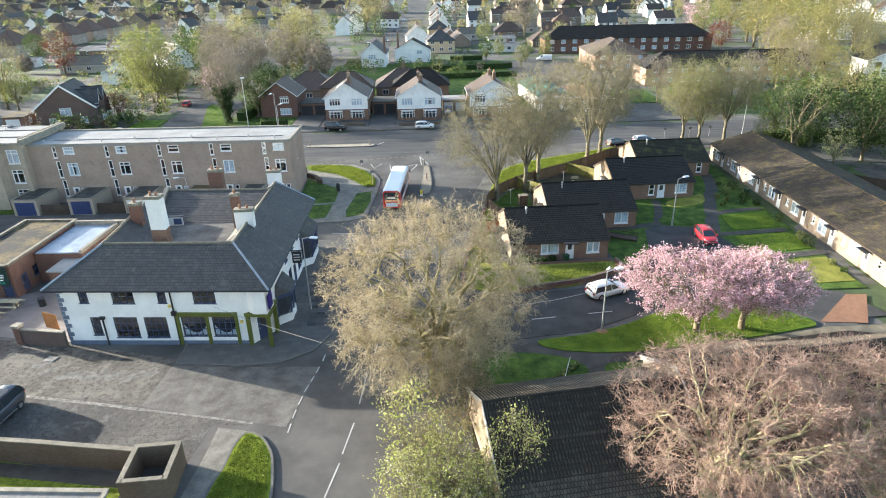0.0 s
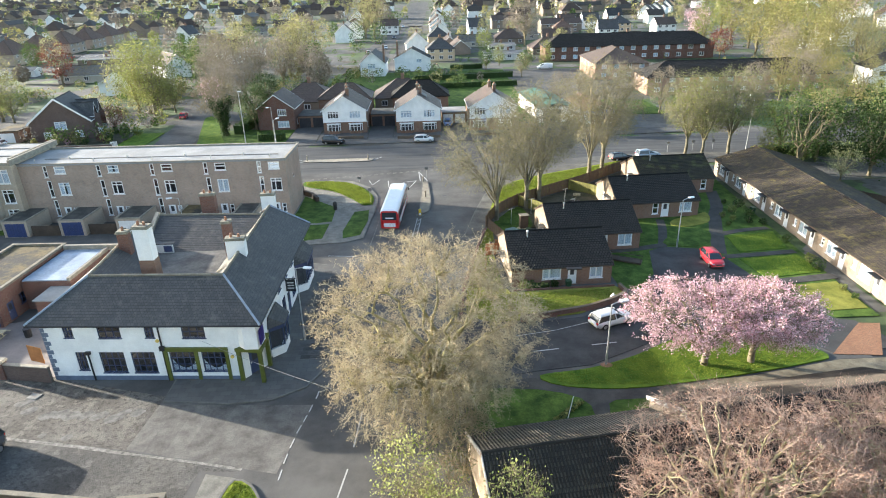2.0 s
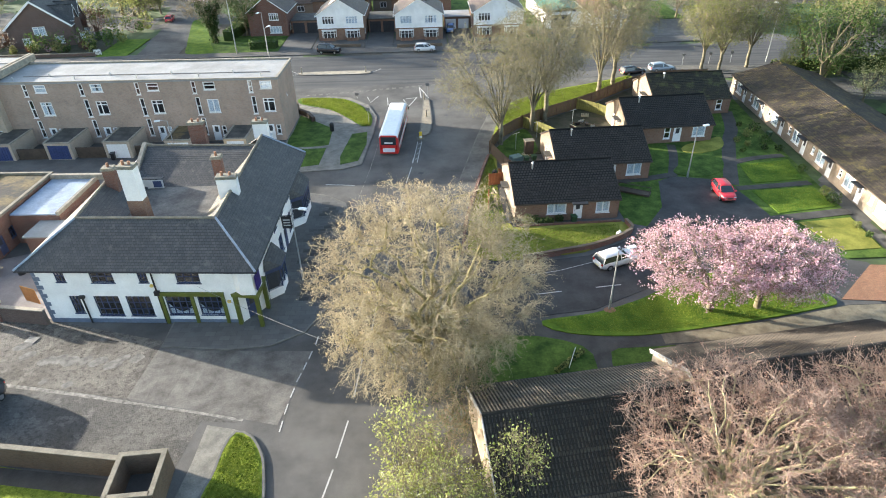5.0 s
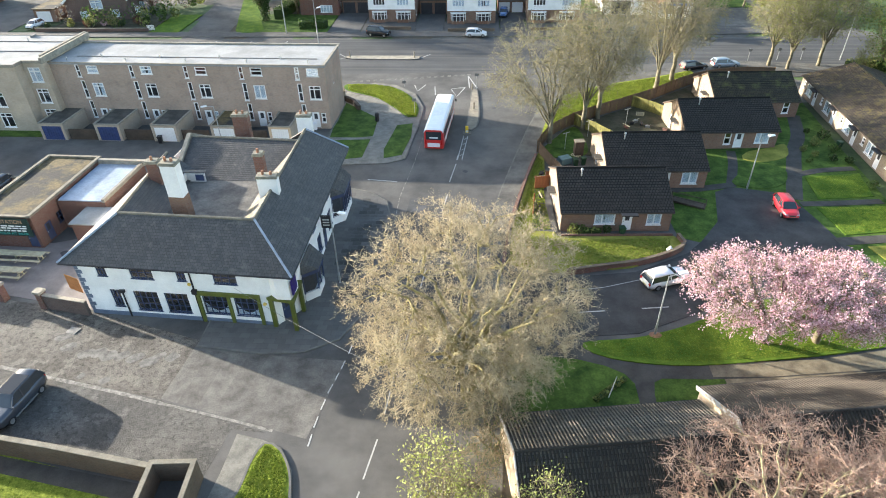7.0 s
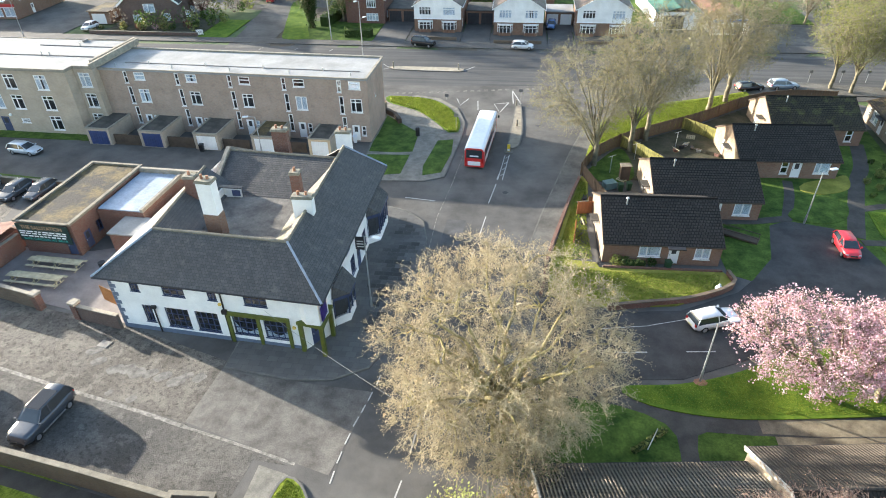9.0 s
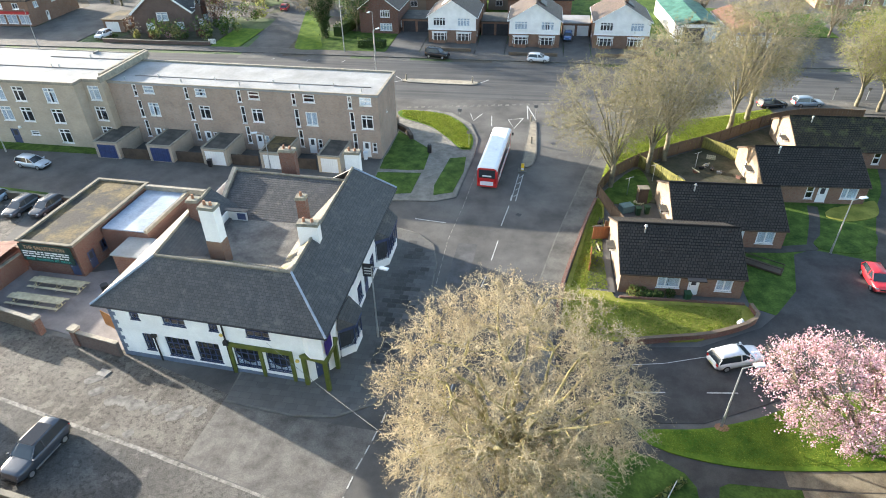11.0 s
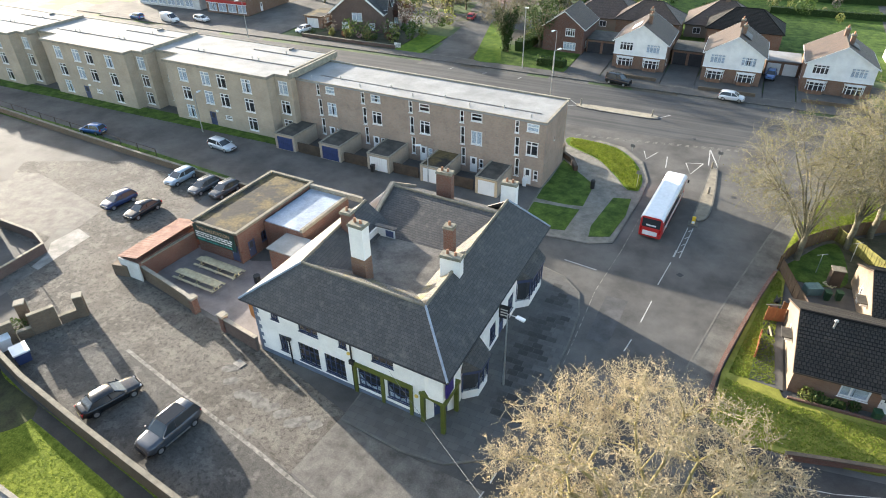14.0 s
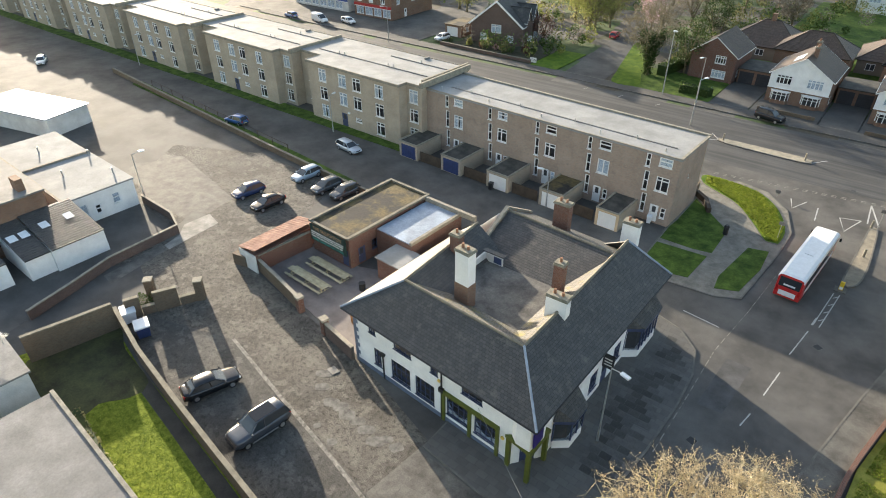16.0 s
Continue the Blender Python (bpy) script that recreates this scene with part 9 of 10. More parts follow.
for x, y, c in ((16.1, 63.2, M_BIN_GREEN), (13.2, 78.2, M_BIN_GREEN), (14.2, 78.6, M_BIN_GREEN), (46.8, 83.6, M_BIN_GREEN), (-21.2, 88.2, M_LAMP_HEAD), (-41.2, 83.6, M_BLACK)):
    b = thing("wheelie_bin", x, y, 10, "upright plastic wheelie bin beside a wall", "bin", "wheelie bins")
    part("body", loft([[(-0.27 * k, -0.3 * k, z), (0.27 * k, -0.3 * k, z), (0.27 * k, 0.3 * k, z), (-0.27 * k, 0.3 * k, z)] for z, k in ((0.05, 0.8), (0.95, 1.0))]), c, b)
    part("lid", rounded_box(-0.3, -0.34, 0.952, 0.3, 0.34, 1.03, 0.03), c, b)
lb = thing("litter_bin", -13.0, 91.0, 0, "black litter bin on the footway", "bin", z=0.1)
part("body", tube(bmesh.new(), (0, 0, 0), (0, 0, 1.0), 0.28, 0.3, 10), M_BLACK, lb)
part("hood", tube(bmesh.new(), (0, 0, 1.0), (0, 0, 1.25), 0.32, 0.2, 10), M_BLACK, lb)
wall_run("low_wall", [(-19.0, 98.6), (-17.4, 97.2), (-16.2, 94.8)], 0.5, 0.8, M_FENCE_DARK, "dark low wall at the end of the flats", None)
wall_run("low_wall", [(-19.2, 99.6), (-19.0, 97.2)], 0.2, 1.7, M_BRICK_WALL, "short brick screen wall", None)

# bollards and signs on the islands
for x, y, h in ((-0.25, 87.3, 1.05),):
    bo = thing("bollard", x, y, 0, "yellow and white lit traffic bollard", "bollard")
    part("plinth", slab([(-0.55, -0.5), (0.55, -0.5), (0.55, 0.5), (-0.55, 0.5)], 0, 0.12), M_KERB, bo)
    part("body", rounded_box(-0.2, -0.12, 0.12, 0.2, 0.12, h, 0.05), mat("bollard_yellow", (0.75, 0.5, 0.04), 0.5, 0.1, 3.0, 12.0, 0.0), bo)
    part("panel", boxes((-0.16, -0.13, 0.2, 0.16, -0.118, 0.5)), M_UPVC, bo)
for x, y, h in ((0.3, 103.0, 1.0), (-21.8, 118.6, 1.1), (-10.2, 118.4, 1.1), (0.6, 95.5, 1.0)):
    bo = thing("bollard", x, y, 0, "plain grey island bollard", "bollard", z=0.1)
    part("body", tube(bmesh.new(), (0, 0, 0), (0, 0, h), 0.14, 0.12, 8), M_STONE, bo)
for x, y, h in ((-7.9, 93.5, 2.4), (-10.6, 104.6, 0.9), (0.9, 103.2, 2.6), (47, 117, 2.0), (52, 117.4, 2.0), (56, 117.6, 2.0), (22.0, 108.5, 3.5) ):
    sp = thing("sign_post", x, y, 0, "slim grey sign post with small plate", "sign post", "sign posts", z=0.08)
    part("pole", tube(bmesh.new(), (0, 0, 0), (0, 0, h), 0.04, n=6), M_METAL, sp)
    part("plate", boxes((-0.3, -0.06, h - 0.45, 0.3, -0.04, h)), M_FELT_GREY, sp)
sgn = thing("pub_sign", -13.82, 59.2, 0, "black and white hanging pub sign on a wall bracket", "sign")
part("bracket", boxes((-0.05, -0.04, 4.36, 1.2, 0.04, 4.44), (-0.05, -0.06, 4.0, 0.0, 0.06, 4.7)), M_BLACK, sgn)
part("frame", boxes((0.14, -0.05, 4.22, 1.1, 0.05, 4.3), (0.14, -0.048, 3.1, 0.22, 0.048, 4.22), (1.02, -0.048, 3.1, 1.1, 0.048, 4.22), (0.14, -0.05, 3.02, 1.1, 0.05, 3.098)), M_BLACK, sgn)
part("board", boxes((0.222, -0.03, 3.1, 1.018, 0.03, 4.218)), M_INSIDE, sgn)
for k in range(3):
    part("stripe", boxes((0.3, -0.04, 3.3 + 0.3 * k, 0.94, 0.04, 3.42 + 0.3 * k)), M_RENDER_GREY, sgn, "off-white painted stripe")
ramp = thing("handrail_ramp", 24.4, 69.6, -28, "dark ramp with low handrail across a lawn", "ramp")
part("deck", boxes((-1.9, -0.55, 0.1, 1.9, 0.55, 0.3)), M_FENCE_DARK, ramp)
for y in (-0.5, 0.5):
    part("rail", boxes((-1.9, y - 0.03, 0.75, 1.9, y + 0.03, 0.82), (-1.85, y - 0.028, 0.3, -1.79, y + 0.028, 0.75), (1.79, y - 0.028, 0.3, 1.85, y + 0.028, 0.75)), M_FENCE_DARK, ramp)

# yard clutter behind the bungalows
solo("side_yard", slab([(7.0, 63.6), (9.6, 63.4), (9.5, 73.6), (8.9, 77), (7.9, 72.6)], 0.0, 0.17), M_PATH, "grey concrete yard beside a bungalow gable", "yard", kind="structure")
M_ORANGE_FENCE = mat("orange_fence_timber", (0.3, 0.115, 0.05), 0.85, 0.3, 1.0, 14.0, 0.15)
timber_fence([(7.9, 72.3), (9.8, 72.7)], 1.7, M_ORANGE_FENCE, "orange-stained fence panel across a side yard")
timber_fence([(7.3, 66.6), (7.6, 69.4)], 1.1, M_ORANGE_FENCE, "low orange-stained fence panel by a yard")
M_TEAL_BOX = mat("teal_plastic", (0.12, 0.2, 0.2), 0.6, 0.2, 1.5, 12.0, 0.0)
tb = thing("storage_box", 11.5, 78.0, 25, "faded teal slatted garden storage crate", "storage box", z=0.09)
part("crate", boxes((0, 0, 0, 1.5, 1.0, 0.08), (0, 0, 0.081, 0.06, 1.0, 0.8), (1.44, 0, 0.081, 1.5, 1.0, 0.8), (0.062, 0, 0.081, 1.438, 0.06, 0.8), (0.062, 0.94, 0.081, 1.438, 1.0, 0.8)), M_TEAL_BOX, tb)
for k in range(5):
    part("lid_slat", boxes((0.06 + 0.28 * k, -0.03, 0.802, 0.3 + 0.28 * k, 1.03, 0.84)), M_TEAL_BOX, tb)
for x, y, turn in ((15.75, 76.2, 92.6), (27.15, 87.0, 93.2), (33.75, 96.6, 92.0), (9.6, 68.4, 92.2)):
    po_ = thing("door_canopy", x, y, turn, "small flat dark canopy over a gable door", "canopy", "door canopies", z=0.08)
    part("roof", boxes((-0.7, -0.06, 2.15, 0.7, 0.75, 2.24)), M_FELT_DARK, po_)
    for sx in (-0.62, 0.56):
        part("bracket", boxes((sx, -0.05, 1.85, sx + 0.06, 0.5, 2.148)), M_UPVC, po_)
for k, (x, y, c) in enumerate(((22.3, 90.4, M_TYRE), (23.0, 91.1, M_METAL), (23.6, 90.2, M_BLACK), (21.4, 89.3, M_RUST_SHEET), (24.3, 89.4, M_METAL), (8.6, 74.6, M_RUST_SHEET), (8.9, 75.6, M_BLACK), (8.4, 70.4, M_BLACK), (26.4, 88.4, M_RUST_SHEET))):
    gb = thing("garden_junk", x, y, 40.0 * k, "small heap of discarded garden things", "junk", "garden junk", z=0.1)
    part("tub", loft([[(0.3 * q, -0.22 * q, z), (0.3 * q, 0.22 * q, z), (-0.3 * q, 0.22 * q, z), (-0.3 * q, -0.22 * q, z)] for z, q in ((0.0, 0.8), (0.3, 1.0), (0.34, 1.05))]), c, gb)
    part("plank", boxes((-0.7, -0.08, 0.345, 0.7, 0.06, 0.39)), M_WOOD if k % 2 else M_FENCE_DARK, gb)
bg = thing("rubbish_sack", 20.2, 60.2, 20, "tied pale plastic sack on a lawn", "sack", z=0.16)
part("sack", loft([[(r * math.cos(a), r * math.sin(a), z) for a in [k * math.pi / 4 for k in range(8)]] for r, z in ((0.2, 0.0), (0.34, 0.12), (0.33, 0.3), (0.18, 0.5), (0.06, 0.58), (0.1, 0.66))]), M_LAMP_HEAD, bg, smooth=True)
solo("bare_earth", slab([(16.2 + 0.55 * math.cos(k * 0.785), 48.35 + 0.4 * math.sin(k * 0.785)) for k in range(8)], 0.0, KERB + 0.036), M_BRICK_POT, "bare reddish earth round a lamp post", "earth", kind="structure")
for x, y, h in ((12.4, 82.6, 2.3), (15.8, 86.4, 2.3), (21.6, 90.6, 2.2)):
    cl = thing("clothes_line", x, y, 35, "grey metal clothes post with crossbar", "clothes post", "clothes posts", z=0.09)
    part("post", tube(bmesh.new(), (0, 0, 0), (0, 0, h), 0.035, n=6), M_METAL, cl)
    part("crossbar", boxes((-0.6, -0.02, h - 0.06, 0.6, 0.02, h - 0.02)), M_METAL, cl)
sd = thing("garden_shed", 13.4, 80.6, 8, "slim weathered grey timber garden store", "shed", z=0.08)
part("body", boxes((0, 0, 0, 1.1, 0.8, 1.9)), M_FENCE_DARK, sd)
part("roof", boxes((-0.08, -0.08, 1.902, 1.18, 0.88, 1.97)), M_COPING, sd)
part("door", boxes((0.2, -0.03, 0.1, 0.9, -0.003, 1.75)), M_FENCE_DARK, sd)
for k, (x, y) in enumerate(((17.6, 84.8), (18.8, 86.6), (13.8, 80.2), (24.6, 93.2))):
    pt = thing("pallet", x, y, 25 * k, "low stack of weathered timber pallets", "pallet", "pallets", z=0.09)
    for j in range(5):
        part("slat", boxes((0, 0.24 * j, 0.1, 1.1, 0.24 * j + 0.14, 0.13)), M_WOOD, pt)
    for xx in (0.0, 0.5, 1.0):
        part("bearer", boxes((xx, 0, 0, xx + 0.09, 1.1, 0.098)), M_WOOD, pt)

# covers and mended strips in the roads
for k, (x, y) in enumerate(((-2.9, 92.0), (-4.8, 98.5), (3.6, 96.0), (5.4, 104.4), (-0.2, 76.5), (-5.6, 59.0), (-3.0, 112.5), (6.5, 114.0), (9.8, 52.4), (22.6, 58.0))):
    mh = thing("manhole_cover", x, y, 15 * k, "dark iron access cover set in tarmac", "manhole cover", "manhole covers", z=0.003 if x < 7 else 0.047)
    part("frame", boxes((-0.36, -0.36, 0, 0.36, 0.36, 0.006)), M_KERB, mh)
    part("lid", boxes((-0.31, -0.31, 0.006, 0.31, 0.31, 0.011)), M_BLACK, mh)
M_MEND = mat("mended_tarmac", (0.095, 0.094, 0.094), 0.85, 0.35, 0.6, 14.0, 0.3, spec=0.22)
solo("mended_strip", slab([(-6.6, 63), (-4.6, 63.2), (-4.2, 70), (-6.3, 70)], 0.0, 0.003), M_MEND, "slightly darker strip of mended tarmac", "road patch", kind="structure")

# overhead cable
wire = bpy.data.curves.new("overhead_cable", "CURVE")
wire.dimensions, wire.bevel_depth = "3D", 0.012
sp = wire.splines.new("POLY")
ends = (Vector((-18.6, 48.6, 4.0)), Vector((0.5, 35.5, 5.8)))
sp.points.add(16)
for k in range(17):
    q = ends[0].lerp(ends[1], k / 16)
    sp.points[k].co = (q.x, q.y, q.z - 2.0 * (k / 16) * (1 - k / 16), 1)
tmp = bpy.data.objects.new("overhead_cable", wire)
solo("overhead_cable", bpy.data.meshes.new_from_object(tmp), M_FELT, "thin pale cable slung over the road", "cable")
bpy.data.objects.remove(tmp)


# ---- hedges and shrubs ----
def hedge(pts, w, h, label, leaf=None, seed=0, dens=55):
    rng = np.random.default_rng(seed)
    t = thing("hedge", 0, 0, 0, label, "hedge", "hedges")
    line_ = smooth_line(pts, 0.5)
    part("hedge_core", ribbon(line_, w * 0.75, 0, h * 0.85), M_LEAF_DARK, t)
    c = []
    for p, q in zip(line_, line_[1:]):
        n = int(dens * (q - p).length * (w + 2 * h) / 3)
        u = rng.random((n, 1))
        e = (q - p).normalized()
        nv = np.array([-e.y, e.x])
        xy = np.array(p)[None, :2] * (1 - u) + np.array(q)[None, :2] * u + nv[None] * (rng.random((n, 1)) - 0.5) * w
        z = h * rng.random((n, 1)) ** 0.5 * rng.uniform(0.9, 1.08, (n, 1))
        c.append(np.concatenate([xy, z], 1))
    part("foliage", leaves_mesh("foliage", np.concatenate(c), 0.22, rng), leaf or M_LEAF_GREEN, t, kind="stuff")
    return t


hedge([(-35.4, 136.4), (-33, 137), (-29.8, 136.6)], 2.4, 1.7, "rough green shrubs beside the far footway", seed=1)
hedge([(-41.5, 143), (-40.5, 152), (-42, 166)], 2.2, 2.4, "dark overgrown hedge beside a brick house", M_LEAF_DARK, 2)
solo("verge", slab(smooth_line([(-47.4, 133.9), (-42.6, 134.6), (-44.6, 141), (-47.6, 150), (-52.4, 163), (-55.0, 163), (-52.0, 150), (-49.4, 140)], 1.0, True), 0.0, 0.14), M_GRASS_BRIGHT, "sunlit grass strip along a side road", "verge", kind="structure")
hedge([(4.5, 198.3), (30, 199.7)], 2.0, 1.8, "clipped green hedge between back gardens", None, 4, 30)
hedge([(-2, 214.4), (31, 217.4)], 2.6, 2.0, "clipped dark hedge between back gardens", M_LEAF_DARK, 5, 30)
hedge([(11, 239.9), (23, 241)], 2.0, 1.8, "clipped dark hedge between back gardens", M_LEAF_DARK, 7, 30)
hedge([(60, 110), (66, 112), (76, 112), (90, 108)], 2.5, 2.4, "bushy lime-green shrubs beside the road", M_LEAF_LIME, 6, 30)
hedge([(12.2, 63.3), (14.0, 63.4)], 0.6, 0.7, "small bright shrubs by a bungalow wall", M_LEAF_LIME, 10)
hedge([(10.2, 41.2), (11.6, 42.4), (12.8, 43.4)], 0.4, 0.25, "low sprawling line of bright green weeds", M_LEAF_LIME, 12, 160)
hedge([(-46, 30.9), (-41, 30.2), (-35, 29.3)], 1.0, 0.6, "scrubby weeds and litter along a wall", M_LEAF_PALE, 11, 40)


def shrub(x, y, s, leaf, label, seed, z=0.05):
    """A small uneven bush of twigs and leaves."""
    rng = R(seed)
    t = thing("shrub", x, y, 0, label, "shrub", "garden shrubs", z=z)
    stems = [(0, 0, 0, *(rng.normal(size=3) * 0.35 * s + np.array([0, 0, 0.8 * s])), 0.03, 0.012) for _ in range(7)]
    part("stem_cluster", tubes_mesh("stem_cluster", stems, 4), M_BARK, t, kind="stuff")
    n = int(260 * s)
    d = rng.normal(size=(n, 3))
    d *= rng.uniform(0.3, 1.0, (n, 1)) ** 0.5 / np.linalg.norm(d, axis=1, keepdims=True)
    lump = 1 + 0.25 * np.sin(d[:, :1] * 5 + seed) * np.cos(d[:, 1:2] * 4)
    part("foliage", leaves_mesh("foliage", np.array([0, 0, 0.62 * s]) + d * lump * np.array([0.75, 0.75, 0.6]) * s, 0.13, rng), leaf, t, kind="stuff")
    return t


for k, (x, y, s_) in enumerate([(x, y, 0.5 + 0.12 * ((i * 7) % 6)) for i, (x, y) in enumerate(((41.6, 79.6), (43.0, 81.4), (44.6, 80.2), (45.8, 82.6), (44.2, 84.4), (46.0, 86.2), (44.8, 88.2), (42.2, 82.8), (46.2, 79.4), (46.0, 73.4), (45.5, 67.4), (45.4, 65.6), (45.2, 58.6), (45.0, 60.4), (14.6, 63.5), (12.0, 63.4), (11.2, 63.3), (-54.6, 42.0), (-55.4, 41.0)))]):
    shrub(x, y, s_, (M_LEAF_GREEN, M_LEAF_LIME, M_LEAF_DARK)[k % 3], ("green garden shrub beside a path", "bright lime-green shrub by a wall", "dark evergreen shrub by a wall")[k % 3], 200 + k)


# the shops and the garage across the main road
solo("forecourt", slab([(-160, 131.5), (-96, 131.5), (-96, 175), (-110, 178), (-113, 160), (-113, 143.5), (-160, 143.5)], -0.04, 0.06), M_ASPHALT, "grey tarmac forecourt and side street", "road", kind="structure")
for x, L_s, D_s, wm, col, label in ((-126.5, 13.0, 17.0, M_BRICK_BROWN, (0.4, 0.03, 0.03), "brick corner shop with red fascia and postered windows"), (-150.5, 21.0, 12.0, M_RENDER_GREY, (0.05, 0.1, 0.32), "grey shop with dark blue fascia")):
    sp_ = thing("corner_shop", x, 144.0, 1.5, label, "shop", "shops", z=0.02)
    facade(sp_, (0, 0), (L_s, 0), 0, 5.6, [(0.6 + 3.1 * k, 0.5, 3.2 + 3.1 * k, 2.5, "plain") for k in range(int(L_s / 3.2))] + [(1.2 + 4.0 * k, 3.7, 2.7 + 4.0 * k, 5.0, "plain") for k in range(int(L_s / 4.2))], wm)
    facade(sp_, (L_s, 0), (L_s, D_s), 0, 5.6, [(2, 3.6, 3.4, 4.9, "plain"), (8, 3.6, 9.4, 4.9, "plain"), (5, 0.1, 6, 2.2, "door")], wm)
    facade(sp_, (0, D_s), (0, 0), 0, 5.6, [], wm)
    interior(sp_, 0.3, 0.3, L_s - 0.3, D_s - 0.3, 5.5)
    hip_roof(sp_, L_s, D_s, 5.6, 8.4, M_TILE_DARK, 0.3, 0.5)
    part("fascia", boxes((0.2, -0.35, 2.65, L_s - 0.2, -0.003, 3.3)), mat(label.split()[-2] + "_fascia_" + str(int(L_s)), col, 0.5, 0.2, 1.0, 8.0, 0.0), sp_)
    part("sill_board", boxes((0.2, -0.3, 2.5, L_s - 0.2, -0.004, 2.64)), M_UPVC, sp_)
gx = thing("garage", -94.0, 141.6, 2, "brick garage with white door beside a dark house", "garage", z=0.05)
facade(gx, (0, 0), (4.6, 0), 0, 2.6, [(0.5, 0.05, 3.6, 2.2, "garage_white")], M_BRICK_BROWN, 0.2)
facade(gx, (4.6, 0), (4.6, 7.5), 0, 2.6, [(2, 0.9, 3.2, 2.0, "plain")], M_BRICK_BROWN, 0.2)
facade(gx, (0, 7.5), (0, 0), 0, 2.6, [], M_BRICK_BROWN, 0.2)
part("roof", boxes((-0.2, -0.3, 2.602, 4.8, 7.6, 2.75)), M_FELT_MOSS, gx)
wall_run("low_wall", [(-90.0, 134.6), (-78, 134.4), (-66, 134.6)], 0.25, 0.7, M_BRICK_DARK, "low dark brick front garden wall", M_COPING)
gt = thing("garden_gate", -66.4, 134.9, 10, "white painted timber garden gate", "gate", z=0.1)
for k in range(6):
    part("slat", boxes((0.25 * k, -0.02, 0.1, 0.25 * k + 0.14, 0.02, 1.15)), M_UPVC, gt)
for z in (0.3, 0.9):
    part("rail", boxes((0, 0.022, z, 1.4, 0.06, z + 0.1)), M_UPVC, gt)
for k, (x, y, s_, lf, lab) in enumerate(((-80.6, 137.8, 1.2, M_LEAF_COPPER, "reddish shrub in a front garden"), (-84.0, 137.4, 0.9, M_LEAF_LIME, "clipped lime-green ball shrub"), (-70.4, 139.6, 1.5, M_LEAF_COPPER, "reddish shrub in a front garden"), (-73.2, 138.0, 1.1, M_LEAF_DARK, "dark shrub in a front garden"), (-77.2, 138.4, 1.0, M_PINK, "pink flowering shrub in a front garden"), (-88.8, 137.0, 0.9, M_LEAF_DARK, "dark shrub in a front garden"), (-31.5, 137.0, 1.3, M_LEAF_GREEN, "green bushy shrub by a footway"), (-34.4, 137.4, 1.1, M_LEAF_LIME, "lime-green shrub by a footway"))):
    shrub(x, y, s_, lf, lab, 300 + k, 0.12)


# ---- the distant suburb ----
def far_house(kind, near=True):
    """A simple house of the distance, with windows and a chimney of its own."""
    L, D, e, r, wm, rm, hip, label = kind
    h = thing("house", 0, -500, 0, label, "house", "distant houses")
    ends = [((0, 0), (D, 0), (D, e), (0, e)), ((0, 0), (D, 0), (D, e), (D / 2, r - 0.05), (0, e))][not hip]
    g = bmesh.new()
    va, vb = ([g.verts.new((x, y, z)) for y, z in ends] for x in (0.0, L))
    g.faces.new(va)
    g.faces.new(vb[::-1])
    for i in range(len(va)):
        g.faces.new((va[i], vb[i], vb[(i + 1) % len(va)], va[(i + 1) % len(va)]))
    bmesh.ops.recalc_face_normals(g, faces=g.faces)
    part("wall_shell", g, wm, h)
    if hip:
        hip_roof(h, L, D, e, r, rm, 0.4, 0.8)
    else:
        gable_roof(h, L, D, e, r, rm, 0.35, 0.25, 0.8)
    for k in range(3 if near else 0):
        for f in range(1 if e < 3.5 else 2):
            x = L * (k + 0.5) / 3 - 0.8
            wn_ = mesh_part("window", ("fwin",), lambda: bars(1.6, 1.3, 2, 1, 0.1, 0.1), M_UPVC, h, pose(x, -0.05, 0.9 + 2.6 * f))
            # Dark plate instead of glass: the unlit room is in its colour.
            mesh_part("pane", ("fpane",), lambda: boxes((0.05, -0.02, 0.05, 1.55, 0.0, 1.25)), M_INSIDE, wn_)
    part("chimney", boxes((L * 0.5 - 0.45, D * 0.5 - 0.3, r - 0.6, L * 0.5 + 0.45, D * 0.5 + 0.3, r + 1.2), (L * 0.5 - 0.5, D * 0.5 - 0.36, r + 1.2, L * 0.5 + 0.5, D * 0.5 + 0.36, r + 1.35)), M_BRICK_BROWN, h)
    return h


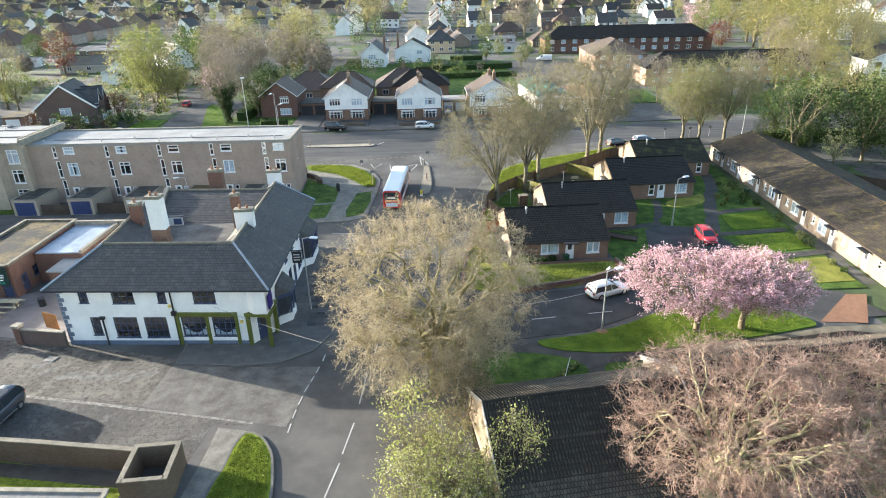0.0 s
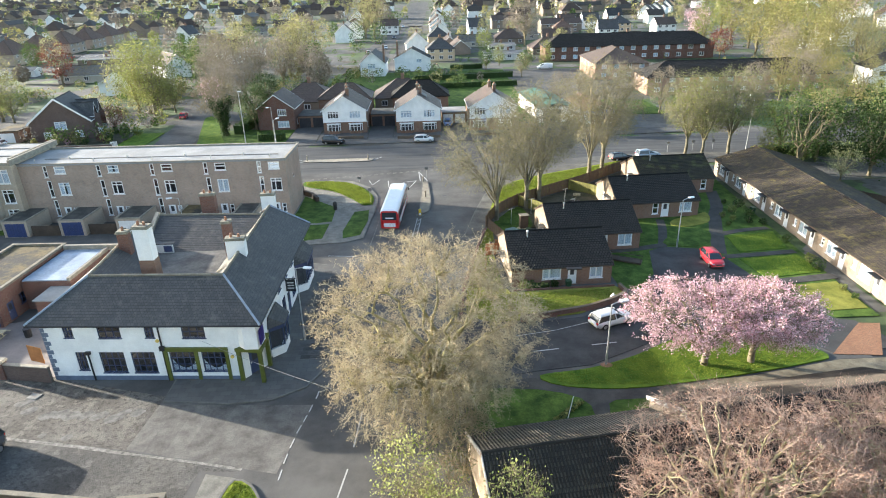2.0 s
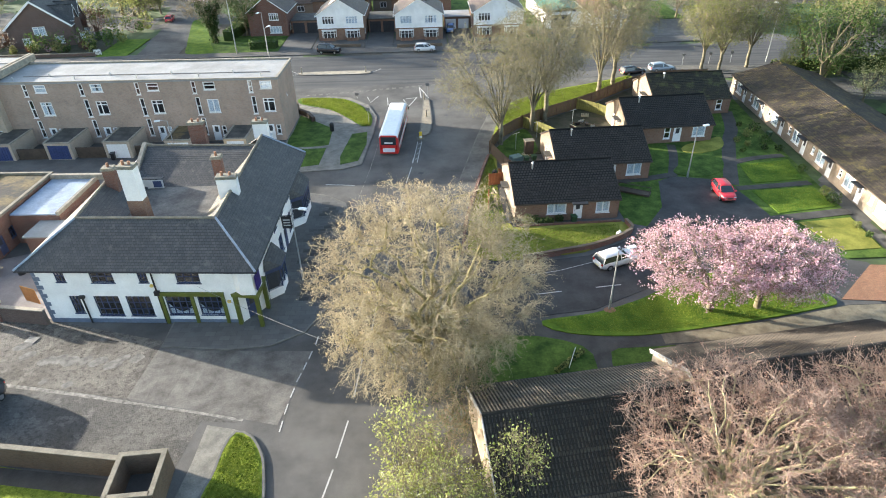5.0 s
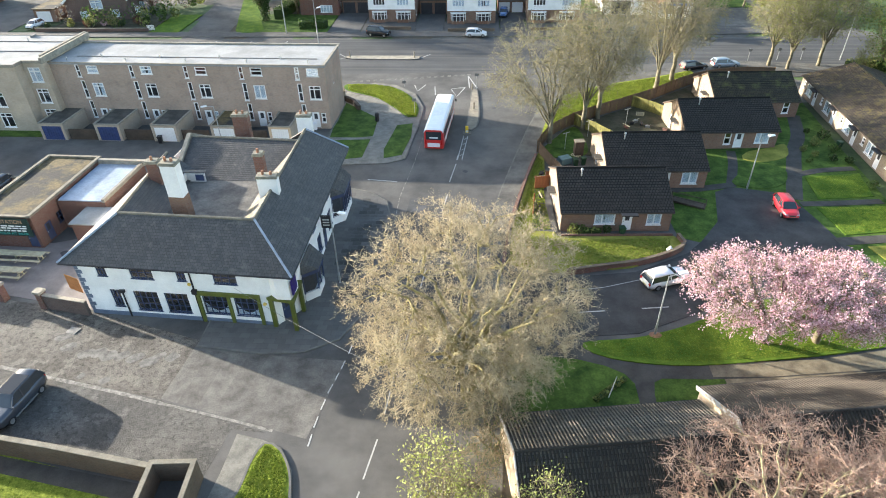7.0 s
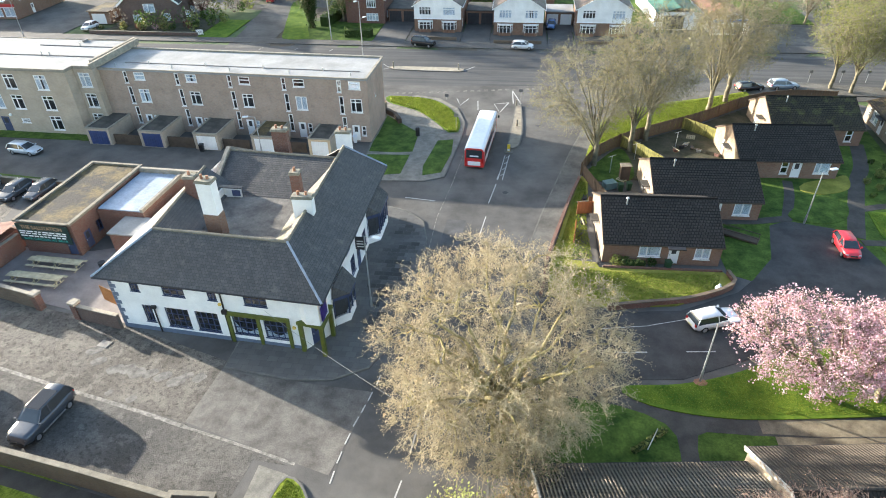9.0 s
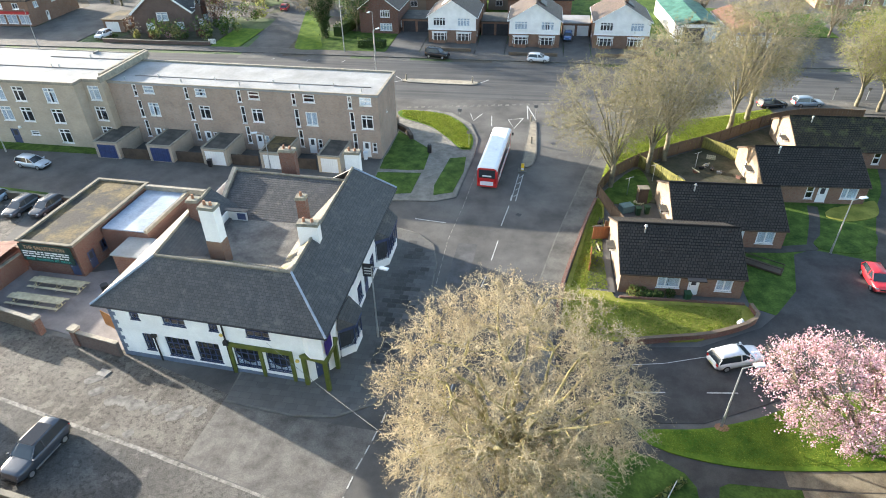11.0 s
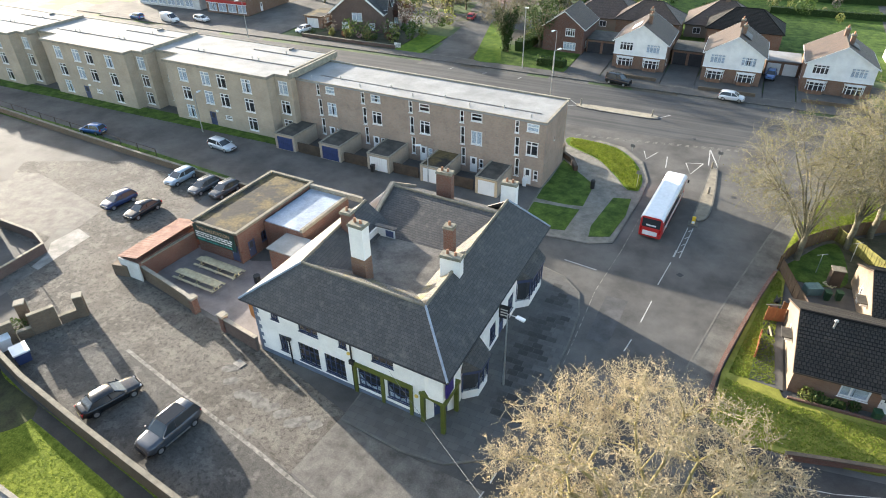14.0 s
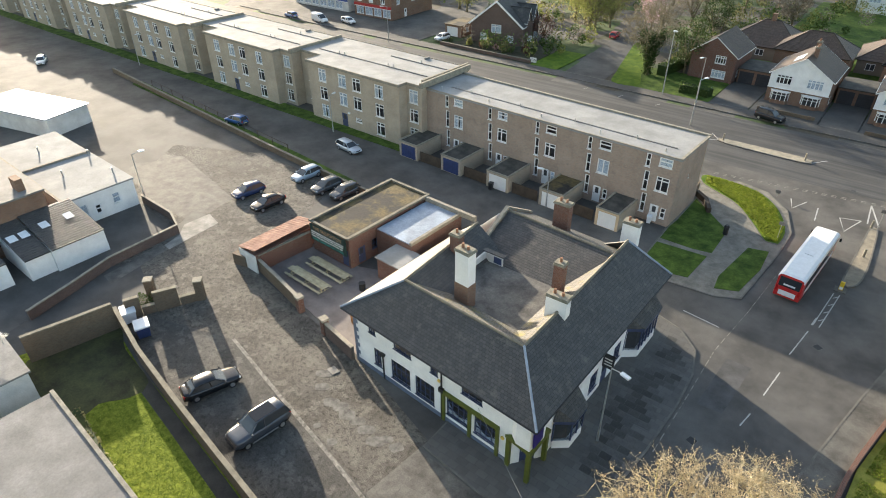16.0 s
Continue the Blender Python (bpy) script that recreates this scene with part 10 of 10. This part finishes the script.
SORTS = (
    (10, 9, 5.2, 8.4, M_BRICK_ROSE, M_TILE_FADED, True, "red brick semi-detached house with tiled hipped roof"),
    (14, 8.5, 2.7, 6.0, M_BRICK_BROWN, M_TILE_BROWN, False, "brown brick bungalow with tiled roof"),
    (11, 9, 5.2, 8.6, M_RENDER, M_TILE_BROWN, False, "white rendered house with brown tiled roof"),
    (24, 8.5, 5.2, 8.0, M_BRICK_BROWN, M_TILE_BROWN, False, "row of brown brick houses with brown roof"),
    (11, 10, 5.0, 8.8, M_CREAM, M_SLATE, True, "cream house with slate hipped roof"),
    (12, 7, 2.6, 3.4, M_RENDER_GREY, M_FELT_GREY, False, "low pale outbuilding with shallow roof"),
    (16, 12, 5.2, 10.6, M_BRICK_ROSE, M_TILE_FADED, True, "pair of brick semis under a tall hipped brown roof"),
    (9, 12, 5.2, 10.2, M_BRICK_BROWN, M_TILE_FADED, False, "red brick house with steep tiled gable"),
    (10, 10, 5.0, 9.4, M_RENDER, M_SLATE, False, "white house with steep slate roof and gable"),
    (22, 8, 2.6, 3.1, M_BRICK_RED, M_FELT_GREY, False, "long low brick garage block with felt roof"),
    (20, 9, 2.8, 5.6, M_BRICK_PALE, M_TILE_GREYBROWN, False, "long pale brick bungalows with weathered roof"),
    (15, 12, 3.0, 6.9, M_BRICK_BROWN, M_TILE_BROWN, True, "brown brick bungalow with broad hipped roof"))
KINDS = [far_house(k) for k in SORTS]
rg = random.Random(77)
spots = []
# the street of hipped semis and the one behind it
for k in range(10):
    y_ = 298 + 23.5 * k
    spots.append((-178, y_ - 8, 90, 6 if k < 5 else (7, 0)[k % 2]))
    spots.append((-238, y_ + 2, 88, (4, 8, 6, 10)[k % 4]))
    spots.append((-300 - 2 * k, y_ + 10, 88, (0, 6, 2, 7, 3)[k % 5]))
    spots.append((-365 - 4 * k, y_ + 4, 80, (6, 8, 0)[k % 3]))
for x, y, a, k in ((-152, 296, 0, 9), (-148, 284, 4, 9), (-129, 232, 3, 10), (-131, 246, 4, 5), (-160, 250, 10, 5), (-142, 398, 4, 9), (-118, 338, 4, 9), (-120, 352, 4, 1), (-124, 440, 3, 10), (-116, 414, 3, 10), (-104, 470, 3, 1), (-150, 430, 60, 7), (-132, 378, 70, 8),
                   (-150, 200, 10, 2), (-175, 214, 12, 6), (-195, 190, 8, 3), (-142, 172, 5, 1), (-166, 172, 5, 0), (-196, 164, 3, 2), (-225, 200, 6, 4), (-222, 240, 88, 6), (-225, 268, 88, 0), (-262, 260, 88, 6), (-100, 290, 5, 10), (-96, 318, 5, 1), (-86, 276, 8, 2), (-84, 300, 5, 5),
                   (-36, 356, 95, 8), (-33, 376, 95, 8), (-34, 398, 95, 2), (-38, 430, 95, 0), (-40, 460, 95, 2), (-42, 500, 95, 8),
                   (4, 286, 95, 8), (22, 286, 95, 1), (3, 264, 4, 4), (15.5, 314, 2, 10), (37, 323, 2, 11), (31, 294, 1, 5), (-37, 384, 95, 8), (-24, 398, 4, 2), (48, 276, 3, 11), (26, 262, 4, 5), (18, 304, 92, 1), (14, 322, 92, 4), (16, 344, 92, 8), (15, 370, 92, 2), (28, 376, 5, 8), (16, 398, 92, 8), (15, 420, 92, 0), (16, 446, 92, 2), (17, 476, 92, 8), (18, 508, 92, 0), (20, 545, 92, 2), (30, 572, 92, 8),
                   (30, 262, 2, 5), (42, 342, 5, 10), (40, 330, 5, 5), (62, 330, -5, 1), (72, 352, -5, 0), (92, 336, -6, 8), (84, 400, 0, 2), (100, 400, 4, 8), (70, 378, 5, 3), (110, 372, 10, 4), (128, 352, 5, 2), (60, 300, 8, 5), (90, 300, 2, 1), (96, 462, 4, 10), (126, 440, 3, 8), (150, 430, 3, 2),
                   (46, 420, 4, 3), (50, 450, 4, 0), (70, 470, 3, 7), (62, 510, 3, 3), (110, 510, 3, 6), (150, 520, 3, 3), (166, 470, 60, 8), (174, 486, 60, 2), (184, 502, 60, 8), (194, 518, 60, 2), (205, 536, 60, 8), (216, 556, 60, 7), (140, 480, 3, 10),
                   (204, 226, 70, 0), (220, 258, 70, 2), (250, 318, 70, 0), (192, 200, 70, 3), (262, 352, 60, 8), (250, 376, 60, 2), (285, 390, 60, 0), (300, 430, 60, 8), (166, 262, 60, 8), (186, 274, 60, 2), (-12, 168, 2, 11), (-37, 166, 0, 11)):
    spots.append((x, y, a, k))
y = 545.0
while y < 1500:
    x = -0.8 * y
    while x < 0.66 * y:
        if abs(x + 10 - 0.02 * y) > 17 and not (-330 < x < -150 and 900 < y < 1120) and (y > 560 or not -420 < x < -150):
            spots.append((x + rg.uniform(-4, 4), y + rg.uniform(-8, 8), rg.choice((2, 5, 92, 88)), rg.choice((0, 2, 3, 6, 6, 7, 7, 8, 3, 10, 4))))
        x += 21 + y * 0.016
    y += 36 + (y - 460) * 0.09
for n, (x, y, a, k) in enumerate(spots):
    if y < 430:
        copy_thing(KINDS[k], pose(x, y, 0, 0, 0, a))
for ob in KINDS:
    for o in (*ob.children_recursive, ob):
        bpy.data.objects.remove(o)
# houses too far off to pick apart: shells and roofs joined by what they are made of
shells, roofs = collections.defaultdict(list), collections.defaultdict(list)
for x, y, a, k in spots:
    if y >= 430:
        L, D, e, r, wm, rm, hip, _ = SORTS[k]
        m = pose(x, y, 0, 0, 0, a)
        i = min(L, D) / 2 if hip else 0.0
        pts = [m @ Vector(p) for p in ((0, 0, 0), (L, 0, 0), (L, D, 0), (0, D, 0), (0, 0, e), (L, 0, e), (L, D, e), (0, D, e), (i, D / 2, r - 0.05), (L - i, D / 2, r - 0.05))]
        shells[wm.name].append((pts, ((0, 1, 5, 4), (1, 2, 6, 5), (2, 3, 7, 6), (3, 0, 4, 7), (4, 7, 8), (6, 5, 9))))
        o = 0.45
        pts = [m @ Vector(p) for p in ((-o, -o, e - 0.2), (L + o, -o, e - 0.2), (L + o, D + o, e - 0.2), (-o, D + o, e - 0.2), (i - o * (not hip), D / 2, r), (L - i + o * (not hip), D / 2, r))]
        roofs[rm.name].append((pts, ((0, 1, 5, 4), (2, 3, 4, 5)) + (((1, 2, 5), (3, 0, 4)) if hip else ())))
for name, stock in (("far_house_walls", shells), ("far_house_roofs", roofs)):
    for mn, items in stock.items():
        vs, fs = [], []
        for pts, faces in items:
            fs += [tuple(len(vs) + i for i in f) for f in faces]
            vs += [tuple(p) for p in pts]
        me = bpy.data.meshes.new(name)
        me.from_pydata(vs, [], fs)
        solo(name, me, bpy.data.materials[mn], "distant house " + name.split("_")[2] + " in " + mn.replace("_", " "), "houses", kind="stuff")
solo("field", slab([(-340, 905), (-140, 890), (-130, 1080), (-330, 1110)], 0.0, 0.1), M_GRASS_BRIGHT, "bright green playing field far off", "field", kind="structure")
for (xa, ya), (xb, yb), w_ in (((-203, 270), (-206, 560), 9), ((-268, 290), (-275, 560), 9), ((-9, 200), (6, 900), 10), ((-215, 272), (-60, 262), 7), ((-120, 470), (60, 455), 7), ((60, 290), (190, 290), 7), ((-330, 280), (-352, 560), 8)):
    solo("side_street", ribbon([(xa, ya), (xb, yb)], w_, -0.05, 0.02), M_ASPHALT, "grey tarmac side street between houses", "road", kind="structure")

# distant trees, bushes and hedges
LEAFS = ((M_LEAF_LIME, "distant lime-green tree crowns"), (M_LEAF_GREEN, "distant dense green tree crowns"), (M_LEAF_OLIVE, "distant olive budding tree crowns"), (M_TWIG_HAZE, "distant bare brown tree crowns"), (M_LEAF_PALE, "distant pale budding tree crowns"))
woods, far_off = [[] for _ in LEAFS], [[] for _ in LEAFS]
bushes = [[] for _ in LEAFS]
rw = R(91)


def blob(x, y, s, n, tall=1.0):
    d = rw.normal(size=(n, 3))
    d *= rw.uniform(0.35, 1.0, (n, 1)) ** 0.5 / np.linalg.norm(d, axis=1, keepdims=True)
    return np.array([x, y, 1.15 * s * tall]) + d * np.array([1.0, 1.0, 1.05 * tall]) * s * rw.uniform(0.75, 1.2, (1, 3))


def free(x, y, pad):
    return all((x - hx) ** 2 + (y - hy) ** 2 > pad * pad for hx, hy in HOUSE_AT)


HOUSE_AT = [(x + 6 * math.cos(radians(a)) - 4 * math.sin(radians(a)), y + 6 * math.sin(radians(a)) + 4 * math.cos(radians(a))) for x, y, a, k in spots if y < 430]
y = 196.0
while y < 1500:
    x = -0.85 * y
    while x < 0.68 * y:
        busy = -28 < x < 112 and y < 280
        on_road = abs(x + 10 - 0.02 * y) < 13
        right_wood = x > 105 and y < 400
        if not on_road and not busy and not right_wood and rg.random() < (0.4 if y < 460 and x < -85 else 0.62 if y < 500 else 0.85):
            tx, ty = x + rg.uniform(-7, 7), y + rg.uniform(-9, 9)
            k = rg.choice((0, 1, 1, 2, 3, 3, 4, 4, 4))
            s_ = rg.uniform(2.4, 5.4)
            if free(tx, ty, 9):
                (woods if y < 430 else far_off)[k].append(blob(tx, ty, s_, 620 if y < 430 else 130, rg.uniform(1.0, 1.5)))
        if not on_road and not (busy and y < 232) and rg.random() < 0.8:
            for _ in range(2):
                bx, by = x + rg.uniform(-12, 12), y + rg.uniform(-12, 12)
                if abs(bx + 10 - 0.02 * by) > 9 and free(bx, by, 7):
                    bushes[rg.choice((0, 1, 1, 1, 2, 4))].append(blob(bx, by, rg.uniform(0.7, 1.7), 46))
        x += 15 + y * 0.02
    y += 17 + (y - 190) * 0.05
# rank gardens beside the side road and behind the gabled houses
for x0, x1, y0, y1, n in ((-140, -112, 168, 205, 50), (-96, -68, 160, 205, 70), (-86, -68, 136.5, 141, 12), (-72, -63, 140, 158, 16), (-46, -30, 150, 210, 60), (-30, 22, 184, 232, 60), (60, 120, 134, 175, 90), (100, 122, 150, 230, 60), (140, 175, 150, 230, 60), (118, 140, 146, 165, 20)):
    for _ in range(n):
        bushes[rg.choice((0, 1, 1, 1, 2, 3, 4))].append(blob(rg.uniform(x0, x1), rg.uniform(y0, y1), rg.uniform(0.7, 2.2), 100))
for (lf, lab), c, b, f_ in zip(LEAFS, woods, bushes, far_off):
    for crowns, size in ((c, 0.42), (f_, 0.8)):
        solo("far_woods", leaves_mesh("far_woods", np.concatenate(crowns), size, rw, 0.0, 3.0 if lf is M_TWIG_HAZE else 1.4), lf, lab, "trees", kind="stuff")
    if b:
        solo("garden_shrubs", leaves_mesh("garden_shrubs", np.concatenate(b), 0.32, rw), lf, lab.replace("tree crowns", "garden shrubs"), "shrubs", kind="stuff")


# ---- worn patches, turf and paving slabs ----
rp = random.Random(14)
M_PATCH = mat("pale_tarmac", (0.165, 0.157, 0.144), 0.9, 0.5, 1.3, 14.0, 0.5, col2=(0.25, 0.238, 0.219), spec=0.2)
for k, (cx, cy, r, w) in enumerate(((-30.5, 44.6, 0.75, 0.55), (-29.5, 44.75, 0.75, 0.55), (-28.5, 44.45, 0.8, 0.6), (-27.4, 44.5, 0.7, 0.5), (-26.2, 44.3, 0.8, 0.5), (-24.9, 43.9, 0.8, 0.55), (-24.3, 44.6, 0.6, 0.4), (-23.2, 44.5, 0.6, 0.5), (-27.5, 41.8, 0.45, 0.4), (-29.6, 42.2, 0.35, 0.3), (-33.4, 46.5, 0.8, 0.5), (-32.4, 45.3, 0.7, 0.5))):
    n = 12
    lean = rp.uniform(0.6, 1.1)
    pts = []
    for a in range(n):
        ca, sa = math.cos(2 * math.pi * a / n), math.sin(2 * math.pi * a / n)
        u = r * rp.uniform(0.88, 1.05) * math.copysign(abs(ca) ** 0.7, ca)
        v = w * rp.uniform(0.85, 1.05) * math.copysign(abs(sa) ** 0.7, sa)
        pts.append((cx + u * math.cos(lean) - v * math.sin(lean), cy + (u * math.sin(lean) + v * math.cos(lean)) * 0.9))
    solo("tarmac_patch", slab(pts, 0.0, 0.0075 + 0.0007 * k), M_PATCH, "rounded raised patch of old tarmac", "tarmac patch", "tarmac patches", "structure")
pf_ = slab([(-33.6, 47.0), (-32.7, 46.8), (-32.5, 47.5), (-33.4, 47.7)], 0.0, 0.06)
solo("loose_slab", pf_, M_SLAB_PALE, "loose square paving slab on broken tarmac", "paving slab")


def turf(pts, z, density, seed, material, h=0.05):
    """Blades standing in tufts on a lawn of the given outline."""
    rng = R(seed)
    poly = np.array(pts, float)
    lo, hi = poly.min(0), poly.max(0)
    n = int(2.2 * density * (hi - lo).prod())
    q = rng.uniform(lo, hi, (n, 2))
    inside = np.zeros(n, bool)
    for (xa, ya), (xb, yb) in zip(poly, np.roll(poly, -1, 0)):
        hit = ((ya > q[:, 1]) != (yb > q[:, 1])) & (q[:, 0] < (xb - xa) * (q[:, 1] - ya) / (yb - ya + 1e-12) + xa)
        inside ^= hit
    q = q[inside]
    c = np.concatenate([q, np.full((len(q), 1), z + h * 0.35)], 1)
    solo("grass_tufts", leaves_mesh("grass_tufts", c, h, rng, 0.0, 2.2), material, "rough tufts of spring grass", "grass", kind="stuff")


M_BLADE = leaf_mat("grass_blade", (0.16, 0.23, 0.025), (0.3, 0.35, 0.06), 0.5)
turf([(-44.4, 35.3), (-40.0, 34.8), (-31, 33.4), (-19.9, 31.5), (-20.5, 29.0), (-34, 29), (-45.2, 30.4), (-45.4, 32.6), (-44.2, 34.6)], 0.03, 22, 1, M_BLADE)
turf([(-13.1, 36.3), (-12.1, 35.8), (-11.1, 34.2), (-10.55, 32.2), (-10.25, 30.2), (-10.2, 26), (-14.3, 26), (-14.1, 30.5), (-13.7, 33.0), (-13.5, 35)], KERB + 0.02, 110, 2, M_BLADE, 0.08)
turf([(10.4, 47.2), (14.6, 47.8), (19, 49.4), (23.5, 51.7), (28.4, 53.1), (33.3, 51.5), (35.9, 48.6), (34, 47.8), (27, 46.4), (18, 45.3), (12, 45.8)], KERB + 0.03, 55, 3, M_BLADE)
turf([(9.8, 62.0), (14, 62.2), (20.9, 62.6), (20.4, 60.4), (16, 58.2), (11, 57.4), (7, 57), (4.9, 58), (5.2, 63.0)], 0.16, 60, 4, M_BLADE, 0.07)
turf([(5.4, 63.6), (7.6, 75), (8.7, 80), (9.3, 79.5), (8.8, 70), (9.0, 63.8)], 0.16, 80, 5, M_BLADE, 0.08)
turf([(9.8, 85.6), (11.1, 91.2), (13.2, 98.2), (15.0, 100.7), (19.1, 103.6), (24.2, 106.0), (29.4, 108.1), (35.6, 111.2), (34, 106.2), (26, 99.4), (19.8, 95.1), (14.1, 90.8), (10.4, 86.4)], KERB + 0.1, 70, 6, M_BLADE, 0.1)
turf([(38.2, 69.0), (45.2, 69.4), (45.2, 65.1), (38.8, 64.0)], 0.09, 40, 7, M_BLADE)
turf([(39.8, 75.8), (46.0, 76.6), (45.0, 71.8), (39.2, 71.1)], 0.09, 40, 8, M_BLADE)
turf([(-19.6, 104.9), (-16, 104.9), (-12.6, 103.9), (-9.9, 100.9), (-7.9, 96.4), (-7.7, 92.8), (-8.8, 92.6), (-11.3, 96.2), (-14.3, 99.8), (-19.2, 102.8)], KERB + 0.03, 60, 9, M_BLADE, 0.17)
slab_mats = [mat("flagstone", (0.115, 0.112, 0.107), 0.75, 0.4, 0.6, 9.0, 0.2, col2=(0.16, 0.156, 0.147), rnd=0.6)]
paving = bpy.data.objects["pavement_pub"]
ye = 51.2
while ye < 70.0:
    xe = -12.45 + (0.3 if int(ye / 0.66) % 2 else 0.0)
    edge = -8.35 if ye < 66.5 else -8.6 - (ye - 66.5) * 0.75
    while xe < edge - 0.75:
        if rp.random() > 0.06 and not (-12.9 < xe < -12.1 and (50.9 < ye < 55.6 or 63.6 < ye < 70)):
            ob = mesh_part("flagstone", ("flag",), lambda: boxes((0, 0, 0, 0.87, 0.63, 0.012)), slab_mats[0], paving, pose(xe, ye, KERB + 0.002 + rp.uniform(-0.001, 0.004), 0, 0, rp.uniform(-0.6, 0.6)))
        xe += 0.9
    ye += 0.66
